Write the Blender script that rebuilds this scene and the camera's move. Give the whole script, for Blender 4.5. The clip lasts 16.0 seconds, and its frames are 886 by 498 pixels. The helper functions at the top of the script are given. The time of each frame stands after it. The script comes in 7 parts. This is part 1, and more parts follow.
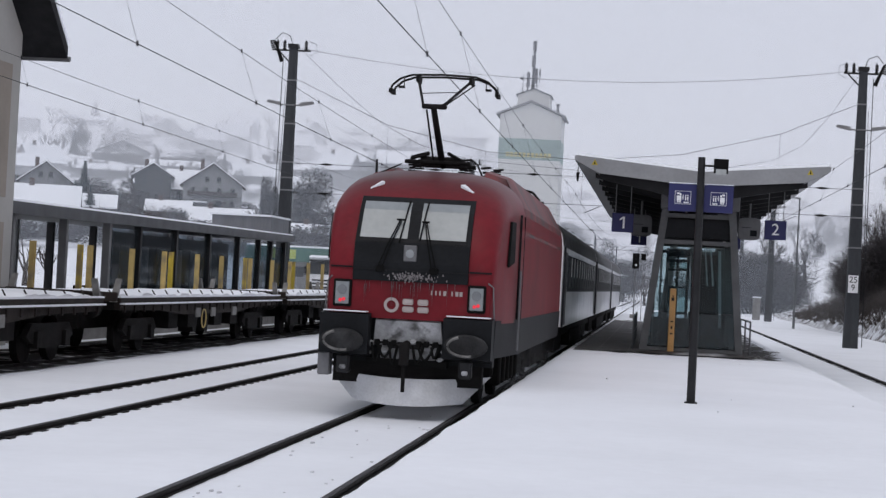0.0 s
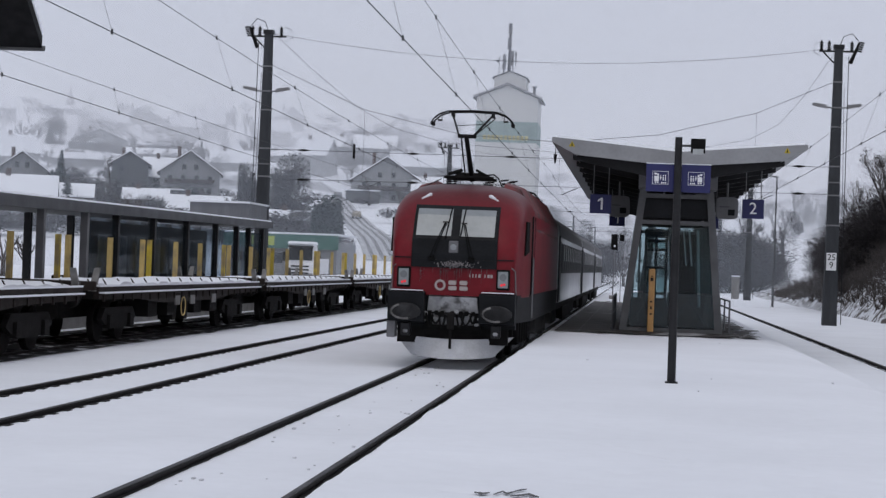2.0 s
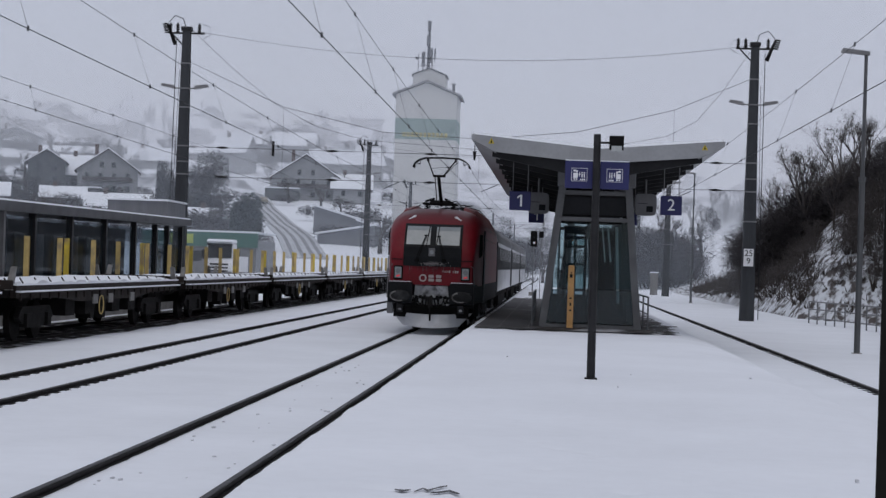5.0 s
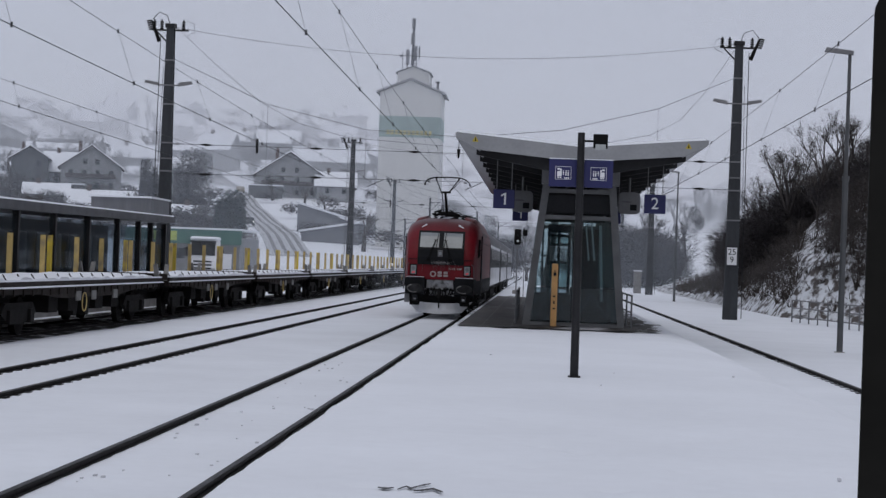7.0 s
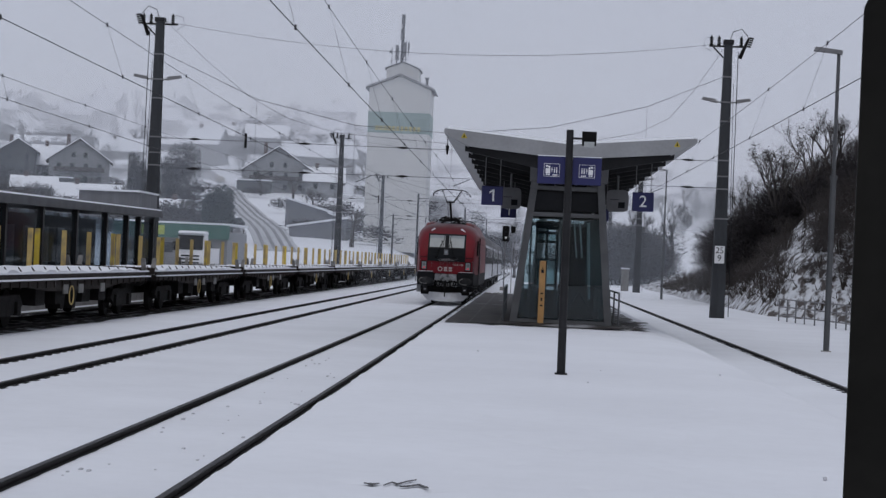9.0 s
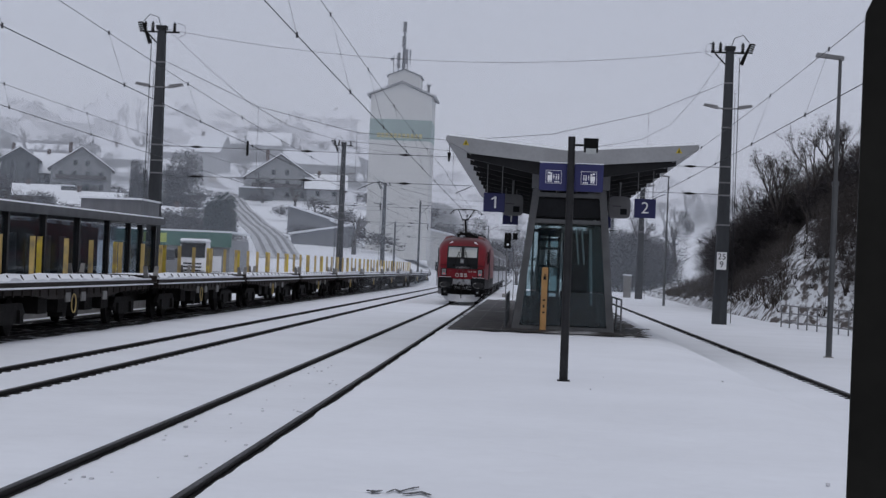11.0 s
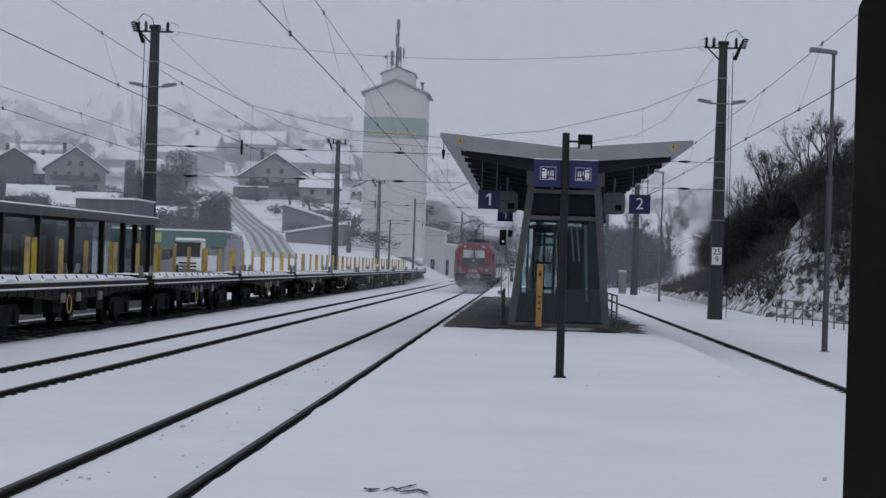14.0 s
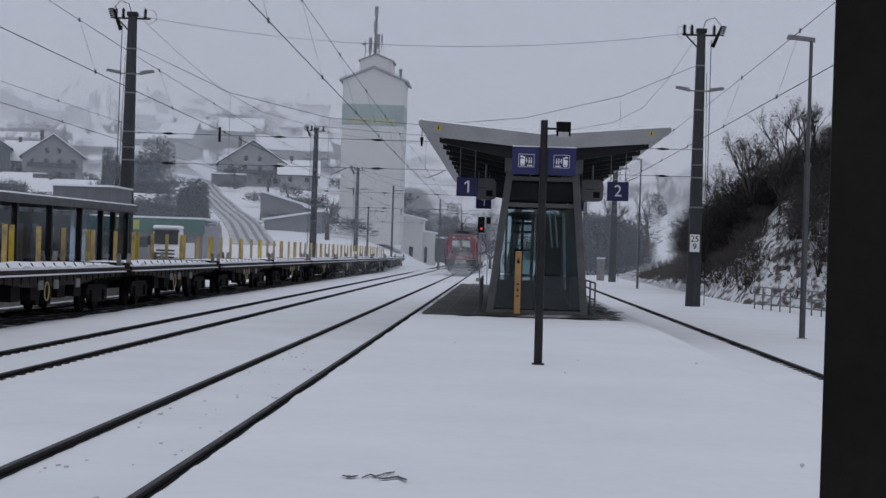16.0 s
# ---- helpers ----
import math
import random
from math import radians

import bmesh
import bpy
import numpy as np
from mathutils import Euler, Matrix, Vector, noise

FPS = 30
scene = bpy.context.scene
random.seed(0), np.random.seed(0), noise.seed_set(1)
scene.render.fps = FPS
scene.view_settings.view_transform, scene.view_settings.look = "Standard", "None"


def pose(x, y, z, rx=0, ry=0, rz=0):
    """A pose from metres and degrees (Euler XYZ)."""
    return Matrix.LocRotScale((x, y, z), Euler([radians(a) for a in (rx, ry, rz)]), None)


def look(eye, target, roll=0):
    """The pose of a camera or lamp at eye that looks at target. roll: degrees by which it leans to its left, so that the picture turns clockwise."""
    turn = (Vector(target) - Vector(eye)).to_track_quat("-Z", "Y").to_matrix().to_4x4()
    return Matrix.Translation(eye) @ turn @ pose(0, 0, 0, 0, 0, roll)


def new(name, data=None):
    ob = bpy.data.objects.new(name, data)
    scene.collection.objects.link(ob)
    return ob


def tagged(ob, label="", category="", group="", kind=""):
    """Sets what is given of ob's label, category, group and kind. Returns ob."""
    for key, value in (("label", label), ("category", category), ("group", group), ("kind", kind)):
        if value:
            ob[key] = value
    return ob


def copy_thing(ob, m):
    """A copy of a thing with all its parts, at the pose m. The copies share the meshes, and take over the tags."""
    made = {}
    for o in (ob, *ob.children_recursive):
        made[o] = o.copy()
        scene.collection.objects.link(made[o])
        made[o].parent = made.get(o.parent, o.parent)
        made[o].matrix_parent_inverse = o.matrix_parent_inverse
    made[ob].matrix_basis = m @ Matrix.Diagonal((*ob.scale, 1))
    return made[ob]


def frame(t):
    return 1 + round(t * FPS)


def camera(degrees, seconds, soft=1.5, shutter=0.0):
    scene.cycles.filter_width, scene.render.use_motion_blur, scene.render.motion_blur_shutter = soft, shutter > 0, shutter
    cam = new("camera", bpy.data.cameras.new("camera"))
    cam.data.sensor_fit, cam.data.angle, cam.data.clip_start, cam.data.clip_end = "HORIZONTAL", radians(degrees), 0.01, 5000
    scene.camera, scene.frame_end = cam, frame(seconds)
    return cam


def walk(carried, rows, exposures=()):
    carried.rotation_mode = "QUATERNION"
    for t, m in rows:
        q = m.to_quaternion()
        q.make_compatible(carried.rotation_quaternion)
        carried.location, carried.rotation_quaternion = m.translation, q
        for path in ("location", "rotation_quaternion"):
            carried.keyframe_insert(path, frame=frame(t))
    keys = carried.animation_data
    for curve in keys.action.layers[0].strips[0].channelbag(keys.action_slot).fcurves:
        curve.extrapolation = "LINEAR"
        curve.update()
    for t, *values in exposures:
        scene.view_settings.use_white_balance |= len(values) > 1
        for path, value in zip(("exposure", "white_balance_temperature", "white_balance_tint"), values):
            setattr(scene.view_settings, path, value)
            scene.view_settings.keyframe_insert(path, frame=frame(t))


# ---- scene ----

# ---- camera ----
cam = camera(26.0, 16.0, soft=1.4)
EYE = (3.71, 0.0, 2.08)
PATH = [  # seconds, yaw, pitch, roll
    (0.0, 6.318, 0.926, -3.081),
    (0.5, 6.374, 0.938, -2.457),
    (1.0, 6.464, 0.730, -2.351),
    (1.5, 5.949, 0.514, -2.317),
    (2.0, 5.694, 0.470, -2.181),
    (2.5, 5.186, 0.322, -1.661),
    (3.0, 4.687, 0.451, -1.676),
    (3.5, 4.301, 0.594, -1.531),
    (4.0, 3.872, 0.551, -1.640),
    (6.5, 2.966, 0.443, -2.078),
    (7.0, 2.815, 0.428, -2.118),
    (7.5, 2.511, 0.394, -2.434),
    (8.0, 2.458, 0.367, -2.472),
    (8.5, 2.452, 0.374, -2.523),
    (9.0, 2.450, 0.330, -2.557),
    (11.5, 2.494, 0.650, -2.328),
    (12.0, 2.440, 0.765, -2.223),
    (12.5, 2.434, 0.805, -2.068),
    (13.0, 2.429, 0.754, -1.953),
    (13.5, 2.428, 0.681, -1.945),
    (14.0, 2.372, 0.465, -1.928),
    (14.5, 2.301, 0.229, -2.019),
    (15.0, 2.157, 0.087, -1.848),
    (15.5, 2.008, 0.044, -1.898),
    (16.0, 1.726, 0.106, -1.894),
]
walk(cam, [(t, pose(*EYE, 90 + p, r, y)) for t, y, p, r in PATH],
     exposures=[(0.0, 0.35, 6750, 10), (1.5, 0.23, 6650, 10), (3.5, 0.06, 6500, 10), (7.0, -0.06, 6500, 10), (12.5, -0.12, 6500, 10), (16.0, -0.2, 6480, 10)])

# ---- sky and light: overcast winter day ----
world = bpy.data.worlds.new("overcast_sky")
scene.world = world
world.use_nodes = True
wn, wl = world.node_tree.nodes, world.node_tree.links
wn.clear()
sky = wn.new("ShaderNodeTexSky")
sky.sky_type, sky.sun_disc = "NISHITA", False
sky.sun_elevation, sky.sun_rotation = radians(24), radians(140)
cloud = wn.new("ShaderNodeRGB")
cloud.outputs[0].default_value = (5.24, 5.5, 6.42, 1)
wmix = wn.new("ShaderNodeMix")
wmix.data_type = "RGBA"
wmix.inputs[0].default_value = 0.9
wbg, wout = wn.new("ShaderNodeBackground"), wn.new("ShaderNodeOutputWorld")
wbg.inputs[1].default_value = 0.1
wl.new(sky.outputs[0], wmix.inputs[6])
wl.new(cloud.outputs[0], wmix.inputs[7])
wl.new(wmix.outputs[2], wbg.inputs[0])
wl.new(wbg.outputs[0], wout.inputs[0])
sun = new("sun", bpy.data.lights.new("sun", "SUN"))
sun.data.energy, sun.data.angle, sun.data.color = 0.42, radians(30), (1.0, 0.96, 0.9)
sun.matrix_world = look((0, 0, 50), (3, 22, 8))

# ---- building helpers ----
def box(bm, x0, x1, y0, y1, z0, z1, bevel=0.0):
    v = [bm.verts.new((x, y, z)) for z in (z0, z1) for x, y in ((x0, y0), (x1, y0), (x1, y1), (x0, y1))]
    fs = [bm.faces.new([v[i] for i in q]) for q in ((3, 2, 1, 0), (4, 5, 6, 7), (0, 1, 5, 4), (1, 2, 6, 5), (2, 3, 7, 6), (3, 0, 4, 7))]
    if bevel:
        bmesh.ops.bevel(bm, geom=list({e for f in fs for e in f.edges}), offset=bevel, segments=1, affect="EDGES")
    return bm


def rod(bm, a, b, r, r2=None, seg=8, caps=True):
    a, b = Vector(a), Vector(b)
    r2 = r if r2 is None else r2
    q = (b - a).to_track_quat("Z", "Y")
    rings = []
    for p, rr in ((a, r), (b, r2)):
        rings.append([bm.verts.new(p + q @ Vector((rr * math.cos(2 * math.pi * i / seg), rr * math.sin(2 * math.pi * i / seg), 0))) for i in range(seg)])
    for i in range(seg):
        j = (i + 1) % seg
        bm.faces.new((rings[0][i], rings[0][j], rings[1][j], rings[1][i]))
    if caps:
        bm.faces.new(rings[0][::-1])
        bm.faces.new(rings[1])
    return bm


def hull(bm, bottom, top):
    """A solid between two outlines with the same number of corners."""
    a = [bm.verts.new(p) for p in bottom]
    b = [bm.verts.new(p) for p in top]
    n = len(a)
    bm.faces.new(a[::-1])
    bm.faces.new(b)
    for i in range(n):
        bm.faces.new((a[i], a[(i + 1) % n], b[(i + 1) % n], b[i]))
    return bm


def loft(bm, sections, closed=True):
    """Skin over rings of corners."""
    rings = [[bm.verts.new(p) for p in s] for s in sections]
    n = len(rings[0])
    for r, s in zip(rings, rings[1:]):
        for i in range(n if closed else n - 1):
            j = (i + 1) % n
            bm.faces.new((r[i], r[j], s[j], s[i]))
    if closed:
        bm.faces.new(rings[0][::-1])
        bm.faces.new(rings[-1])
    return bm


def run(bm, pts, r, seg=5):
    """A thin tube along points."""
    pts = [Vector(p) for p in pts]
    rings = []
    for i, p in enumerate(pts):
        q = (pts[min(i + 1, len(pts) - 1)] - pts[max(i - 1, 0)]).to_track_quat("Z", "Y")
        rings.append([p + q @ Vector((r * math.cos(2 * math.pi * k / seg), r * math.sin(2 * math.pi * k / seg), 0)) for k in range(seg)])
    return loft(bm, rings)


def prism_x(bm, outline, x0, x1):
    return hull(bm, [(x0, y, z) for y, z in outline], [(x1, y, z) for y, z in outline])


def prism_y(bm, outline, y0, y1):
    return hull(bm, [(x, y0, z) for x, z in outline], [(x, y1, z) for x, z in outline])


def B():
    return bmesh.new()


def mesh_of(name, bm, material, smooth=False):
    bmesh.ops.recalc_face_normals(bm, faces=bm.faces)
    me = bpy.data.meshes.new(name)
    bm.to_mesh(me)
    bm.free()
    me.materials.append(material)
    if smooth:
        me.polygons.foreach_set("use_smooth", [True] * len(me.polygons))
        me.set_sharp_from_angle(angle=radians(40))
    return me


def part(name, bm, material, parent=None, label="", smooth=False, at=None):
    ob = new(name, mesh_of(name, bm, material, smooth))
    if parent is not None:
        ob.parent = parent
    if at is not None:
        ob.location = at
    if label:
        tagged(ob, label)
    return ob


def thing(name, label, category, at=(0, 0, 0), group="", turn=0):
    ob = new(name)
    ob.empty_display_size = 0.3
    ob.matrix_basis = pose(*at, 0, 0, turn)
    return tagged(ob, label, category, group)


def solid(name, bm, material, label, category, group="", kind="", smooth=False):
    return tagged(part(name, bm, material, None, "", smooth), label, category, group, kind)


# ---- materials ----
def mat(name, color, rough=0.7, metal=0.0, vary=0.15, scale=3.0, bump=0.2, dirt=None, dirt_at=0.62, stretch=(1, 1, 1), each=0.0, spec=0.5, soot=None):
    """Procedural surface: broad stains, fine grain and relief; dirt is a second colour in patches."""
    m = bpy.data.materials.new(name)
    m.use_nodes = True
    n, l = m.node_tree.nodes, m.node_tree.links
    b = n["Principled BSDF"]
    b.inputs["Roughness"].default_value, b.inputs["Metallic"].default_value = rough, metal
    b.inputs["Specular IOR Level"].default_value = spec if max(color) > 0.06 else min(spec, 0.18)
    co, mp = n.new("ShaderNodeTexCoord"), n.new("ShaderNodeMapping")
    mp.inputs[3].default_value = stretch
    l.new(co.outputs["Object"], mp.inputs[0])
    big, fine = n.new("ShaderNodeTexNoise"), n.new("ShaderNodeTexNoise")
    big.inputs["Scale"].default_value, big.inputs["Detail"].default_value = scale, 5
    fine.inputs["Scale"].default_value, fine.inputs["Detail"].default_value = scale * 12, 3
    l.new(mp.outputs[0], big.inputs[0])
    l.new(mp.outputs[0], fine.inputs[0])
    ramp = n.new("ShaderNodeValToRGB")
    lo, hi = 1 - vary, 1 + vary
    ramp.color_ramp.elements[0].position, ramp.color_ramp.elements[1].position = 0.32, 0.68
    ramp.color_ramp.elements[0].color = (*[c * lo for c in color], 1)
    ramp.color_ramp.elements[1].color = (*[min(1, c * hi) for c in color], 1)
    l.new(big.outputs[0], ramp.inputs[0])
    grain = n.new("ShaderNodeMix")
    grain.data_type, grain.blend_type = "RGBA", "MULTIPLY"
    grain.inputs[0].default_value = min(1, vary * 2.5)
    l.new(ramp.outputs[0], grain.inputs[6])
    gr = n.new("ShaderNodeMapRange")
    gr.inputs[1].default_value, gr.inputs[2].default_value, gr.inputs[3].default_value = 0.3, 0.6, 0.75
    l.new(fine.outputs[0], gr.inputs[0])
    l.new(gr.outputs[0], grain.inputs[7])
    out = grain.outputs[2]
    if dirt:
        dm, dr = n.new("ShaderNodeMix"), n.new("ShaderNodeMapRange")
        dm.data_type = "RGBA"
        dn = n.new("ShaderNodeTexNoise")
        dn.inputs["Scale"].default_value, dn.inputs["Detail"].default_value = scale * 0.7, 8
        l.new(mp.outputs[0], dn.inputs[0])
        dr.inputs[1].default_value, dr.inputs[2].default_value = dirt_at - 0.06, dirt_at + 0.06
        l.new(dn.outputs[0], dr.inputs[0])
        l.new(dr.outputs[0], dm.inputs[0])
        l.new(out, dm.inputs[6])
        dm.inputs[7].default_value = (*dirt, 1)
        out = dm.outputs[2]
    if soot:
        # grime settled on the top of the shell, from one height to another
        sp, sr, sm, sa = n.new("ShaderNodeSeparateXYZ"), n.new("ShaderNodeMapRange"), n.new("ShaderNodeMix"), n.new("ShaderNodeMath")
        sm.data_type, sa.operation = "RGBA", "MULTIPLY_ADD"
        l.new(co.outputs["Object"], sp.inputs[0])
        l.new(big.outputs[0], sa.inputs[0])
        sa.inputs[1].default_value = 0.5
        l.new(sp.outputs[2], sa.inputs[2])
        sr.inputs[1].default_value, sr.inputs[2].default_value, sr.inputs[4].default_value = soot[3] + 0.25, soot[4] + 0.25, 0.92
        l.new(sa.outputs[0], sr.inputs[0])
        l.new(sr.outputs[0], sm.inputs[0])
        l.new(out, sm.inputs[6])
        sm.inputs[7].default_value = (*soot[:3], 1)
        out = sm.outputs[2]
    if each:
        info, hv = n.new("ShaderNodeObjectInfo"), n.new("ShaderNodeHueSaturation")
        er = n.new("ShaderNodeMapRange")
        er.inputs[3].default_value, er.inputs[4].default_value = 1 - each, 1 + each
        l.new(info.outputs["Random"], er.inputs[0])
        l.new(er.outputs[0], hv.inputs["Value"])
        l.new(out, hv.inputs["Color"])
        out = hv.outputs[0]
    l.new(out, b.inputs["Base Color"])
    if bump:
        bp = n.new("ShaderNodeBump")
        bp.inputs["Strength"].default_value, bp.inputs["Distance"].default_value = bump, 0.03
        l.new(fine.outputs[0], bp.inputs["Height"])
        l.new(bp.outputs[0], b.inputs["Normal"])
    return m


def glass_mat(name, tint, clear=0.75, rough=0.03, gloss=0.025):
    m = bpy.data.materials.new(name)
    m.use_nodes = True
    n, l = m.node_tree.nodes, m.node_tree.links
    n.clear()
    tr, gl, df = n.new("ShaderNodeBsdfTransparent"), n.new("ShaderNodeBsdfGlossy"), n.new("ShaderNodeBsdfDiffuse")
    tr.inputs[0].default_value = (*tint, 1)
    gl.inputs["Roughness"].default_value = rough
    df.inputs[0].default_value = (0.25, 0.28, 0.29, 1)
    fr, m1, m2, out = n.new("ShaderNodeLayerWeight"), n.new("ShaderNodeMixShader"), n.new("ShaderNodeMixShader"), n.new("ShaderNodeOutputMaterial")
    fr.inputs[0].default_value = 0.5
    pw, ad = n.new("ShaderNodeMath"), n.new("ShaderNodeMath")
    pw.operation, ad.operation = "POWER", "MULTIPLY_ADD"
    pw.inputs[1].default_value = 4.0
    ad.inputs[1].default_value, ad.inputs[2].default_value = gloss * 8, gloss
    l.new(fr.outputs["Facing"], pw.inputs[0])
    l.new(pw.outputs[0], ad.inputs[0])
    nz, mr = n.new("ShaderNodeTexNoise"), n.new("ShaderNodeMapRange")
    nz.inputs["Scale"].default_value = 2.5
    mr.inputs[3].default_value, mr.inputs[4].default_value = (1 - clear) * 0.5, (1 - clear) * 1.5
    l.new(nz.outputs[0], mr.inputs[0])
    l.new(mr.outputs[0], m1.inputs[0])
    l.new(tr.outputs[0], m1.inputs[1])
    l.new(df.outputs[0], m1.inputs[2])
    l.new(ad.outputs[0], m2.inputs[0])
    l.new(m1.outputs[0], m2.inputs[1])
    l.new(gl.outputs[0], m2.inputs[2])
    l.new(m2.outputs[0], out.inputs[0])
    return m


def lamp_mat(name, color, strength):
    m = bpy.data.materials.new(name)
    m.use_nodes = True
    b = m.node_tree.nodes["Principled BSDF"]
    b.inputs["Base Color"].default_value = (*color, 1)
    b.inputs["Emission Color"].default_value = (*color, 1)
    b.inputs["Emission Strength"].default_value = strength
    return m


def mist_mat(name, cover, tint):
    """A see-through sheet that imitates distance haze: lets most light through, scatters the rest."""
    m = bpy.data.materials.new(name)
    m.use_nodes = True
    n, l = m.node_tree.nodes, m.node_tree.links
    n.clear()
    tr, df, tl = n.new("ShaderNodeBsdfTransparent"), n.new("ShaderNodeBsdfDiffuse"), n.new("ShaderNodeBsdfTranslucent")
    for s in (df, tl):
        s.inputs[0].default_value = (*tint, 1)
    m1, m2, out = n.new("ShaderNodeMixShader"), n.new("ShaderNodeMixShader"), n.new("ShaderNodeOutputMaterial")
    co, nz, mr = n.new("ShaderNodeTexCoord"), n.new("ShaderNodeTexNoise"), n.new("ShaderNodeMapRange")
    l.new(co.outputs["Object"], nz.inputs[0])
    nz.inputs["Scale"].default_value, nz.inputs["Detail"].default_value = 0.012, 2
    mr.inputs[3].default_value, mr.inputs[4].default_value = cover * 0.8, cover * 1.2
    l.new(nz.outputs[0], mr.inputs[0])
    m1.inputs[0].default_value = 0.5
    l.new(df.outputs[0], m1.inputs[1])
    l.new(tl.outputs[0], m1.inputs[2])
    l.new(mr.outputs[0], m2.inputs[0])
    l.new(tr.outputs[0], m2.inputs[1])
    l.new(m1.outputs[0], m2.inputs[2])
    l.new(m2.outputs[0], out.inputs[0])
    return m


SNOW = mat("snow", (0.82, 0.84, 0.88), 0.85, vary=0.035, scale=0.35, bump=0.25)
SNOW_PATCHY = mat("dirty_caked_snow", (0.62, 0.63, 0.66), 0.85, vary=0.15, scale=2.2, bump=0.4, dirt=(0.55, 0.55, 0.56), dirt_at=0.7)
RAIL = mat("rail_steel", (0.018, 0.016, 0.016), 0.75, 0.2, 0.25, 3)
RAIL_HEAD = mat("dull_wet_rail_head", (0.045, 0.044, 0.046), 0.55, 0.3, 0.4, 2, dirt=(0.16, 0.16, 0.165), dirt_at=0.66)
WET_PAVING = mat("wet_paving", (0.05, 0.044, 0.042), 0.6, vary=0.45, scale=0.9, bump=0.3, dirt=(0.5, 0.5, 0.52), dirt_at=0.63, stretch=(1, 0.25, 1))
CONCRETE = mat("weathered_concrete", (0.3, 0.29, 0.28), 0.85, vary=0.18, scale=1.2, bump=0.3, dirt=(0.2, 0.19, 0.18))
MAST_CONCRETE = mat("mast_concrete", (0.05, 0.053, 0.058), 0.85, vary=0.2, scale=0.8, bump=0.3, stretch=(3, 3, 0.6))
STEEL = mat("grey_steel", (0.17, 0.17, 0.178), 0.5, 0.3, 0.15, 2)
POST_STEEL = mat("weathered_post_steel", (0.135, 0.137, 0.14), 0.55, 0.2, 0.2, 1.5, 0.2)
DARK_STEEL = mat("dark_steel", (0.03, 0.03, 0.032), 0.5, 0.4, 0.25, 3)
WIRE = mat("wire", (0.05, 0.05, 0.054), 0.7, 0.1, 0.1, 3, 0)
ALU = mat("brushed_aluminium", (0.42, 0.43, 0.45), 0.4, 0.35, 0.1, 1.5)
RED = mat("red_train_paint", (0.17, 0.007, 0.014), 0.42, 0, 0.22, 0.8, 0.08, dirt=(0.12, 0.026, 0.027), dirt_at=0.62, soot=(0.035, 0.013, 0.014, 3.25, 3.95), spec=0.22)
ROOF_RED = mat("sooty_red_roof", (0.17, 0.03, 0.032), 0.55, 0, 0.35, 1.2, 0.15, dirt=(0.06, 0.035, 0.035), dirt_at=0.55)
DARK_GREY = mat("dark_grey_paint", (0.012, 0.013, 0.015), 0.55, 0, 0.3, 1.5, 0.15, spec=0.12)
SKIRT_GREY = mat("grey_skirt_paint", (0.014, 0.014, 0.0155), 0.65, 0, 0.25, 1.5, 0.15)
UNDER = mat("sooty_underframe", (0.012, 0.011, 0.011), 0.9, 0.0, 0.4, 3, 0.4)
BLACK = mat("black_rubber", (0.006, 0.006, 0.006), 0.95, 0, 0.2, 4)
WHITE = mat("white_paint", (0.75, 0.75, 0.76), 0.5, 0, 0.06, 1.5, 0.05)
COACH_GREY = mat("light_grey_coach_paint", (0.82, 0.82, 0.84), 0.2, 0, 0.1, 0.8, 0.05, dirt=(0.4, 0.39, 0.39), dirt_at=0.72)
COACH_DARK = mat("dark_coach_window_band", (0.02, 0.021, 0.024), 0.6, 0, 0.2, 1)
YELLOW = mat("yellow_stake_paint", (0.64, 0.48, 0.05), 0.6, 0, 0.2, 2.0, 0.2, dirt=(0.27, 0.2, 0.09), dirt_at=0.56, each=0.25)
ORANGE = mat("orange_yellow_paint", (0.66, 0.36, 0.13), 0.5, 0, 0.14, 2)
BLUE = mat("blue_sign_enamel", (0.01, 0.012, 0.09), 0.5, 0, 0.06, 1, 0)
GLASS = glass_mat("shelter_glass", (0.62, 0.72, 0.73), 0.985, 0.03, 0.018)
# paler copy of the glass: the platform snow's reflection is put into it
SNOWLIT_GLASS = glass_mat("snowlit_shelter_glass", (0.5, 0.6, 0.63), 0.92, 0.1, 0.03)
DARK_GLASS = glass_mat("waiting_room_glass", (0.62, 0.68, 0.73), 0.95, 0.05, 0.022)
RED_LAMP = lamp_mat("red_tail_lamp", (0.75, 0.03, 0.05), 0.34)
RED_SIGNAL = lamp_mat("red_signal_lamp", (0.8, 0.06, 0.07), 0.8)
GROUND_DARK = mat("shaded_ballast", (0.02, 0.018, 0.018), 0.9, 0, 0.4, 2.5, 0.6, dirt=(0.6, 0.61, 0.63), dirt_at=0.61)

# ---- ground, hill and tracks ----
SNOW_Z = -0.075


def ramp01(v):
    return max(0.0, min(1.0, v))


def land(x, y):
    """Height of the snow-covered country: flat at the station, a hillside behind it."""
    dx = x - 3.7
    r = math.hypot(dx, y)
    az = math.degrees(math.atan2(-dx, y))
    side = ramp01((az + 2) / 9)
    top = 40 + 24 * side * side * (3 - 2 * side)
    back = ramp01((130 - abs(az)) / 60)
    level = 200 + 150 * ramp01((3.0 - abs(az - 0.5)) / 1.6)
    z = top * back * ramp01((r - level) / 650) ** 1.4
    z += 18 * ramp01((r - 850) / 900)
    z += (noise.noise((x * 0.012, y * 0.012, 0.3)) * 3.0 + noise.noise((x * 0.04, y * 0.04, 5.0)) * 0.6) * ramp01((r - 220) / 200)
    return SNOW_Z + z


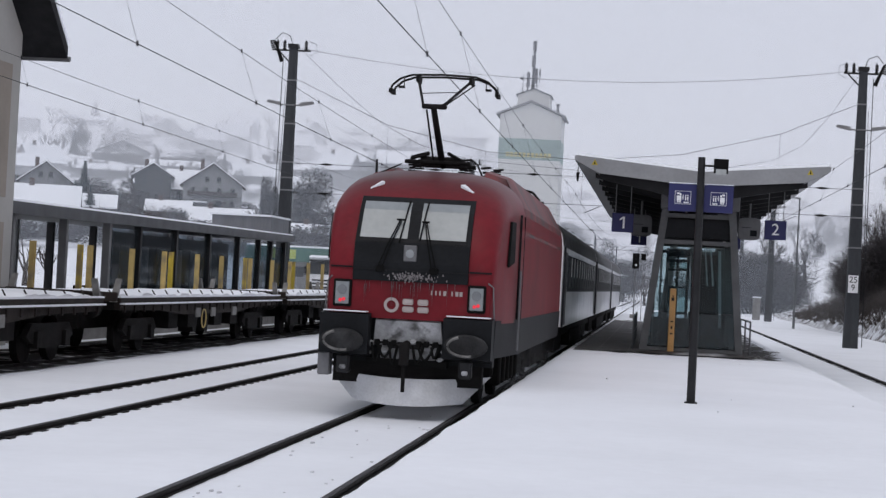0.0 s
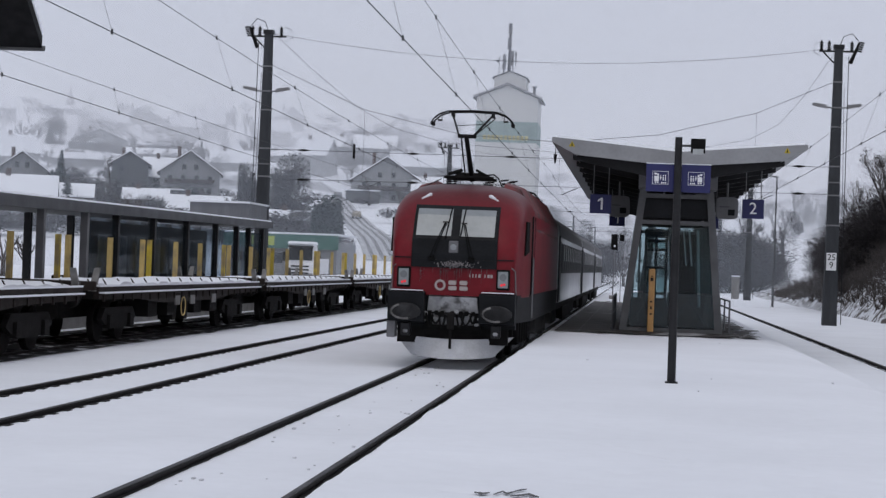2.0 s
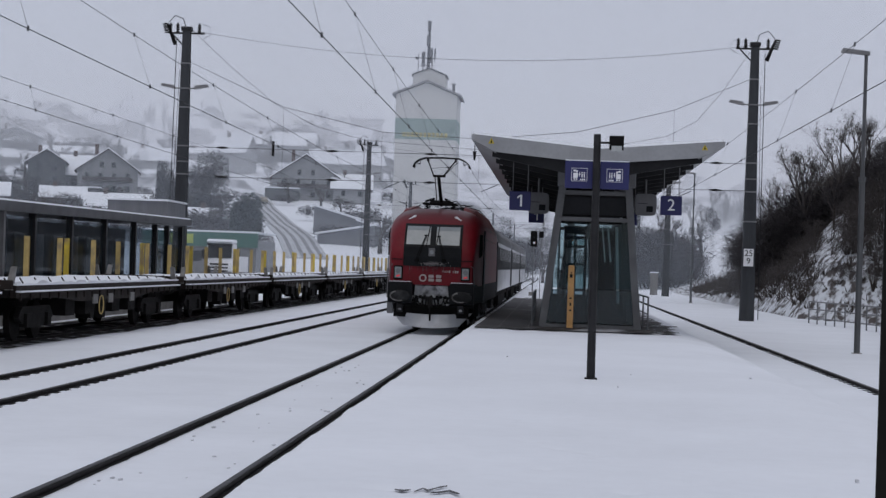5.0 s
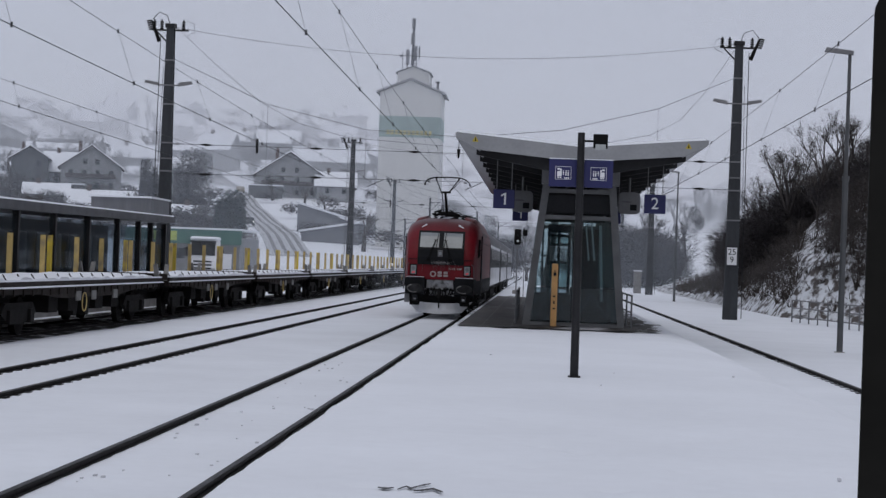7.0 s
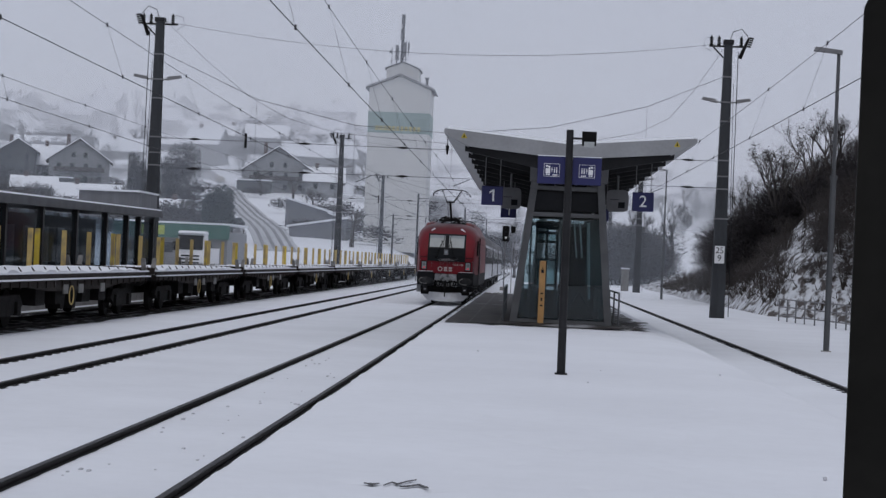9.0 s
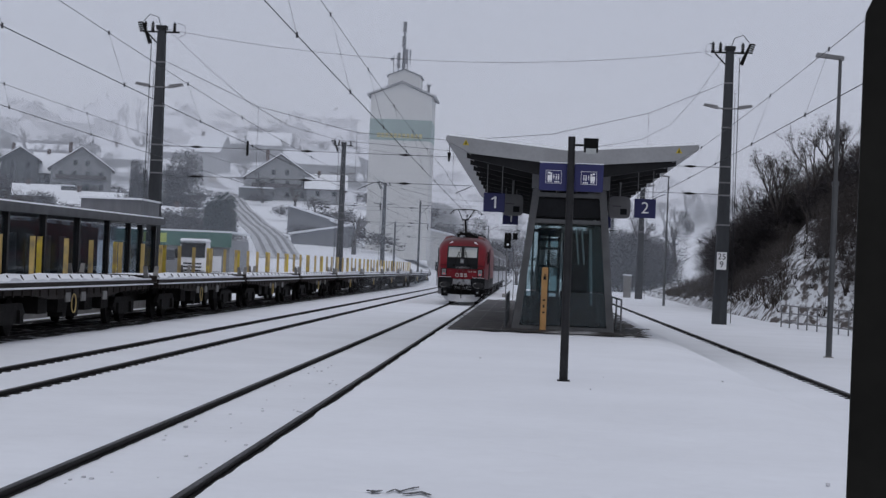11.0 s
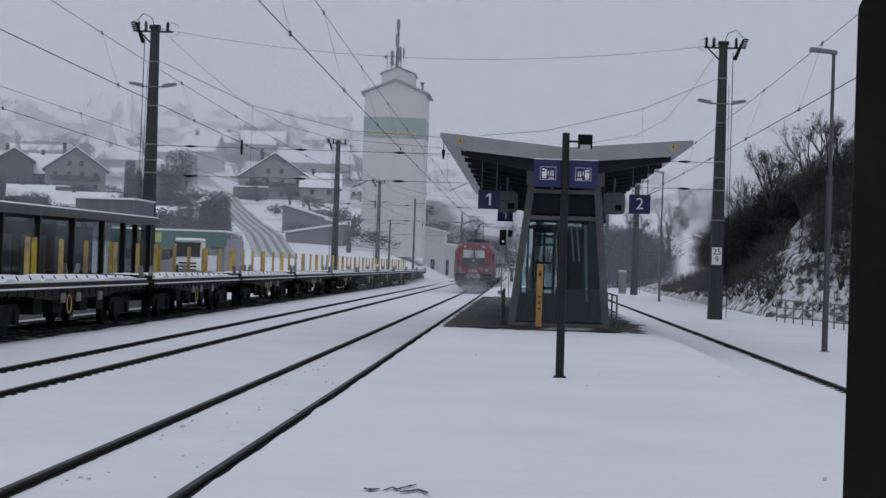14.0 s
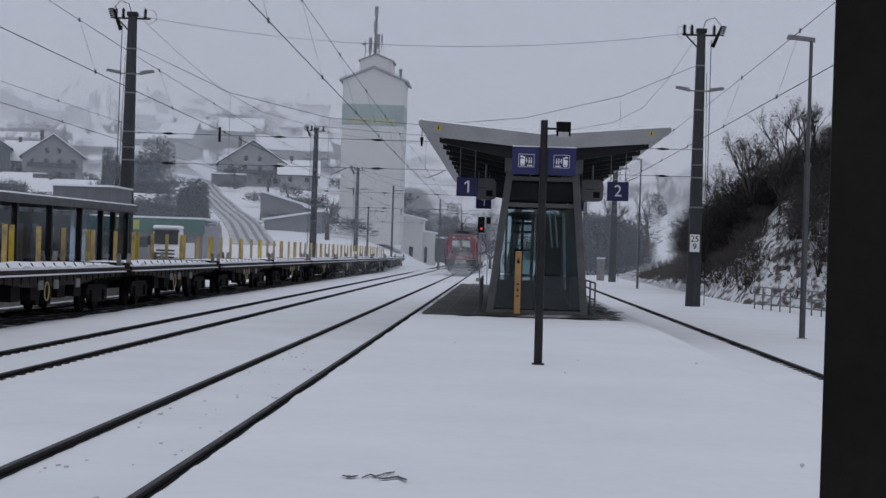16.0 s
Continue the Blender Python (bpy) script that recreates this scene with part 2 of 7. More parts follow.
def make_ground():
    bm = B()
    radii = [0.0] + [6 * 1.085 ** i for i in range(78)]
    n = 168
    rows = [[bm.verts.new((3.7, 0, SNOW_Z))]]
    for r in radii[1:]:
        rows.append([bm.verts.new((3.7 + r * math.cos(a), r * math.sin(a), land(3.7 + r * math.cos(a), r * math.sin(a)))) for a in (2 * math.pi * i / n for i in range(n))])
    for i in range(n):
        bm.faces.new((rows[0][0], rows[1][i], rows[1][(i + 1) % n]))
    for a, b in zip(rows[1:], rows[2:]):
        for i in range(n):
            bm.faces.new((a[i], b[i], b[(i + 1) % n], a[(i + 1) % n]))
    solid("ground", bm, SNOW, "snow-covered flat ground rising to a white hillside", "ground", kind="structure", smooth=True)


make_ground()

TRACKS = {"main": 0.0, "passing": -4.65, "siding": -9.4, "second": 9.15}
RAIL_FROM, RAIL_TO = -25.0, 420.0


def make_track(x, name):
    t = thing("railway_track", "dark steel rails half buried in snow, " + name, "railway track")
    tagged(t, kind="structure")
    for s in (-0.7525, 0.7525):
        bm = B()
        prism_y(bm, [(-0.07, -0.172), (0.07, -0.172), (0.07, -0.155), (0.012, -0.135), (0.012, -0.045), (0.034, -0.035), (0.034, -0.006),
                     (-0.034, -0.006), (-0.034, -0.035), (-0.012, -0.045), (-0.012, -0.135), (-0.07, -0.155)], RAIL_FROM, RAIL_TO)
        part("rail", bm, RAIL, t, at=(x + s, 0, 0))
        bm = B()
        prism_y(bm, [(-0.033, -0.008), (0.033, -0.008), (0.033, -0.004), (0.026, 0), (-0.026, 0), (-0.033, -0.004)], RAIL_FROM, RAIL_TO)
        part("rail_head", bm, RAIL_HEAD, t, "dull wet running surface", at=(x + s, 0, 0))
        if x in (0.0, -4.65):
            bm = B()
            v = []
            for i in range(900):
                y = RAIL_FROM + 160 * i / 899
                a = 0.075 + 0.014 * noise.noise((y * 3.0, s, x)) + 0.01 * noise.noise((y * 9.0, s, x))
                b = 0.075 + 0.014 * noise.noise((y * 3.0, s, x + 9)) + 0.01 * noise.noise((y * 9.0, s, x + 9))
                v.append((bm.verts.new((-a, y, SNOW_Z + 0.005)), bm.verts.new((b, y, SNOW_Z + 0.005))))
            for p, q in zip(v, v[1:]):
                bm.faces.new((p[0], p[1], q[1], q[0]))
            part("groove", bm, RAIL, t, "dark wet groove beside the rail", at=(x + s, 0, 0))
        if x == 0:
            continue
        bm = B()
        y = RAIL_FROM
        while y < 190:
            for k in (-0.08, 0.08):
                box(bm, k - 0.055, k + 0.055, y - 0.11, y + 0.11, -0.14, -0.058 - 0.014 * random.random())
            y += 0.62
        tagged(part("fastening", bm, RAIL, t, "dark rail clips poking through the snow", at=(x + s, 0, 0)), kind="stuff")


for nm, x in TRACKS.items():
    make_track(x, nm + " line")

# ballast bare of snow; the wagons' shade is put into its dark colour
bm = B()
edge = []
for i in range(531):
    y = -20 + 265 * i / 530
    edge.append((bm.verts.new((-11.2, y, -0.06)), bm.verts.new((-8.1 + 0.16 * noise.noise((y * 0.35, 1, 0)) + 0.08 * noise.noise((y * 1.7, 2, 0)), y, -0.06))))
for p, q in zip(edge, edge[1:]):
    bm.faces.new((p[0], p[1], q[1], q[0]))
solid("ballast", bm, GROUND_DARK, "bare ballast sheltered from snow, darkened for the shade under parked wagons", "ballast", kind="structure")

# ---- island platform ----
PX0, PX1, PZ = 1.55, 7.55, 0.45


def make_platform():
    bm = B()
    ys = list(np.arange(-14, 11, 0.4)) + list(np.arange(11, 23, 0.06)) + list(np.arange(23, 152.2, 0.4))
    ny, nx = len(ys) - 1, 72
    dents = [(3.49, 19.75, 0.07, 0.1), (3.53, 17.6, 0.06, 0.1), (3.81, 17.05, 0.08, 0.07), (3.95, 16.9, 0.09, 0.07), (4.13, 16.7, 0.07, 0.12), (4.17, 16.3, 0.05, 0.08), (3.67, 15.2, 0.06, 0.09), (4.31, 13.8, 0.07, 0.1), (3.16, 13.1, 0.05, 0.05), (2.6, 13.5, 0.12, 0.1)]
    rp = random.Random(31)
    for k in range(26):
        u = k / 25
        dents.append((4.9 + 0.9 * u + 0.09 * (-1) ** k + rp.uniform(-0.04, 0.04), 14.2 + 8.5 * u + rp.uniform(-0.1, 0.1), 0.055, 0.12))
    grid = []
    for y in ys:
        y = float(y)
        row = []
        for j in range(nx + 1):
            u = j / nx
            x = PX0 + (PX1 - PX0) * u
            if j == 0:
                x += 0.035 * noise.noise((y * 0.9, 0, 0)) + 0.05 * max(0, noise.noise((y * 2.3, 0, 2)) - 0.35)
            if j == nx:
                x += 0.05 * noise.noise((y * 0.9, 5, 0))
            z = PZ + 0.05 + 0.02 * noise.noise((x * 0.7, y * 0.5, 1)) + 0.008 * noise.noise((x * 3, y * 3, 4))
            z -= 0.12 * ramp01((u - 0.8) / 0.2) ** 2
            for dx, dy, rx, ry in dents:
                z -= (0.05 if dx < 4.5 else 0.022) * math.exp(-((x - dx) / rx) ** 2 - ((y - dy) / ry) ** 2)
            if j == 0:
                z -= 0.03
            row.append(bm.verts.new((x, y, z)))
        grid.append(row)
    for a, b in zip(grid, grid[1:]):
        for j in range(nx):
            bm.faces.new((a[j], a[j + 1], b[j + 1], b[j]))
    # skirt down to the slab
    for j in (0, nx):
        low = [bm.verts.new((r[j].co.x, r[j].co.y, PZ - (0.01 if j == 0 else 0.3))) for r in grid]
        for i in range(ny):
            q = (grid[i][j], grid[i + 1][j], low[i + 1], low[i])
            bm.faces.new(q)
    p = thing("platform", "snow-covered island platform with concrete edge", "platform")
    tagged(p, kind="structure")
    part("snow_cover", bm, SNOW, p, "smooth fresh snow layer", smooth=True)
    bm = B()
    box(bm, PX0 + 0.08, PX1 - 0.4, -14, 152, -0.3, PZ - 0.1)
    box(bm, PX0 + 0.02, PX1 - 0.9, -14, 152, PZ - 0.1, PZ)
    part("platform_slab", bm, CONCRETE, p, "dark concrete edge and wall")
    bm = B()
    n = 160
    rings = []
    for i in range(n + 1):
        y = -14 + 166 * i / n
        w = 0.08 * noise.noise((y * 0.5, 3, 1))
        rings.append([(7.3, y, 0.34), (7.48, y, 0.36), (7.63, y, 0.368), (7.75 + w * 0.5, y, 0.24), (7.95 + w, y, 0.08), (8.2 + w * 0.7, y, SNOW_Z - 0.02), (7.3, y, SNOW_Z - 0.02)])
    loft(bm, rings)
    part("snow_drift", bm, SNOW, p, "snow drifted down the platform side", smooth=True)
    return p


platform = make_platform()

# ---- silo tower ----
SILO_WHITE = mat("silo_render", (0.62, 0.62, 0.61), 0.85, vary=0.06, scale=0.25, bump=0.1, stretch=(1, 1, 0.25))
SILO_GREEN = mat("silo_green_band", (0.3, 0.38, 0.36), 0.8, vary=0.12, scale=0.2, bump=0.1)


def make_silo():
    t = thing("silo_tower", "tall white grain silo with green band and roof antennas", "tower", (-17.05, 300, 0))
    w, d = 4.8, 5.6
    g = land(-17, 300) - 1
    bm = B()
    prism_y(bm, [(-w, g), (w, g), (w, 28.6), (0, 30.6), (-w, 28.6)], 0, 2 * d)
    part("wall", bm, SILO_WHITE, t)
    bm = B()
    for s in (-1, 1):
        hull(bm, [(0, -0.4, 30.65), (s * (w + 0.6), -0.4, 28.45), (s * (w + 0.6), 2 * d + 0.4, 28.45), (0, 2 * d + 0.4, 30.65)],
             [(0, -0.4, 31.0), (s * (w + 0.6), -0.4, 28.8), (s * (w + 0.6), 2 * d + 0.4, 28.8), (0, 2 * d + 0.4, 31.0)])
    part("roof", bm, mat("silo_roof", (0.3, 0.3, 0.31), 0.8), t)
    bm = B()
    prism_y(bm, [(-2.35, 29.3), (2.75, 29.3), (2.75, 31.9), (0.2, 32.9), (-2.35, 31.9)], 1.5, 8)
    part("penthouse", bm, SILO_WHITE, t)
    bm = B()
    for s in (-1, 1):
        hull(bm, [(0.2, 1.3, 32.9), (0.2 + s * 2.8, 1.3, 31.8), (0.2 + s * 2.8, 8.2, 31.8), (0.2, 8.2, 32.9)], [(0.2, 1.3, 33.1), (0.2 + s * 2.8, 1.3, 32.0), (0.2 + s * 2.8, 8.2, 32.0), (0.2, 8.2, 33.1)])
    part("penthouse_roof", bm, STEEL, t)
    bm = B()
    box(bm, -w - 0.03, w + 0.03, -0.04, 2 * d + 0.04, 21.6, 24.9)
    part("green_band", bm, SILO_GREEN, t, "faded green painted band")
    bm = B()
    for k in range(11):
        box(bm, -3.6 + k * 0.66, -3.6 + k * 0.66 + 0.45, -0.08, -0.05, 22.0, 22.7)
    part("lettering_bars", bm, mat("faded_ochre", (0.5, 0.45, 0.22), 0.8), t, "faded ochre sign writing")
    bm = B()
    for z in [i * 2.4 + 2 for i in range(8)]:
        box(bm, -w - 0.012, w + 0.012, -0.012, 2 * d + 0.01, z, z + 0.05)
    part("pour_joint", bm, mat("silo_joint", (0.5, 0.5, 0.49), 0.9), t)
    bm = B()
    rod(bm, (-0.65, 4, 32.5), (-0.6, 4, 40.6), 0.28, 0.16)
    for px, z0, z1, r in ((-2.2, 32.0, 35.4, 0.06), (-1.45, 32.2, 35.8, 0.1), (0.0, 32.4, 36.4, 0.07), (0.4, 34.0, 36.4, 0.06)):
        rod(bm, (px, 3.4, z0), (px, 3.4, z1), r)
    for px, z0, z1, w2 in ((-0.6, 39.1, 40.7, 0.28), (-0.65, 36.6, 38.4, 0.3), (-1.4, 33.4, 35.7, 0.26), (-0.25, 34.0, 36.3, 0.24), (0.4, 35.0, 36.2, 0.12), (-2.4, 34.5, 34.9, 0.25)):
        box(bm, px - w2, px + w2, 3.2, 3.6, z0, z1)
    for z in (33.6, 34.8):
        rod(bm, (-1.9, 3.4, z), (0.6, 3.2, z), 0.04)
    part("antenna", bm, STEEL, t, "grey mobile-phone antennas", at=(0.45, 0, 0))
    bm = B()
    box(bm, 3.8, 4.2, 3, 3.5, 29, 30.6)
    box(bm, 3.65, 4.35, 2.9, 3.6, 30.6, 30.8)
    part("vent", bm, STEEL, t)


make_silo()

# ---- locomotive ----
def cab_ring(y, half, z_low, z_roof, crown, n=18):
    """Outline of the body: straight side, rounded shoulder, crowned roof."""
    pts = [(-half, y, z_low), (-half, y, z_low + (z_roof - z_low) * 0.55)]
    for i in range(n + 1):
        a = math.pi * i / n
        c, s = math.cos(a), math.sin(a)
        pts.append((-half * math.copysign(abs(c) ** 0.55, c), y, z_roof - crown + crown * abs(s) ** 0.8))
    pts += [(half, y, z_low + (z_roof - z_low) * 0.55), (half, y, z_low)]
    return pts


LOCO_LEN = 19.28


WORN = mat("worn_buffer_steel", (0.025, 0.025, 0.026), 0.6, 0.2, 0.4, 3, 0.2, dirt=(0.055, 0.055, 0.057), dirt_at=0.62)
PLATE_ICE = mat("dirty_ice", (0.15, 0.12, 0.125), 0.6, 0, 0.3, 4)


def make_loco():
    t = thing("locomotive", "red electric locomotive with raised pantograph, snow-caked front, red tail lamps lit", "locomotive")
    # body: the cab face leans back and the ends taper in plan
    prof = [(0.30, 1.22, 1.45, 2.30, 0.22), (0.36, 1.26, 1.45, 2.6, 0.3), (0.52, 1.3, 1.45, 2.86, 0.38), (0.72, 1.33, 1.45, 3.12, 0.45), (0.9, 1.36, 1.45, 3.32, 0.52), (1.08, 1.385, 1.45, 3.46, 0.6),
            (1.3, 1.4, 1.45, 3.62, 0.7), (1.6, 1.425, 1.45, 3.72, 0.78), (2.0, 1.45, 1.45, 3.8, 0.84), (2.5, 1.475, 1.45, 3.85, 0.88), (3.2, 1.5, 1.45, 3.86, 0.88)]
    rings = [cab_ring(*p) for p in prof] + [cab_ring(LOCO_LEN - p[0], *p[1:]) for p in reversed(prof)]
    bm = B()
    loft(bm, rings)
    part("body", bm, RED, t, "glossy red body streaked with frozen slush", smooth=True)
    # windscreen: black surround and two pale panes, leaning back
    FZ, FY = (1.9, 2.3, 2.6, 3.12, 3.42), (0.30, 0.30, 0.36, 0.72, 1.05)

    def face(x, z, out=0.0):
        """Point on the cab face at height z."""
        return (x, float(np.interp(z, FZ, FY)) - 0.02 - out, z)
    bm = B()
    zs = [2.02, 2.3, 2.45, 2.6, 2.8, 2.95, 3.12, 3.2, 3.33]
    loft(bm, [[face(-0.89, z), face(0.89, z), face(0.88, z, 0.03), face(-0.88, z, 0.03)] for z in zs])
    part("windscreen_surround", bm, DARK_GREY, t, "black windscreen surround")
    blind = mat("pale_blind_behind_glass", (0.27, 0.295, 0.305), 0.16, 0, 0.12, 0.8, 0)
    for a, b in ((-0.82, -0.09), (0.09, 0.81)):
        bm = B()
        loft(bm, [[face(a, z, 0.03), face(b, z, 0.03), face(b, z, 0.042), face(a, z, 0.042)] for z in (2.68, 2.8, 2.95, 3.12, 3.25)])
        part("windscreen", bm, blind, t, "windscreen with pale sun blind")
    for base, pivot, top, low in ((-0.47, (-0.22, 2.97), (-0.12, 3.27), (-0.2, 2.62)), (0.36, (0.17, 2.95), (0.17, 3.26), (0.11, 2.67))):
        bm = B()
        run(bm, [face(low[0] + (top[0] - low[0]) * k / 6, low[1] + (top[1] - low[1]) * k / 6, 0.07) for k in range(7)], 0.013)
        part("wiper", bm, BLACK, t, "black windscreen wiper blade")
        for d in (-0.035, 0.035):
            bm = B()
            run(bm, [face(base + d + (pivot[0] - base - d * 0.7) * k / 6, 2.22 + (pivot[1] - 2.22) * k / 6, 0.075) for k in range(7)], 0.01)
            part("wiper_arm", bm, BLACK, t, "thin black wiper arm")
        bm = B()
        box(bm, base - 0.07, base + 0.07, 0.2, 0.27, 2.15, 2.25, 0.02)
        part("wiper_pivot", bm, BLACK, t)
        bm = B()
        rod(bm, face(pivot[0] - 0.06, pivot[1], 0.12), face(pivot[0] + 0.06, pivot[1], 0.12), 0.016, seg=5)
        part("wiper_joint", bm, BLACK, t)
    bm = B()
    loft(bm, [[face(-0.88, z, 0.03), face(0.88, z, 0.03), face(0.88, z, 0.045), face(-0.88, z, 0.045)] for z in (2.185, 2.2)])
    part("trim_strip", bm, SKIRT_GREY, t, "grey trim strip below the windscreen")
    bm = B()
    loft(bm, [[face(-0.82, z, 0.031), face(0.81, z, 0.031), face(0.81, z, 0.036), face(-0.82, z, 0.036)] for z in (2.62, 2.68)])
    part("blind_shadow_gap", bm, SKIRT_GREY, t, "grey gap under the sun blind")
    bm = B()
    box(bm, -0.12, 0.08, 0.24, 0.34, 2.33, 2.58, 0.015)
    part("top_light_housing", bm, STEEL, t, "grey centre headlight housing")
    bm = B()
    rod(bm, (-0.02, 0.24, 2.45), (-0.02, 0.225, 2.45), 0.065, seg=14)
    part("top_light", bm, mat("lens", (0.3, 0.32, 0.33), 0.15, 0, 0.1), t)
    # lamp clusters
    for s in (-1, 1):
        bm = B()
        box(bm, s * 1.03 - 0.14, s * 1.03 + 0.14, 0.245, 0.33, 1.6, 2.02, 0.02)
        lamp = part("headlamp", bm, BLACK, t, "framed headlamp and tail-lamp cluster")
        bm = B()
        box(bm, s * 1.03 - 0.105, s * 1.03 + 0.105, 0.235, 0.25, 1.64, 1.98, 0.01)
        part("lamp_glass", bm, mat("frosted_lamp_glass", (0.24, 0.26, 0.27), 0.2, 0, 0.1), lamp)
        bm = B()
        rod(bm, (s * 1.03, 0.235, 1.86), (s * 1.03, 0.228, 1.86), 0.075, seg=14)
        part("lens", bm, mat("headlamp_lens", (0.2, 0.21, 0.22), 0.12, 0.3, 0.1), lamp)
        bm = B()
        for q in (-0.025, 0.03):
            rod(bm, (s * 1.03 + q, 0.234, 1.705 + q * 0.3), (s * 1.03 + q, 0.222, 1.705 + q * 0.3), 0.028, seg=12)
        part("tail_light", bm, RED_LAMP, lamp, "lit red tail light")
    # emblem as plain shapes, running number as bars
    white = mat("pale_lettering", (0.42, 0.36, 0.35), 0.5, 0, 0.1, 2, 0)
    bm = B()
    for i in range(24):
        a0, a1 = 2 * math.pi * i / 24, 2 * math.pi * (i + 1) / 24
        q = [(-0.27 + r * math.cos(a), 0.285, 1.66 + r * math.sin(a)) for r, a in ((0.115, a0), (0.115, a1), (0.07, a1), (0.07, a0))]
        hull(bm, q, [(x, 0.28, z) for x, y, z in q])
    for x in (-0.1, 0.13):
        box(bm, x, x + 0.175, 0.278, 0.296, 1.56, 1.65, 0.02)
        box(bm, x, x + 0.165, 0.278, 0.296, 1.672, 1.765, 0.02)
    part("emblem", bm, white, t, "pale railway emblem on the front")
    bm = B()
    x = 0.33
    for k in range(8):
        if k != 4:
            box(bm, x, x + (0.022 if k in (0, 1, 2, 5) else 0.045), 0.283, 0.296, 1.84, 1.91)
        x += 0.062
    tagged(part("number_bars", bm, white, t, "small pale running number"), kind="stuff")
    # buffer beam, buffer boxes, coupling, plough
    packed = mat("grey_packed_snow", (0.42, 0.425, 0.44), 0.85, 0, 0.3, 5, 0.4, dirt=(0.1, 0.1, 0.1), dirt_at=0.6)
    bm = B()
    box(bm, -1.3, 1.3, 0.45, 0.8, 0.78, 1.5)
    part("buffer_beam", bm, DARK_GREY, t)
    for s in (-1, 1):
        bm = B()
        c = s * 0.94
        hull(bm, [(c - 0.37, 0.0, 0.9), (c + 0.37, 0.0, 0.9), (c + 0.37, 0.5, 0.86), (c - 0.37, 0.5, 0.86)], [(c - 0.37, 0.0, 1.5), (c + 0.37, 0.0, 1.5), (c + 0.37, 0.5, 1.53), (c - 0.37, 0.5, 1.53)])
        bb = part("buffer_box", bm, DARK_GREY, t, "dark grey crash buffer box")
        bm = B()
        rod(bm, (c, 0.02, 1.1), (c, -0.14, 1.1), 0.15, seg=14)
        loft(bm, [[(c + 0.33 * math.cos(2 * math.pi * i / 24) * k, y, 1.1 + 0.18 * math.sin(2 * math.pi * i / 24) * k) for i in range(24)] for y, k in ((-0.1, 1.0), (-0.14, 1.0), (-0.17, 0.85))])
        part("buffer", bm, WORN, bb, "oval greasy buffer plate with worn face", smooth=True)
        bm = B()
        run(bm, [(c + 0.27 * math.cos(a), -0.165, 1.1 + 0.145 * math.sin(a)) for a in (2.0 + 0.16 * k for k in range(20))], 0.022)
        part("scuff_ring", bm, mat("scuffed_grease", (0.16, 0.155, 0.15), 0.5, 0.2, 0.5, 9), bb, "pale scuffed arc on the buffer plate")
        bm = B()
        box(bm, c - 0.33, c + 0.33, 0.02, 0.26, 1.53, 1.546)
        part("snow", bm, SNOW, bb, "thin line of snow")
        bm = B()
        box(bm, s * 0.93 - 0.1, s * 0.93 + 0.1, 0.0, 0.2, 0.6, 0.88, 0.03)
        part("step", bm, DARK_STEEL, t, "dark step bracket")
        bm = B()
        box(bm, s * 0.93 - 0.05, s * 0.93 + 0.05, -0.02, 0.03, 0.66, 0.73, 0.02)
        part("snow_clump", bm, packed, t, "packed snow on the step")
    bm = B()
    box(bm, -1.33, -1.14, 0.1, 0.35, 0.55, 0.9, 0.02)
    part("cable_box", bm, STEEL, t, "grey box beside the plough")
    bm = B()
    hull(bm, [(-0.53, 0.40, 1.1), (0.53, 0.40, 1.1), (0.53, 0.46, 1.1), (-0.53, 0.46, 1.1)], [(-0.5, 0.32, 1.42), (0.5, 0.32, 1.42), (0.5, 0.4, 1.45), (-0.5, 0.4, 1.45)])
    part("drawgear_plate", bm, packed, t, "grey plate caked with packed snow")
    bm = B()
    hull(bm, [(-0.4, 0.44, 0.8), (0.42, 0.44, 0.8), (0.42, 0.5, 0.8), (-0.4, 0.5, 0.8)], [(-0.46, 0.38, 1.04), (0.48, 0.38, 1.04), (0.48, 0.46, 1.06), (-0.46, 0.46, 1.06)])
    part("lower_plate", bm, packed, t, "snow-caked lower plate")
    bm = B()
    box(bm, -0.3, 0.28, 0.3, 0.42, 1.0, 1.07, 0.02)
    part("hook_guide", bm, WORN, t, "dark drawhook guide")
    rl = random.Random(3)
    for x, z, r in ((-0.56, 1.06, 0.07), (-0.34, 0.96, 0.06), (-0.6, 0.92, 0.05), (0.33, 1.02, 0.07), (0.58, 0.98, 0.06), (-0.2, 1.12, 0.05), (0.1, 1.11, 0.06), (0.52, 0.86, 0.05)):
        bm = B()
        bmesh.ops.create_icosphere(bm, subdivisions=2, radius=r)
        for v in bm.verts:
            k = 1 + 0.35 * noise.noise(v.co * 14 + Vector((x * 9, z * 9, 0)))
            v.co = Vector((v.co.x * k * rl.uniform(1.0, 1.15), v.co.y * 0.6 * k, v.co.z * k * 0.75)) + Vector((x, 0.32, z))
        part("snow_lump", bm, packed, t, "lump of packed grey snow", smooth=True)
    bm = B()
    box(bm, -0.62, 0.62, 0.3, 0.5, 0.74, 0.84)
    part("hose_bracket", bm, BLACK, t)
    for x, w, drop in ((-0.46, 0.12, 0.26), (-0.33, 0.18, 0.2), (-0.2, 0.1, 0.3), (0.18, 0.14, 0.28), (0.3, 0.2, 0.22), (0.44, 0.1, 0.18)):
        bm = B()
        run(bm, [(x + w * (k / 7 - 0.5) * (1.2 if x < 0 else -1.2), 0.24 - 0.06 * math.sin(math.pi * k / 7), 1.08 - drop * math.sin(math.pi * k / 7) - 0.03 * k / 7) for k in range(8)], 0.022)
        part("hose", bm, BLACK, t, "black brake hose", smooth=True)
        bm = B()
        box(bm, x - 0.04, x + 0.04, 0.24, 0.34, 1.04, 1.13, 0.01)
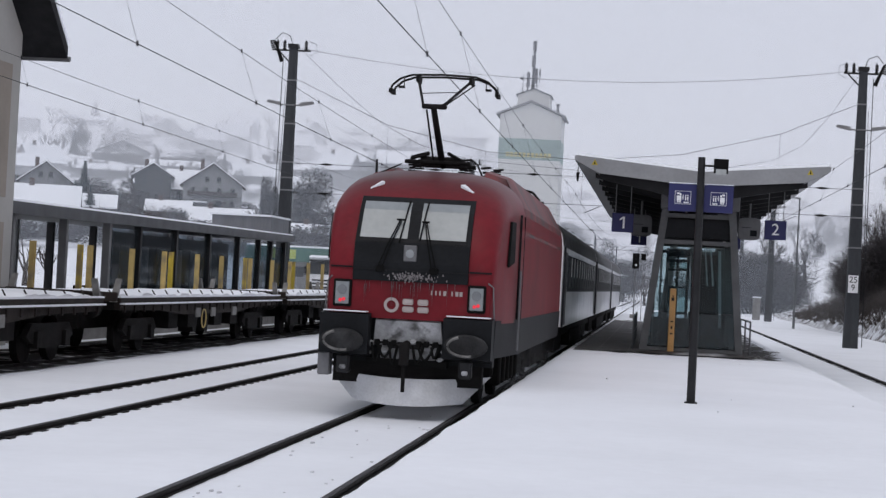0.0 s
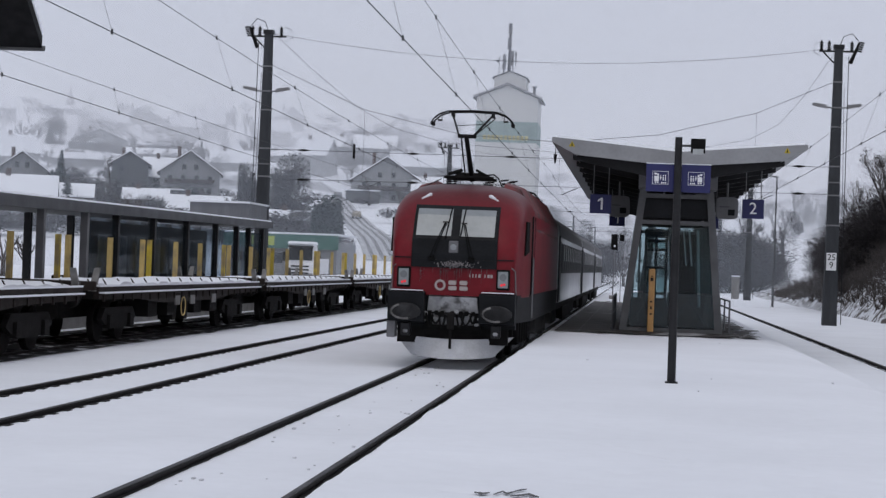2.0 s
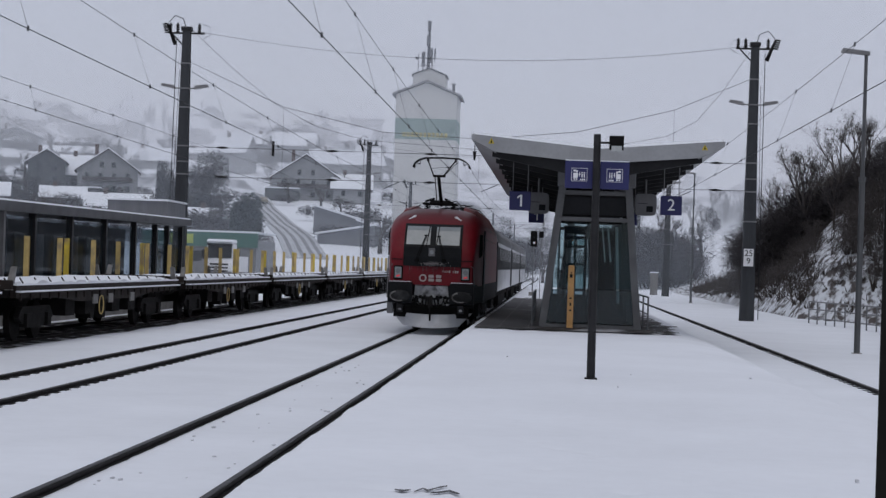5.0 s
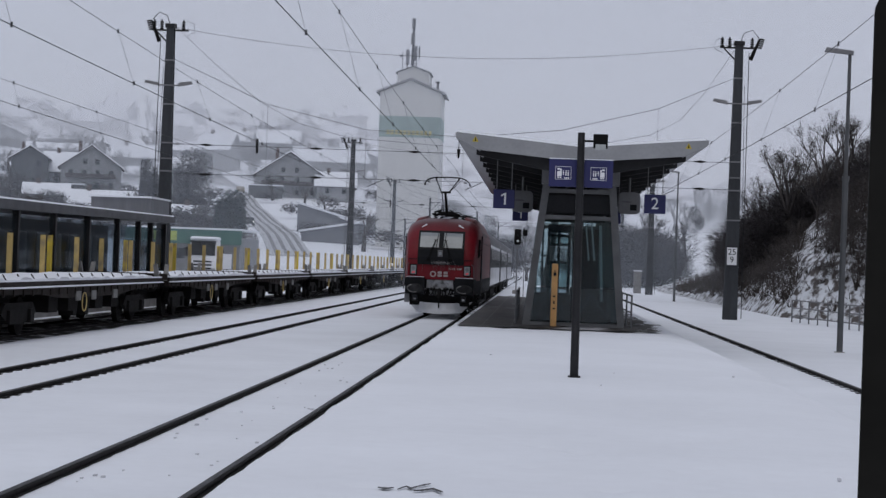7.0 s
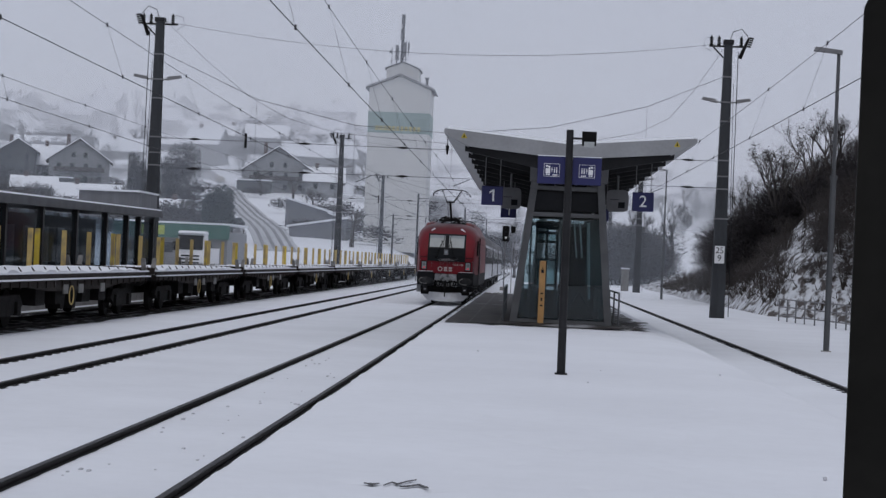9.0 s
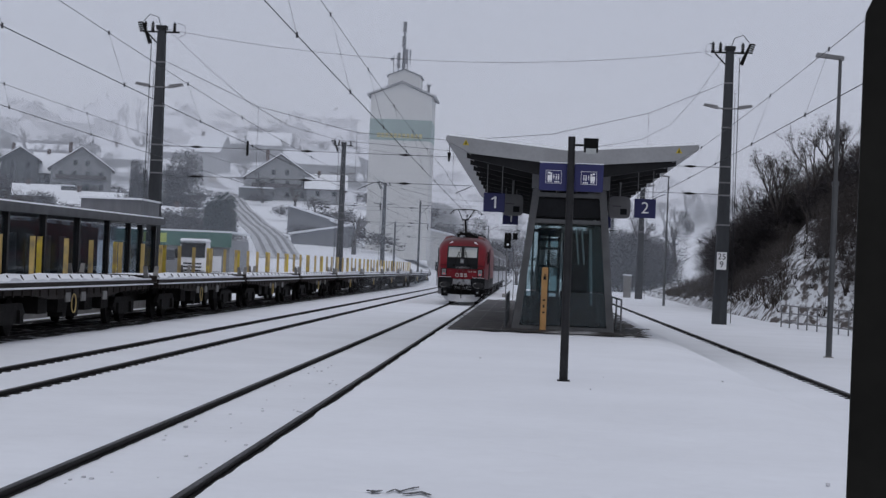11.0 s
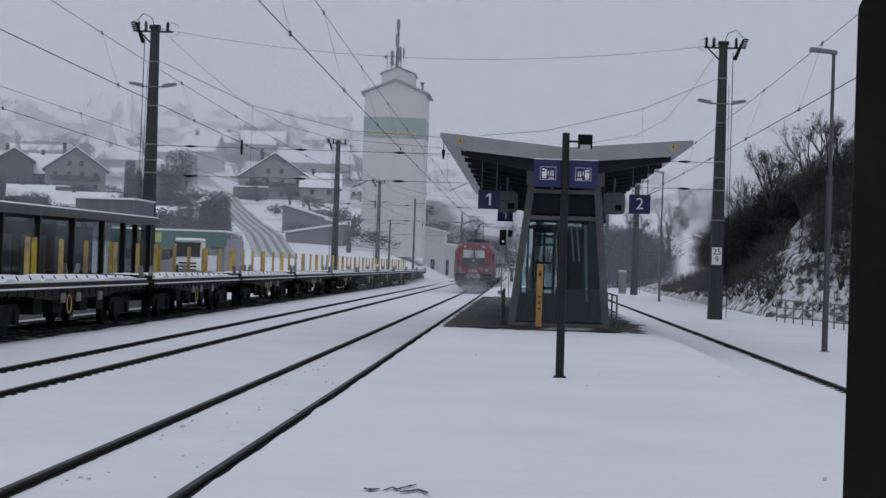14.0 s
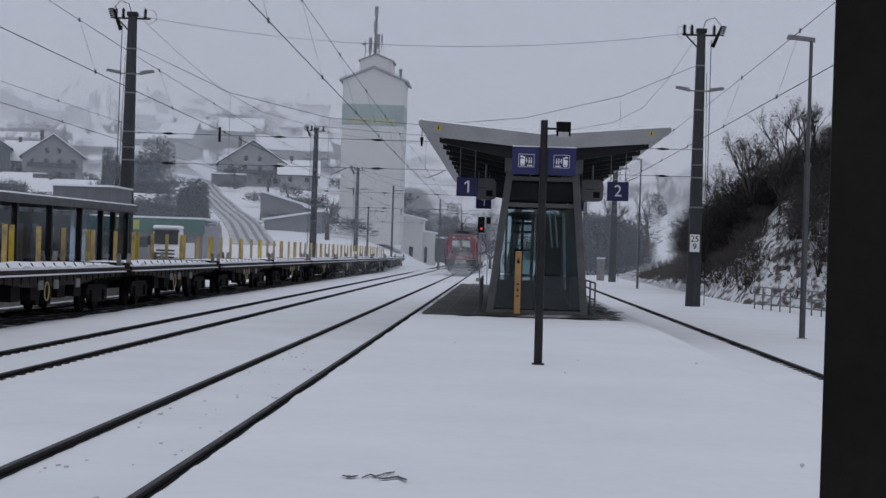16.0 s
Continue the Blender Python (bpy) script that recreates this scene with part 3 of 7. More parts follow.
        part("hose_cock", bm, BLACK, t)
    bm = B()
    rod(bm, (0, 0.3, 1.08), (0.0, 0.05, 0.98), 0.06, seg=8)
    box(bm, -0.07, 0.07, -0.05, 0.12, 0.76, 1.1, 0.02)
    rod(bm, (0.0, 0.04, 0.8), (0.0, 0.06, 0.36), 0.03, seg=7)
    rod(bm, (-0.05, 0.02, 1.05), (0.06, 0.02, 1.1), 0.05, seg=7)
    part("coupling", bm, UNDER, t, "hanging screw coupling")
    bm = B()
    n = 12
    lo, hi = [], []
    for i in range(n + 1):
        u = -1 + 2 * i / n
        sag = 0.08 * (1 - u * u)
        lo.append((u * 0.86, 0.12 + 0.55 * u * u, 0.19 - sag * 0.6))
        hi.append((u * 1.26, 0.32 + 0.5 * u * u, 0.62 - sag * 0.9))
    bm2 = [lo, hi, [(x, y + 0.05, z) for x, y, z in hi], [(x, y + 0.05, z) for x, y, z in lo]]
    rings = [[r[i] for r in bm2] for i in range(n + 1)]
    loft(bm, rings)
    part("snow_plough", bm, SNOW_PATCHY, t, "curved plough plastered with snow", smooth=True)
    bm = B()
    box(bm, -1.15, 1.15, 0.5, 0.75, 0.45, 0.85)
    part("plough_bracket", bm, UNDER, t)
    # side skirt, side windows, doors, grab rails
    for s in (-1, 1):
        bm = B()
        hull(bm, [(s * 1.31, 0.42, 0.92), (s * 1.49, 3.0, 0.92), (s * 1.49, LOCO_LEN - 3.0, 0.92), (s * 1.31, LOCO_LEN - 0.42, 0.92), (s * 1.2, LOCO_LEN - 0.42, 0.92), (s * 1.2, 0.42, 0.92)],
             [(s * 1.33, 0.42, 1.5), (s * 1.515, 3.0, 1.5), (s * 1.515, LOCO_LEN - 3.0, 1.5), (s * 1.33, LOCO_LEN - 0.42, 1.5), (s * 1.2, LOCO_LEN - 0.42, 1.5), (s * 1.2, 0.42, 1.5)])
        part("skirt", bm, SKIRT_GREY, t, "dark grey lower body")
        bm = B()
        hull(bm, [(s * 1.435, 1.15, 2.33), (s * 1.475, 1.75, 2.42), (s * 1.47, 1.75, 3.05), (s * 1.44, 1.35, 3.05)], [(s * 1.40, 1.15, 2.33), (s * 1.43, 1.75, 2.42), (s * 1.43, 1.75, 3.05), (s * 1.40, 1.35, 3.05)])
        part("cab_side_window", bm, BLACK, t, "dark cab side window")
        bm = B()
        for y in (2.5, 3.25):
            box(bm, s * 1.475 if s > 0 else -1.51, s * 1.51 if s > 0 else -1.475, y, y + 0.035, 1.5, 3.2)
        part("door_seam", bm, DARK_GREY, t)
        bm = B()
        rod(bm, (s * 1.53, 2.42, 1.0), (s * 1.53, 2.42, 2.3), 0.018, seg=6)
        part("grab_rail", bm, STEEL, t)
        bm = B()
        run(bm, [(s * 1.3, 0.42, 1.52), (s * 1.3, 0.36, 1.6), (s * 1.27, 0.36, 2.0), (s * 1.2, 0.26, 2.06)], 0.012)
        part("shunter_handle", bm, STEEL, t, "thin bent grab handle")
        bm = B()
        q = [(s * 1.505, 2.9), (s * 1.47, 3.35), (s * 1.16, 3.88), (s * 0.8, 3.98), (s * 0.7, 3.5), (s * 1.2, 2.9)]
        loft(bm, [[(x * 0.97, 2.9 if z < 3.6 else 3.5, z - 0.05) for x, z in q], [(x, 3.6 if z < 3.6 else 4.1, z) for x, z in q], [(x, LOCO_LEN - 3.6, z) for x, z in q]])
        part("roof_cowl", bm, ROOF_RED, t, "raised roof cowl")
        bm = B()
        hull(bm, [(s * 0.9, 0.255, 2.2), (s * 1.24, 0.3, 2.2), (s * 1.24, 0.34, 2.2), (s * 0.9, 0.34, 2.2)], [(s * 0.9, 0.255, 2.225), (s * 1.24, 0.3, 2.225), (s * 1.24, 0.34, 2.225), (s * 0.9, 0.34, 2.225)])
        part("panel_seam", bm, DARK_GREY, t)
        # bogies and wheels
        for yb in (4.2, 7.0, 12.3, 15.1):
            bm = B()
            rod(bm, (s * 0.68, yb, 0.575), (s * 0.82, yb, 0.575), 0.575, seg=24)
            rod(bm, (s * 0.8, yb, 0.575), (s * 1.05, yb, 0.575), 0.2, seg=12)
            part("wheel", bm, UNDER, t, "sooty steel wheel")
        for yb in (5.6, 13.7):
            bm = B()
            box(bm, s * 0.95 - 0.12, s * 0.95 + 0.12, yb - 2.3, yb + 2.3, 0.5, 0.85, 0.04)
            for dy in (-1.9, -0.9, 0, 0.9, 1.9):
                box(bm, s * 1.08 - 0.1, s * 1.08 + 0.1, yb + dy - 0.16, yb + dy + 0.16, 0.35, 0.95, 0.03)
            part("bogie_frame", bm, UNDER, t)
    bm = B()
    box(bm, -0.9, 0.9, 1.0, LOCO_LEN - 1.0, 0.7, 1.5)
    part("underframe", bm, UNDER, t)
    bm = B()
    for sx in (-1, 1):
        hull(bm, [(sx * 0.62, 1.25, 3.3), (sx * 0.78, 1.1, 3.1), (sx * 1.08, 1.6, 3.2), (sx * 1.0, 1.8, 3.4)], [(sx * 0.6, 1.2, 3.585), (sx * 0.8, 1.12, 3.47), (sx * 1.1, 1.6, 3.53), (sx * 1.02, 1.85, 3.66)])
    tagged(part("snow_patch", bm, SNOW, t, "snow left on the roof front"), kind="stuff")
    # frozen slush below the windscreen
    bm = B()
    ri = random.Random(12)
    for k in range(150):
        x = ri.gauss(0.03, 0.19)
        z = 2.1 + ri.gauss(-0.01, 0.035)
        r = ri.uniform(0.004, 0.013)
        loft(bm, [[(x + r * q * math.cos(a), 0.246 - 0.008 * (1 - q), z + (r * 1.6 if q > 0.5 else r * 1.3) * q * math.sin(a)) for a in (0, 1.1, 2.2, 3.3, 4.4, 5.4)] for q in (1.0, 0.5)])
    tagged(part("frost", bm, mat("pale_frost", (0.22, 0.2, 0.205), 0.6, 0, 0.3, 8), t, "pale frost below the windscreen"), kind="stuff")
    bm = B()
    for k in range(22):
        x = ri.choice((ri.gauss(-0.05, 0.25), ri.uniform(-0.7, 0.7)))
        w = ri.uniform(0.002, 0.006)
        z = 2.0 + ri.uniform(-0.05, 0.06)
        hull(bm, [(x - w, 0.268, z), (x + w, 0.268, z), (x + w, 0.285, z), (x - w, 0.285, z)], [(x - w * 0.3, 0.272, z - ri.uniform(0.06, 0.4)), (x + w * 0.3, 0.272, z - 0.06), (x + w * 0.3, 0.285, z - 0.06), (x - w * 0.3, 0.285, z - 0.06)])
    tagged(part("icicle", bm, PLATE_ICE, t, "frozen slush streaks under the windscreen"), kind="stuff")
    # roof gear and pantographs
    def roof_gear(y0):
        bm = B()
        for x in (-0.42, 0.42):
            for y in (y0 - 0.45, y0 + 0.55):
                for k in range(5):
                    rod(bm, (x, y, 3.76 + k * 0.05), (x, y, 3.79 + k * 0.05), 0.075 - 0.02 * (k % 2), seg=10)
        rod(bm, (-0.55, y0 - 0.45, 4.03), (0.55, y0 - 0.45, 4.03), 0.035, seg=7)
        rod(bm, (-0.55, y0 + 0.55, 4.03), (0.55, y0 + 0.55, 4.03), 0.035, seg=7)
        for x in (-0.3, 0.3):
            rod(bm, (x, y0 - 0.5, 4.04), (x, y0 + 0.6, 4.04), 0.035, seg=7)
        rod(bm, (-0.33, y0 - 0.1, 4.08), (0.33, y0 - 0.1, 4.08), 0.075, seg=10)
        rod(bm, (-0.45, y0 - 0.35, 4.1), (-0.2, y0 - 0.1, 4.2), 0.04, seg=6)
        rod(bm, (0.15, y0 - 0.3, 4.2), (0.5, y0, 4.02), 0.03, seg=6)
        pts = [(0.3, 4.1), (0.5, 4.14), (0.62, 4.05), (0.7, 3.86)]
        for (x0, z0), (x1, z1) in zip(pts, pts[1:]):
            rod(bm, (x0, y0, z0), (x1, y0 + 0.2, z1), 0.018, seg=5)
        for x, y in ((0.72, y0 + 0.5), (0.9, y0 + 0.9), (0.8, y0 + 1.5)):
            for k in range(4):
                rod(bm, (x, y, 3.72 + k * 0.07), (x, y, 3.76 + k * 0.07), 0.07 - 0.02 * (k % 2), seg=8)
            rod(bm, (x - 0.08, y, 4.02), (x + 0.1, y, 4.04), 0.02, seg=5)
        rod(bm, (-0.6, y0 - 0.5, 3.98), (-1.05, y0 - 0.9, 3.72), 0.012, seg=5)
        tagged(part("roof_gear", bm, UNDER, t, "black insulators and pantograph base"), kind="stuff")
    roof_gear(3.5)
    roof_gear(15.6)
    bm = B()
    rod(bm, (0.03, 3.55, 4.0), (0.0, 2.05, 4.86), 0.06, 0.05, seg=8)
    rod(bm, (-0.10, 3.4, 4.0), (-0.12, 2.15, 4.82), 0.016, seg=6)
    part("pantograph_lower_arm", bm, UNDER, t)
    bm = B()
    box(bm, -0.19, 0.22, 2.0, 2.1, 4.83, 4.91, 0.02)
    rod(bm, (-0.17, 2.05, 4.9), (-0.45, 3.5, 5.45), 0.022, seg=6)
    rod(bm, (0.17, 2.05, 4.9), (0.45, 3.5, 5.45), 0.024, seg=6)
    rod(bm, (0.15, 2.1, 4.87), (0.52, 3.4, 5.38), 0.012, seg=5)
    rod(bm, (-0.3, 2.7, 5.14), (0.3, 2.9, 5.2), 0.007, seg=4)
    part("pantograph_upper_arm", bm, UNDER, t)
    bm = B()
    for y in (3.35, 3.75):
        pts = [(-0.9, 5.25), (-0.87, 5.33), (-0.74, 5.44), (-0.54, 5.51), (0, 5.53), (0.54, 5.51), (0.74, 5.44), (0.87, 5.33), (0.9, 5.25)]
        for (x0, z0), (x1, z1) in zip(pts, pts[1:]):
            rod(bm, (x0, y, z0), (x1, y, z1), 0.02, seg=6)
    for s in (-1, 1):
        box(bm, s * 0.45 - 0.025, s * 0.45 + 0.025, 3.32, 3.8, 5.4, 5.52)
        box(bm, s * 0.9 - 0.03, s * 0.9 + 0.03, 3.32, 3.8, 5.2, 5.27)
        box(bm, s * 0.74 - 0.05, s * 0.74 + 0.05, 3.5, 3.6, 5.3, 5.335)
        rod(bm, (s * 0.7, 3.55, 5.32), (s * 0.7, 3.55, 5.48), 0.01, seg=5)
    part("collector_head", bm, UNDER, t, "raised pantograph collector with curved horns")
    bm = B()
    for y in (15.2, 15.6):
        pts = [(-0.96, 4.02), (-0.8, 4.2), (-0.5, 4.26), (0.5, 4.26), (0.8, 4.2), (0.96, 4.02)]
        for (x0, z0), (x1, z1) in zip(pts, pts[1:]):
            rod(bm, (x0, y, z0), (x1, y, z1), 0.026, seg=6)
    rod(bm, (0, 14.4, 4.2), (0, 12.6, 4.15), 0.05, seg=6)
    rod(bm, (0, 12.6, 4.15), (0, 14.9, 4.1), 0.05, seg=6)
    part("folded_pantograph", bm, UNDER, t, "second pantograph folded down")
    return t


loco = make_loco()

# ---- coaches ----
COACH_LEN = 26.4


def make_coach():
    t = thing("passenger_coach", "light grey passenger coach with dark window band and dark roof", "railway coach", group="coaches of the train")
    L = COACH_LEN

    def ring(y, k=1.0):
        pts = [(-1.41 * k, y, 1.05), (-1.41 * k, y, 3.0)]
        for i in range(9):
            a = math.pi * i / 8
            pts.append((-1.41 * k * math.copysign(abs(math.cos(a)) ** 0.6, math.cos(a)), y, 3.05 + 0.82 * math.sin(a) ** 0.9))
        return pts + [(1.41 * k, y, 3.0), (1.41 * k, y, 1.05)]
    bm = B()
    loft(bm, [ring(0.35, 0.97), ring(0.6), ring(L - 0.6), ring(L - 0.35, 0.97)])
    part("body", bm, COACH_GREY, t, smooth=True)
    bm = B()
    loft(bm, [[(x * 1.006, y, z + 0.012) for x, y, z in ring(q)[2:-2]] for q in (0.4, L - 0.4)], closed=False)
    part("roof", bm, mat("dark_coach_roof", (0.07, 0.07, 0.075), 0.6, 0, 0.3, 1), t, "dark grey roof", smooth=True)
    for s in (-1, 1):
        a, b = (1.405, 1.42) if s > 0 else (-1.42, -1.405)
        bm = B()
        box(bm, a, b, 2.2, L - 2.2, 1.95, 2.9)
        part("window_band", bm, COACH_DARK, t, "dark window band")
        a, b = (1.42, 1.427) if s > 0 else (-1.427, -1.42)
        for k in range(11):
            bm = B()
            y = 2.9 + k * 1.9
            box(bm, a, b, y, y + 1.25, 2.05, 2.82)
            part("window", bm, mat("coach_glass", (0.012, 0.013, 0.015), 0.5, 0, 0.1, 1, 0) if k == 0 and s < 0 else bpy.data.materials["coach_glass"], t)
            bm = B()
            box(bm, a, b + 0.004 if s > 0 else b, y + 1.38, y + 1.6, 2.35, 2.86)
            part("window_pillar", bm, COACH_GREY, t)
        bm = B()
        box(bm, a - 0.03 if s > 0 else a, b if s > 0 else b + 0.03, 0.4, 0.74, 1.06, 3.1)
        part("end_band", bm, COACH_DARK, t, "dark band at the coach end")
        for y in (0.75, L - 1.75):
            bm = B()
            box(bm, a, b, y, y + 0.98, 1.1, 2.95)
            part("door", bm, mat("coach_door", (0.03, 0.03, 0.033), 0.5) if y < 1 and s < 0 else bpy.data.materials["coach_door"], t, "dark entrance door")
        for y in (2.8, 5.3, L - 5.3, L - 2.8):
            bm = B()
            rod(bm, (s * 0.68, y, 0.46), (s * 0.82, y, 0.46), 0.46, seg=18)
            part("wheel", bm, UNDER, t)
    bm = B()
    box(bm, -1.2, 1.2, 0.5, L - 0.5, 0.75, 1.08)
    for y in (4.05, L - 4.05):
        box(bm, -1.15, 1.15, y - 1.9, y + 1.9, 0.35, 0.75)
    box(bm, -1.25, 1.25, 9, 17, 0.35, 0.8)
    part("underframe", bm, UNDER, t)
    bm = B()
    box(bm, -0.7, 0.7, -0.05, 0.4, 1.1, 3.4)
    box(bm, -0.7, 0.7, L - 0.4, L + 0.05, 1.1, 3.4)
    part("gangway", bm, BLACK, t, "black rubber gangway")
    return t


coaches = [make_coach()]
coaches += [copy_thing(coaches[0], pose(0, 0, 0)) for _ in range(2)]

# ---- flat wagons on the siding ----
WAGON = 19.5
WX = -9.4
SIDE_SILL = mat("rusty_brown_sill", (0.028, 0.022, 0.02), 0.75, 0.1, 0.35, 2, 0.4)
STAKE_TAN = mat("weathered_tan_stake", (0.5, 0.37, 0.14), 0.7, 0, 0.25, 2, 0.2, dirt=(0.25, 0.2, 0.12), dirt_at=0.58, each=0.2)
PLATE = mat("pale_data_plate", (0.2, 0.195, 0.19), 0.6, 0, 0.25, 4)


def make_wagon():
    t = thing("flat_wagon", "brown stake wagon with yellow stakes and snow on its deck", "flat wagon", group="wagons parked on the siding")
    L = WAGON - 0.9
    for s in (-1, 1):
        bm = B()
        a, b = sorted((s * 1.18, s * 1.32))
        prism_x(bm, [(0.3, 1.2), (0.3, 1.02), (4.2, 0.98), (6.2, 0.86), (L - 6.2, 0.86), (L - 4.2, 0.98), (L - 0.3, 1.02), (L - 0.3, 1.2)], a, b)
        for k in range(22):
            y = 0.6 + k * (L - 1.2) / 21
            box(bm, *sorted((s * 1.3, s * 1.35)), y, y + 0.08, 0.96, 1.2)
        part("side_sill", bm, SIDE_SILL, t)
        bm = B()
        box(bm, *sorted((s * 1.28, s * 1.36)), 0.2, L - 0.2, 1.3, 1.34)
        part("snow_edge", bm, SNOW, t, "line of snow along the edge")
        bm = B()
        box(bm, *sorted((s * 1.15, s * 1.35)), 0.2, L - 0.2, 1.2, 1.305)
        part("deck_edge", bm, SIDE_SILL, t)
        bm = B()
        box(bm, *sorted((s * 1.3, s * 1.44)), 0.3, L - 0.3, 1.13, 1.15)
        part("ledge", bm, SIDE_SILL, t)
        bm = B()
        box(bm, *sorted((s * 1.31, s * 1.44)), 0.3, L - 0.3, 1.15, 1.185)
        part("ledge_snow", bm, SNOW, t, "line of snow on the side ledge")
        for y in (7.3, 9.0, 11.6):
            bm = B()
            box(bm, *sorted((s * 1.33, s * 1.36)), y, y + 0.5, 0.78, 1.02)
            part("data_plate", bm, PLATE, t, "pale stencilled plate")
        for y in (2.0, 3.8, L - 3.8, L - 2.0):
            bm = B()
            rod(bm, (s * 0.68, y, 0.46), (s * 0.83, y, 0.46), 0.46, seg=20)
            part("wheel", bm, UNDER, t)
        for y in (2.9, L - 2.9):
            bm = B()
            prism_x(bm, [(y - 1.5, 0.55), (y - 1.2, 0.8), (y + 1.2, 0.8), (y + 1.5, 0.55), (y + 1.2, 0.42), (y + 0.4, 0.3), (y - 0.4, 0.3), (y - 1.2, 0.42)], *sorted((s * 0.95, s * 1.08)))
            for q in (-0.9, 0.9):
                box(bm, *sorted((s * 0.98, s * 1.16)), y + q - 0.16, y + q + 0.16, 0.32, 0.64)
            part("bogie_frame", bm, UNDER, t)
    for y, m in ((1.8, STAKE_TAN), (5.5, YELLOW), (6.35, STAKE_TAN), (10.3, STAKE_TAN), (13.8, STAKE_TAN), (14.6, YELLOW), (17.9, STAKE_TAN)):
        bm = B()
        x = -1.26
        box(bm, x - 0.06, x + 0.06, y - 0.08, y - 0.055, 1.34, 2.48)
        box(bm, x - 0.06, x + 0.06, y + 0.055, y + 0.08, 1.34, 2.48)
        box(bm, x - 0.02, x + 0.02, y - 0.055, y + 0.055, 1.34, 2.45)
        part("stake", bm, m, t, "yellow steel stake" if m is YELLOW else "weathered tan steel stake")
    for y in (7.9, 9.2):
        bm = B()
        prism_x(bm, [(y, 0.86), (y + 0.7, 0.86), (y + 0.5, 0.36), (y + 0.2, 0.36)], 0.7, 1.1)
        part("tank_bracket", bm, UNDER, t)
    bm = B()
    box(bm, -1.15, 1.15, 0.3, L - 0.3, 1.02, 1.2)
    box(bm, -0.35, 0.35, 0.3, L - 0.3, 0.55, 1.05)
    for y in (5.5, 7.5, 10.5, 12.5):
        box(bm, -1.1, 1.1, y, y + 0.9, 0.5, 1.0)
    part("underframe", bm, UNDER, t)
    bm = B()
    rows = []
    for i in range(121):
        y = 0.35 + (L - 0.7) * i / 120
        dip = 0.05 * abs(math.sin(math.pi * i / 120 * 15)) ** 0.5
        row = [(-1.13, y, 1.2)] + [(x, y, 1.36 + dip + 0.05 * noise.noise((x * 1.3, y * 0.9, 3)) + 0.03 * noise.noise((x * 4, y * 3, 6)) - 0.05 * (abs(x) / 1.13) ** 4) for x in (-1.12, -0.75, -0.35, 0, 0.35, 0.75, 1.0, 1.12)] + [(1.13, y, 1.2)]
        rows.append(row)
    loft(bm, rows)
    part("deck_snow", bm, SNOW, t, "uneven snow lying over the deck bolsters", smooth=True)
    for k in range(15):
        y = 0.36 + k * (L - 1.2) / 14
        bm = B()
        rod(bm, (1.12, y + 0.05, 1.28), (0.95, y + 0.25, 1.45), 0.018, seg=5)
        part("bolster", bm, SIDE_SILL, t, "brown deck bolster end showing through the snow")
    for y, s in ((0.15, -1), (L - 0.15, 1)):
        bm = B()
        box(bm, -1.28, 1.28, y - 0.06, y + 0.06, 1.2, 1.42, 0.02)
        part("headstock", bm, SIDE_SILL, t)
        for x in (-1.2, 1.2):
            bm = B()
            hull(bm, [(x - 0.08, y - 0.06, 1.2), (x + 0.08, y - 0.06, 1.2), (x + 0.08, y + 0.06, 1.2), (x - 0.08, y + 0.06, 1.2)], [(x - 0.06, y - 0.05 - s * 0.35, 1.72), (x + 0.06, y - 0.05 - s * 0.35, 1.72), (x + 0.06, y + 0.05 - s * 0.35, 1.72), (x - 0.06, y + 0.05 - s * 0.35, 1.72)])
            part("end_flap_post", bm, PLATE, t, "pale leaning corner post")
        for x in (-0.88, 0.88):
            bm = B()
            rod(bm, (x, y, 1.06), (x, y + s * 0.5, 1.06), 0.09, seg=8)
            rod(bm, (x, y + s * 0.5, 1.06), (x, y + s * 0.56, 1.06), 0.23, seg=14)
            part("buffer", bm, UNDER, t)
    bm = B()
    n = 20
    for i in range(n):
        a0, a1 = 2 * math.pi * i / n, 2 * math.pi * (i + 1) / n
        rod(bm, (1.4, 8.0 + 0.24 * math.cos(a0), 0.74 + 0.24 * math.sin(a0)), (1.4, 8.0 + 0.24 * math.cos(a1), 0.74 + 0.24 * math.sin(a1)), 0.016, seg=5)
    part("handwheel", bm, STAKE_TAN, t, "yellow brake handwheel")
    t.matrix_basis = pose(WX, 21.85, 0)
    for k in range(1, 11):
        copy_thing(t, pose(WX, 21.85 + k * WAGON, 0))


make_wagon()

# ---- canopy over the platform ----
CY0, CY1 = 48.0, 85.0
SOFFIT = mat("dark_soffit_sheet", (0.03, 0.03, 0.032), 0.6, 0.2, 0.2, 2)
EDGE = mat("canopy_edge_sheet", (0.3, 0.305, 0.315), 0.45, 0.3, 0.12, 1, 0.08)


def text(name, body, size, where, material, parent, turn=(90, 0, 0), depth=0.004):
    cu = bpy.data.curves.new(name, "FONT")
    cu.body, cu.size, cu.extrude = body, size, depth
    cu.align_x, cu.align_y = "CENTER", "CENTER"
    tmp = bpy.data.objects.new(name, cu)
    scene.collection.objects.link(tmp)
    bpy.context.view_layer.update()
    me = bpy.data.meshes.new_from_object(tmp.evaluated_get(bpy.context.evaluated_depsgraph_get()))
    bpy.data.objects.remove(tmp)
    me.materials.clear()
    me.materials.append(material)
    ob = new(name, me)
    ob.parent = parent
    ob.matrix_basis = pose(*where, *turn)
    return ob


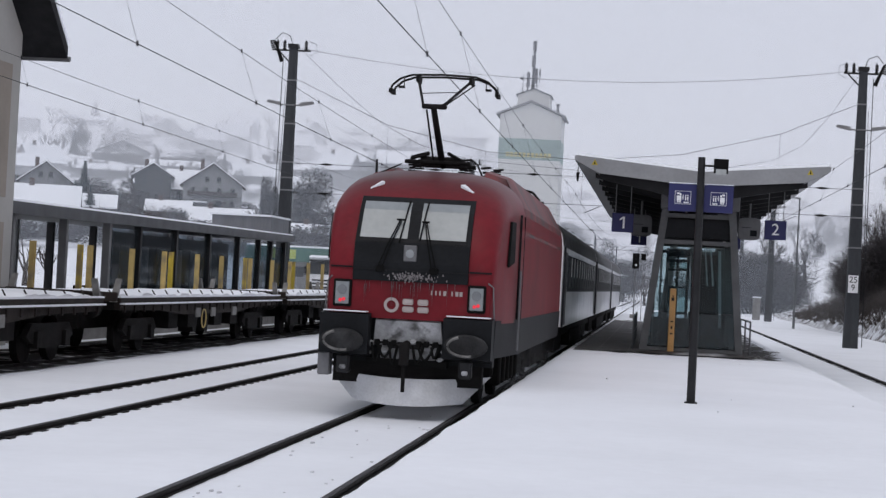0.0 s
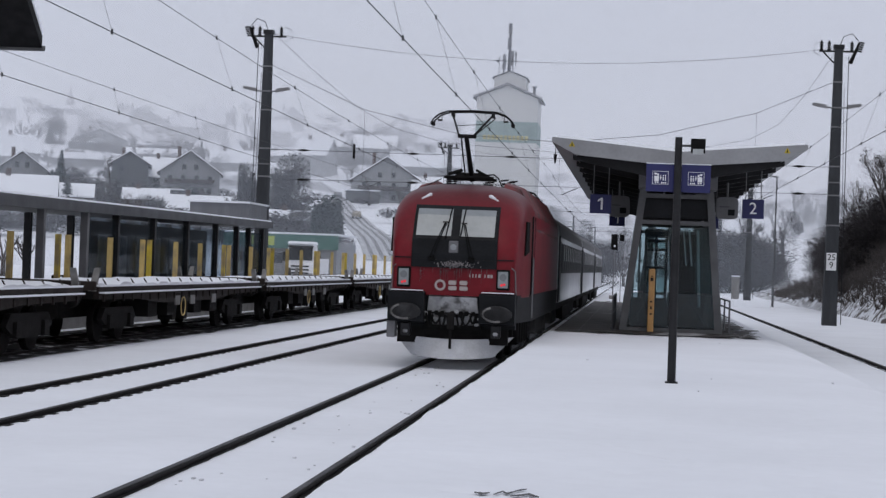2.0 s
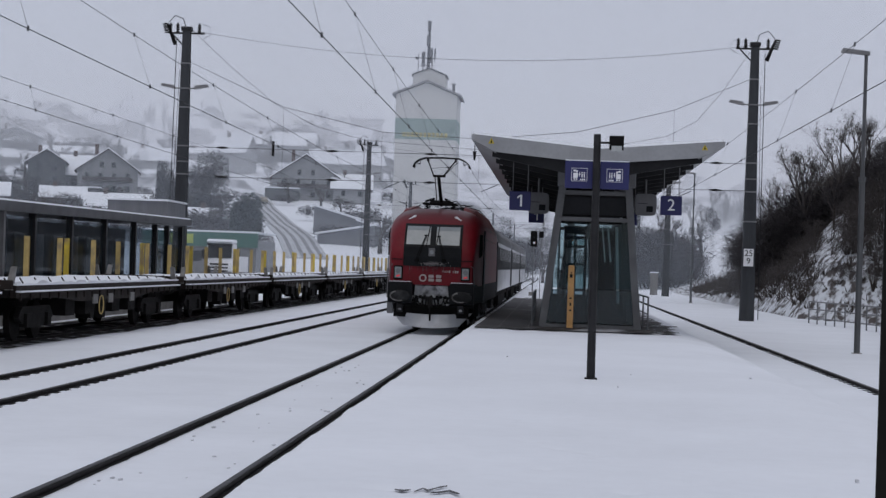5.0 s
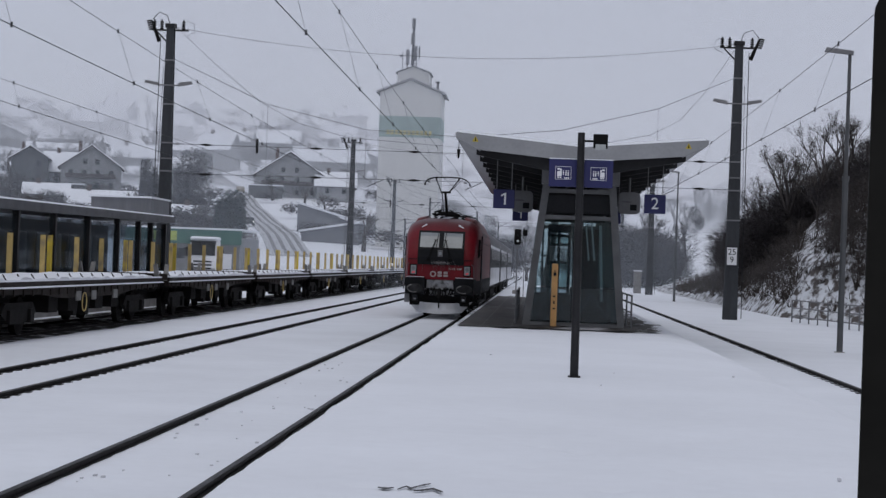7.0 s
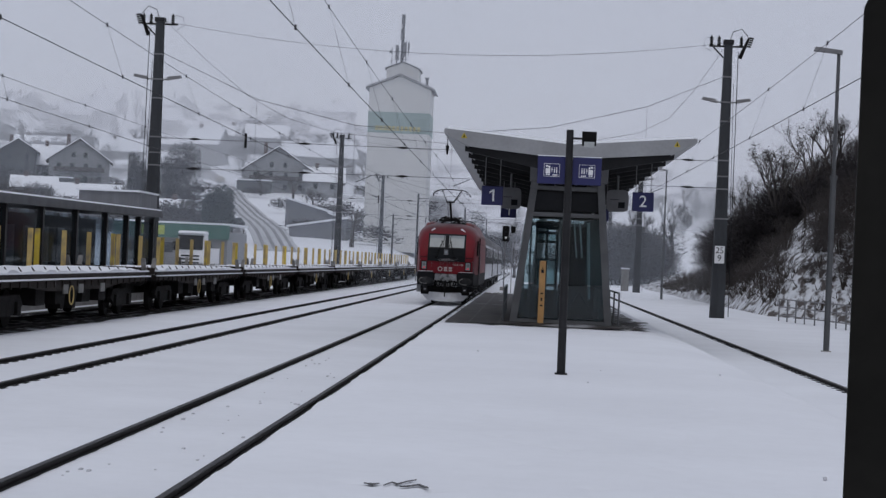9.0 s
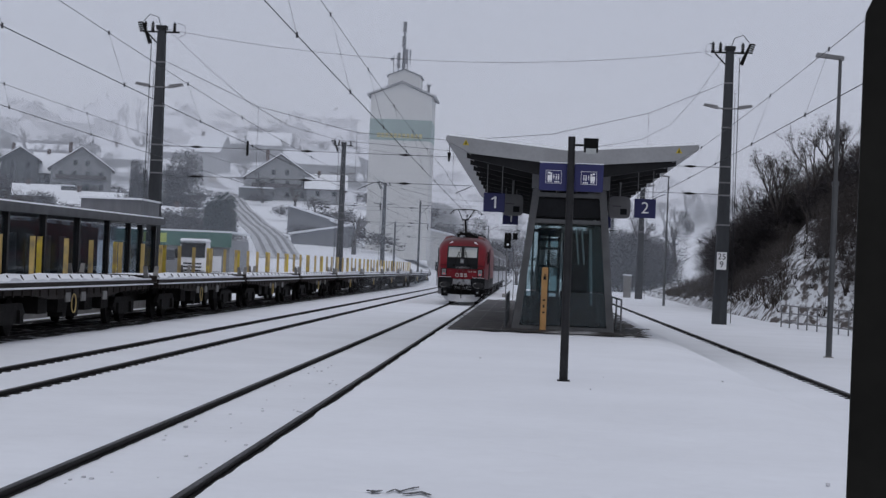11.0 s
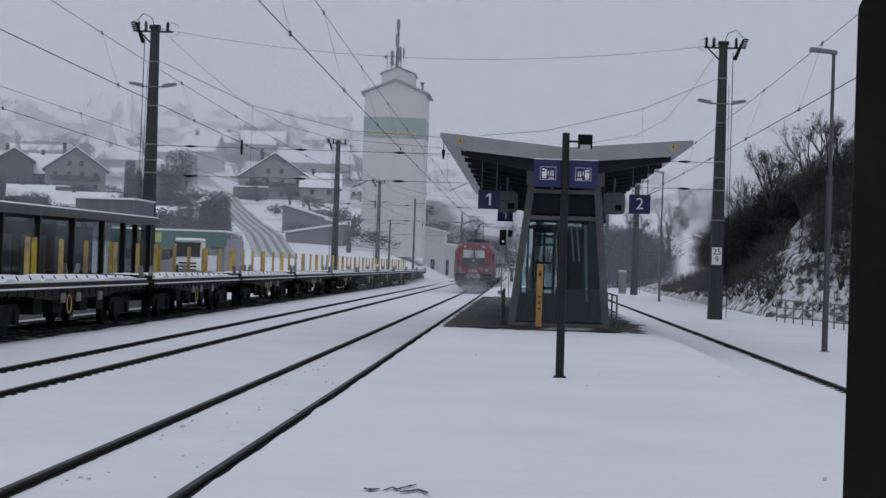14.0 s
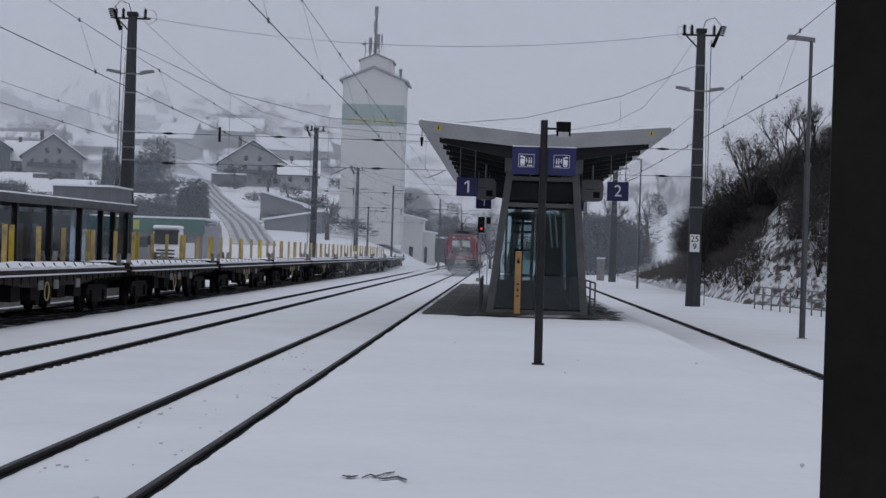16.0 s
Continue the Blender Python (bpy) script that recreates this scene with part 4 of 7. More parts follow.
def make_canopy():
    t = thing("platform_canopy", "grey butterfly-shaped metal canopy roof over the platform, snow on top", "canopy")
    XL, XM, XR = 1.55, 4.72, 7.86
    ZT, ZM = 5.36, 5.1
    for s, xo in ((-1, XL), (1, XR)):
        xi = xo - s * 0.62
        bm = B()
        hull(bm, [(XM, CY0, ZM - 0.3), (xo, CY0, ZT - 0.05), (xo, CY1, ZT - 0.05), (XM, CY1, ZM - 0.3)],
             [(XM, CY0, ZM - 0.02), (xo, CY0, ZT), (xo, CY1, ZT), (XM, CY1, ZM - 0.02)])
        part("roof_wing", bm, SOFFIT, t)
        bm = B()
        prism_y(bm, [(XM, ZM - 0.37), (xi, ZT - 0.41), (xo, ZT - 0.1), (xo, ZT + 0.02), (xi, ZT - 0.03), (XM, ZM)], CY0 - 0.06, CY0)
        part("fascia", bm, EDGE, t, "smooth grey front fascia")
        bm = B()
        hull(bm, [(xi, CY0, ZT - 0.42), (xo, CY0, ZT - 0.1), (xo, CY1, ZT - 0.1), (xi, CY1, ZT - 0.42)], [(xi, CY0, ZT - 0.06), (xo, CY0, ZT + 0.02), (xo, CY1, ZT + 0.02), (xi, CY1, ZT - 0.06)])
        part("edge_panel", bm, EDGE, t, "pale folded edge panel")
        for k in range(13):
            y = CY0 + 0.5 + k * (CY1 - CY0 - 1) / 12
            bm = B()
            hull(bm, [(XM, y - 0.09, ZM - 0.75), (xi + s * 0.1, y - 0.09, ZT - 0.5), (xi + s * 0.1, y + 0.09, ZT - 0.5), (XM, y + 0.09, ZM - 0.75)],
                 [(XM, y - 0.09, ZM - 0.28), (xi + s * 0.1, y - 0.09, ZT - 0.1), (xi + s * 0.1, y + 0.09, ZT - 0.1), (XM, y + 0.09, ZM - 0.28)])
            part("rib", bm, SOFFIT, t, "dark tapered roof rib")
        bm = B()
        hull(bm, [(XM, CY0, ZM), (xo - s * 0.05, CY0, ZT + 0.02), (xo - s * 0.05, CY1, ZT + 0.02), (XM, CY1, ZM)], [(XM, CY0 + 0.05, ZM + 0.06), (xo - s * 0.1, CY0 + 0.05, ZT + 0.06), (xo - s * 0.1, CY1, ZT + 0.06), (XM, CY1, ZM + 0.06)])
        part("roof_snow", bm, SNOW, t, "thin snow layer")
        # warning triangle
        bm = B()
        cx_, z_ = xo - s * 0.5, ZT - 0.14
        hull(bm, [(cx_ - 0.08, CY0 - 0.066, z_ - 0.07), (cx_ + 0.08, CY0 - 0.066, z_ - 0.07), (cx_, CY0 - 0.066, z_ + 0.075)], [(cx_ - 0.08, CY0 - 0.061, z_ - 0.07), (cx_ + 0.08, CY0 - 0.061, z_ - 0.07), (cx_, CY0 - 0.061, z_ + 0.075)])
        tri = part("warning_triangle", bm, mat("warning_yellow", (0.5, 0.38, 0.03), 0.5), t, "yellow warning triangle")
        bm = B()
        hull(bm, [(cx_ - 0.02, CY0 - 0.071, z_ - 0.05), (cx_ + 0.02, CY0 - 0.071, z_ - 0.05), (cx_, CY0 - 0.071, z_ + 0.05)], [(cx_ - 0.02, CY0 - 0.067, z_ - 0.05), (cx_ + 0.02, CY0 - 0.067, z_ - 0.05), (cx_, CY0 - 0.067, z_ + 0.05)])
        part("bolt_mark", bm, BLACK, tri)
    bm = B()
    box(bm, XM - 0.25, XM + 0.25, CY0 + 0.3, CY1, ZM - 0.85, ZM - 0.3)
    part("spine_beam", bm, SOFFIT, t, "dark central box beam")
    for y in (67.0, 79.0):
        for s in (-1, 1):
            bm = B()
            rod(bm, (XM + s * 0.75, y, PZ), (XM + s * 0.35, y, ZM - 0.7), 0.14, 0.11, seg=10)
            part("column", bm, STEEL, t, "leaning grey steel column")
    bm = B()
    rod(bm, (1.62, CY0 + 0.5, 5.2), (1.62, CY0 + 0.5, 4.75), 0.012, seg=5)
    rod(bm, (1.62, CY0 + 0.5, 4.98), (1.62, CY0 + 0.5, 4.75), 0.05, 0.02, seg=7)
    part("hanging_insulator", bm, UNDER, t)


make_canopy()


def make_stair_house():
    t = thing("stair_enclosure", "glazed stair and lift enclosure with leaning grey steel posts", "shelter")
    y0, y1 = 51.0, 63.5
    xl0, xr0, xl1, xr1 = 3.35, 6.07, 3.78, 5.72
    zt = 4.25

    def xs(z, left=True):
        u = (z - PZ) / (zt - PZ)
        return xl0 + (xl1 - xl0) * u if left else xr0 + (xr1 - xr0) * u
    for y in (y0, y0 + 4.2, y0 + 8.4, y1):
        for left in (True, False):
            bm = B()
            a, b = xs(PZ, left), xs(zt + 0.3, left)
            d = 0.19 if left else -0.19
            hull(bm, [(a, y - 0.1, PZ), (a + d, y - 0.1, PZ), (a + d, y + 0.1, PZ), (a, y + 0.1, PZ)], [(b, y - 0.1, zt + 0.3), (b + d, y - 0.1, zt + 0.3), (b + d, y + 0.1, zt + 0.3), (b, y + 0.1, zt + 0.3)])
            part("post", bm, POST_STEEL, t, "leaning grey steel post")
    for z in (0.58, 3.42, 4.12):
        for y in (y0, y1):
            bm = B()
            box(bm, xs(z) + 0.1, xs(z, False) - 0.1, y - 0.08, y + 0.08, z - 0.06, z + 0.05)
            part("crossbeam", bm, POST_STEEL, t)
        for left in (True, False):
            bm = B()
            x = xs(z, left)
            box(bm, x - 0.05 if not left else x + 0.0, x + 0.05 if left else x, y0, y1, z - 0.06, z + 0.06)
            part("side_rail", bm, POST_STEEL, t)
    bm = B()
    box(bm, 4.66, 4.76, y0 - 0.07, y0 + 0.07, PZ, 4.1)
    part("mullion", bm, DARK_STEEL, t, "dark central mullion")
    # panes
    for a, b in ((xs(0.6) + 0.17, 4.66), (4.76, xs(0.6, False) - 0.17)):
        for z0, z1 in ((0.66, 1.55), (1.58, 3.33)):
            bm = B()
            l0, l1 = (a + (z0 - 0.6) * 0.105, a + (z1 - 0.6) * 0.105) if a < 4 else (a, a)
            r0, r1 = (b, b) if a < 4 else (b - (z0 - 0.6) * 0.092, b - (z1 - 0.6) * 0.092)
            hull(bm, [(l0, y0 - 0.01, z0), (r0, y0 - 0.01, z0), (r0, y0 + 0.01, z0), (l0, y0 + 0.01, z0)], [(l1, y0 - 0.01, z1), (r1, y0 - 0.01, z1), (r1, y0 + 0.01, z1), (l1, y0 + 0.01, z1)])
            part("pane", bm, SNOWLIT_GLASS if z0 < 1 else GLASS, t, "lower glass pane paled for the snow's reflection" if z0 < 1 else "greenish glass pane")
    for left in (True, False):
        for k in range(3):
            bm = B()
            ya, yb = y0 + 0.15 + k * 4.2, y0 + 4.1 + k * 4.2
            a, b = xs(0.66, left), xs(3.33, left)
            hull(bm, [(a - 0.01, ya, 0.66), (a + 0.01, ya, 0.66), (a + 0.01, yb, 0.66), (a - 0.01, yb, 0.66)], [(b - 0.01, ya, 3.33), (b + 0.01, ya, 3.33), (b + 0.01, yb, 3.33), (b - 0.01, yb, 3.33)])
            part("pane", bm, GLASS, t)
    # lift shaft and stair parapet inside
    lift_steel = mat("dark_lift_frame", (0.05, 0.054, 0.058), 0.4, 0.3)
    for x in (3.98, 4.27, 4.56):
        for y in (53.4, 55.2):
            bm = B()
            box(bm, x, x + 0.06, y, y + 0.06, PZ, 3.3)
            part("lift_post", bm, lift_steel, t, "dark lift shaft post")
    for z in (0.55, 1.48, 2.2, 2.7, 2.95, 3.22):
        for y in (53.39, 55.21):
            bm = B()
            box(bm, 3.98, 4.62, y, y + 0.05, z, z + 0.055)
            part("lift_rail", bm, lift_steel, t, "dark lift shaft rail")
    bm = B()
    box(bm, 4.0, 4.6, 53.46, 55.2, 3.08, 3.24)
    part("lift_motor_box", bm, lift_steel, t, "dark box at the top of the lift")
    for z0, z1 in ((1.53, 2.2), (2.68, 2.95)):
        for x0, x1 in ((4.05, 4.26), (4.34, 4.55)):
            bm = B()
            box(bm, x0, x1, 53.42, 53.43, z0, z1)
            part("lift_pane", bm, GLASS, t, "pale lift door glass")
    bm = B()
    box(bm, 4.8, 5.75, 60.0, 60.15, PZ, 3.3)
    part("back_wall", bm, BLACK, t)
    for x, z1, r in ((4.98, 2.3, 0.022), (5.13, 2.3, 0.026), (5.36, 1.2, 0.042)):
        bm = B()
        rod(bm, (x, 51.6, 3.25), (x + 0.1, 51.6, z1), r, seg=6)
        part("handrail", bm, WHITE, t, "pale steel handrail")
    for x0, x1 in ((xs(3.5) + 0.2, 4.66), (4.76, xs(3.5, False) - 0.2)):
        bm = B()
        box(bm, x0, x1, y0 - 0.03, y0 - 0.01, 3.54, 4.0)
        part("upper_pane", bm, COACH_DARK, t, "dark upper pane")
    for x in (3.74, 5.58):
        bm = B()
        box(bm, x, x + 0.22, y0 - 0.35, y0 + 0.1, 4.28, 4.72, 0.02)
        part("column_head", bm, STEEL, t, "grey steel column head under the roof")
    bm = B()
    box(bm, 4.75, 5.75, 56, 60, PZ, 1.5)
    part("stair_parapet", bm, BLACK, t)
    # added dark panel: keeps the bright background from showing through the left glass
    bm = B()
    box(bm, 3.62, 4.7, 55.9, 56.0, PZ, 1.35)
    part("blocking_panel", bm, DARK_GREY, t)
    # rods added to draw the chevron reflection of the lower panes
    for x0, z0, x1, z1 in ((3.72, 0.75, 4.1, 1.45), (4.1, 1.45, 4.5, 0.8), (4.86, 0.8, 5.2, 1.4), (5.2, 1.4, 5.62, 0.75)):
        bm = B()
        rod(bm, (x0, 52.2, z0), (x1, 52.2, z1), 0.022, seg=6)
        part("chevron_reflection", bm, STEEL, t, "thin grey rod standing for the chevron reflection in the glass")
    for x in (3.66, 3.82):
        bm = B()
        box(bm, x, x + 0.05, 52.6, 52.65, PZ, 3.3)
        part("inner_frame", bm, POST_STEEL, t)
    for x in (4.9, 5.5):
        bm = B()
        box(bm, x, x + 0.07, 57.0, 57.07, 1.5, 3.4)
        part("rear_post", bm, POST_STEEL, t)
    bm = B()
    box(bm, 5.42, 5.5, y0 + 0.3, y0 + 0.34, 3.45, 3.55)
    part("lamp_cover", bm, WHITE, t, "small pale lamp cover")
    bm = B()
    box(bm, 3.7, 5.75, y0 + 0.1, 60, 3.5, 4.1)
    part("header_box", bm, SOFFIT, t, "dark band above the glass")
    for left in (True, False):
        bm = B()
        x = 3.18 if left else 6.25
        rod(bm, (x, 51.2, PZ), (x, 51.2, 1.4), 0.025, seg=7)
        rod(bm, (x, 51.2, 1.4), (x, 60, 1.4), 0.025, seg=7)
        rod(bm, (x, 51.2, 0.95), (x, 60, 0.95), 0.018, seg=7)
        for y in (54, 57, 60):
            rod(bm, (x, y, PZ), (x, y, 1.4), 0.025, seg=7)
        part("guard_rail", bm, STEEL, t, "grey tubular guard rail")
    bm = B()
    box(bm, 3.45, 6.0, y0 - 0.15, y1, PZ, 0.52)
    part("plinth", bm, CONCRETE, t)


make_stair_house()

bm = B()
box(bm, 4.1, 4.26, 50.55, 50.75, PZ, 2.18, 0.02)
marker = thing("ticket_validator_post", "orange-yellow ticket validator post with dark symbols", "post")
part("column", bm, ORANGE, marker)
for z0, z1, w in ((1.86, 1.95, 0.035), (1.97, 2.0, 0.02), (1.3, 1.34, 0.03), (1.12, 1.2, 0.02), (0.98, 1.02, 0.03)):
    bm = B()
    box(bm, 4.18 - w, 4.18 + w, 50.535, 50.549, z0, z1)
    part("symbol_bar", bm, DARK_GREY, marker)

# bare wet paving under the canopy
def wet_patch():
    t = thing("paving", "dark wet paving cleared of snow under the canopy", "paving")
    tagged(t, kind="structure")
    bm = B()
    nx = 56
    xs = [PX0 + 0.1 + (PX1 - PX0 - 0.35) * j / nx for j in range(nx + 1)]
    ys = [47.0 + 20 * i / 160 for i in range(160)] + [67 + 36 * i / 100 for i in range(101)]

    def bare(x, y):
        rough = noise.noise((x * 2.6, y * 1.1, 4)) * 0.5 + noise.noise((x * 7, y * 3.5, 9)) * 0.25
        if y < 48.3 + 0.5 * noise.noise((x * 0.8, 2, 2)) + 0.5 * rough + max(0, x - 6.2) * 1.6 or y > 97 + 8 * rough:
            return False
        return x < 7.0 + 0.4 * noise.noise((x, y * 0.5, 3)) + 0.5 * rough and not (x > 6.25 and rough > 0.17) and x > 1.72 + 0.15 * rough
    seen = {}
    for ya, yb in zip(ys, ys[1:]):
        for xa, xb in zip(xs, xs[1:]):
            if bare((xa + xb) / 2, (ya + yb) / 2):
                q = ((xa, ya), (xb, ya), (xb, yb), (xa, yb))
                for p in q:
                    if p not in seen:
                        seen[p] = bm.verts.new((*p, PZ + 0.087))
                bm.faces.new([seen[p] for p in q])
    part("paved_surface", bm, WET_PAVING, t)
    bm = B()
    for x in (2.35, 3.1, 6.4):
        y = 49.0
        while y < 92:
            box(bm, x - 0.012, x + 0.012, y, y + 1.1 + 0.8 * random.random(), PZ + 0.08, PZ + 0.09)
            y += 2.0
    for k in range(22):
        y = 49.3 + k * 2
        box(bm, 1.85, 3.3, y, y + 0.05, PZ + 0.08, PZ + 0.0895)
    tagged(part("joint", bm, mat("slushy_joint", (0.2, 0.19, 0.185), 0.8, 0, 0.4, 2), t, "paving joints filled with slush"), kind="stuff")


wet_patch()

# ---- signs ----
WHITE_SIGN = mat("white_sign_film", (0.8, 0.8, 0.82), 0.4, 0, 0.04, 1, 0)


def number_sign(ch, x, y, z, w=0.56, h=0.5):
    t = thing("platform_number_sign", "blue platform sign with white number " + ch + " hung under the canopy", "sign", (x, y, z))
    bm = B()
    box(bm, -w / 2, w / 2, -0.04, 0.04, -h / 2, h / 2, 0.01)
    part("panel", bm, BLUE, t)
    if ch == "1":
        k = h / 0.5
        bm = B()
        box(bm, 0.005 * k, 0.055 * k, -0.05, -0.042, -0.15 * k, 0.16 * k)
        hull(bm, [(0.01 * k, -0.05, 0.16 * k), (0.01 * k, -0.05, 0.105 * k), (-0.075 * k, -0.05, 0.055 * k), (-0.075 * k, -0.05, 0.1 * k)], [(0.01 * k, -0.042, 0.16 * k), (0.01 * k, -0.042, 0.105 * k), (-0.075 * k, -0.042, 0.055 * k), (-0.075 * k, -0.042, 0.1 * k)])
        part("numeral", bm, WHITE_SIGN, t)
    else:
        text("numeral", ch, h * 0.86, (0, -0.046, 0.0), WHITE_SIGN, t)
    bm = B()
    for q in (-w * 0.35, w * 0.35):
        rod(bm, (q, 0, h / 2), (q, 0, h / 2 + 0.75), 0.012, seg=5)
    part("hanger", bm, STEEL, t)


number_sign("1", 2.77, 50.4, 3.83)
number_sign("2", 6.72, 50.4, 3.83)
number_sign("1", 3.1, 62.0, 3.75, 0.5, 0.42)
number_sign("2", 6.0, 60.0, 3.72, 0.5, 0.42)


def display_box(x, y, dark):
    t = thing("train_display", ("grey" if dark else "pale grey") + " rounded train display box hung under the canopy", "display", (x, y, 3.92))
    bm = B()
    pts = [(0.3 * math.copysign(abs(math.cos(a)) ** 0.4, math.cos(a)), 0.3 * math.copysign(abs(math.sin(a)) ** 0.4, math.sin(a))) for a in (2 * math.pi * i / 24 for i in range(24))]
    prism_y(bm, pts, -0.2, 0.2)
    part("case", bm, STEEL, t, smooth=True)
    bm = B()
    box(bm, 0.02, 0.2, -0.215, -0.205, -0.2, -0.04)
    part("screen", bm, DARK_GREY, t, "small dark screen")
    bm = B()
    box(bm, -0.2, 0.05, -0.213, -0.205, 0.02, 0.035)
    part("seam", bm, DARK_STEEL, t)
    bm = B()
    rod(bm, (0, 0, 0.28), (0, 0, 0.7), 0.03, seg=6)
    part("hanger", bm, STEEL, t)


display_box(3.22, 54.5, True)
display_box(6.17, 53.0, False)


def sign_post():
    t = thing("sign_post", "dark platform post with floodlight and two blue pictogram signs", "post", (4.3, 27.9, 0))
    bm = B()
    rod(bm, (0, 0, PZ), (-0.02, 0, 4.05), 0.062, 0.052, seg=12)
    part("pole", bm, DARK_STEEL, t, "dark grey painted pole", smooth=True)
    bm = B()
    box(bm, -0.09, 0.09, -0.09, 0.09, PZ + 0.02, PZ + 0.07)
    part("base_plate", bm, DARK_STEEL, t)
    bm = B()
    rod(bm, (0.0, 0, 3.93), (0.2, 0, 3.93), 0.018, seg=6)
    part("lamp_arm", bm, DARK_STEEL, t)
    bm = B()
    hull(bm, [(0.16, -0.12, 3.82), (0.36, -0.12, 3.82), (0.36, 0.1, 3.84), (0.16, 0.1, 3.84)], [(0.155, -0.1, 4.03), (0.365, -0.1, 4.03), (0.365, 0.08, 4.03), (0.155, 0.08, 4.03)])
    fl = part("floodlight", bm, BLACK, t, "black floodlight housing")
    bm = B()
    box(bm, 0.185, 0.335, -0.135, -0.12, 3.8, 3.88)
    part("floodlight_glass", bm, mat("floodlight_glass", (0.4, 0.42, 0.42), 0.15), fl)
    for s in (-1, 1):
        bm = B()
        a, b = (-0.47, -0.055) if s < 0 else (0.04, 0.46)
        box(bm, a, b, 0.07, 0.1, 3.26, 3.66, 0.005)
        sg = part("pictogram_sign", bm, BLUE, t, "blue sign with white pictogram")
        bm = B()
        box(bm, a, b, 0.066, 0.1, 3.662, 3.675)
        part("snow", bm, SNOW, sg)
        cx_ = (a + b) / 2
        bm = B()
        w, h = 0.115, 0.095
        for q in ((cx_ - w, cx_ + w, 3.46 + h - 0.005, 3.46 + h), (cx_ - w, cx_ + w, 3.46 - h, 3.46 - h + 0.005), (cx_ - w, cx_ - w + 0.005, 3.46 - h, 3.46 + h), (cx_ + w - 0.005, cx_ + w, 3.46 - h, 3.46 + h)):
            box(bm, q[0], q[1], 0.062, 0.069, q[2], q[3])

        def mark(a0, a1, z0, z1):
            box(bm, *sorted((cx_ + s * a0, cx_ + s * a1)), 0.062, 0.069, z0, z1)
        # a vehicle block with window gaps, a two-way arrow, and rows of small marks
        mark(0.022, 0.088, 3.41, 3.485)
        mark(0.022, 0.048, 3.49, 3.52)
        mark(0.052, 0.088, 3.505, 3.53)
        for k in range(2):
            mark(0.026 + k * 0.032, 0.05 + k * 0.032, 3.385, 3.404)
        mark(-0.008, 0.002, 3.43, 3.5)
        mark(-0.018, 0.012, 3.46, 3.469)
        for d in (-0.04, -0.072):
            mark(d - 0.008, d + 0.008, 3.42, 3.475)
            rod(bm, (cx_ + s * d, 0.062, 3.492), (cx_ + s * d, 0.069, 3.492), 0.01, seg=8)
        for k in range(3):
            mark(-0.085 + k * 0.026, -0.066 + k * 0.026, 3.378, 3.4)
        part("pictogram", bm, WHITE_SIGN, sg)


sign_post()

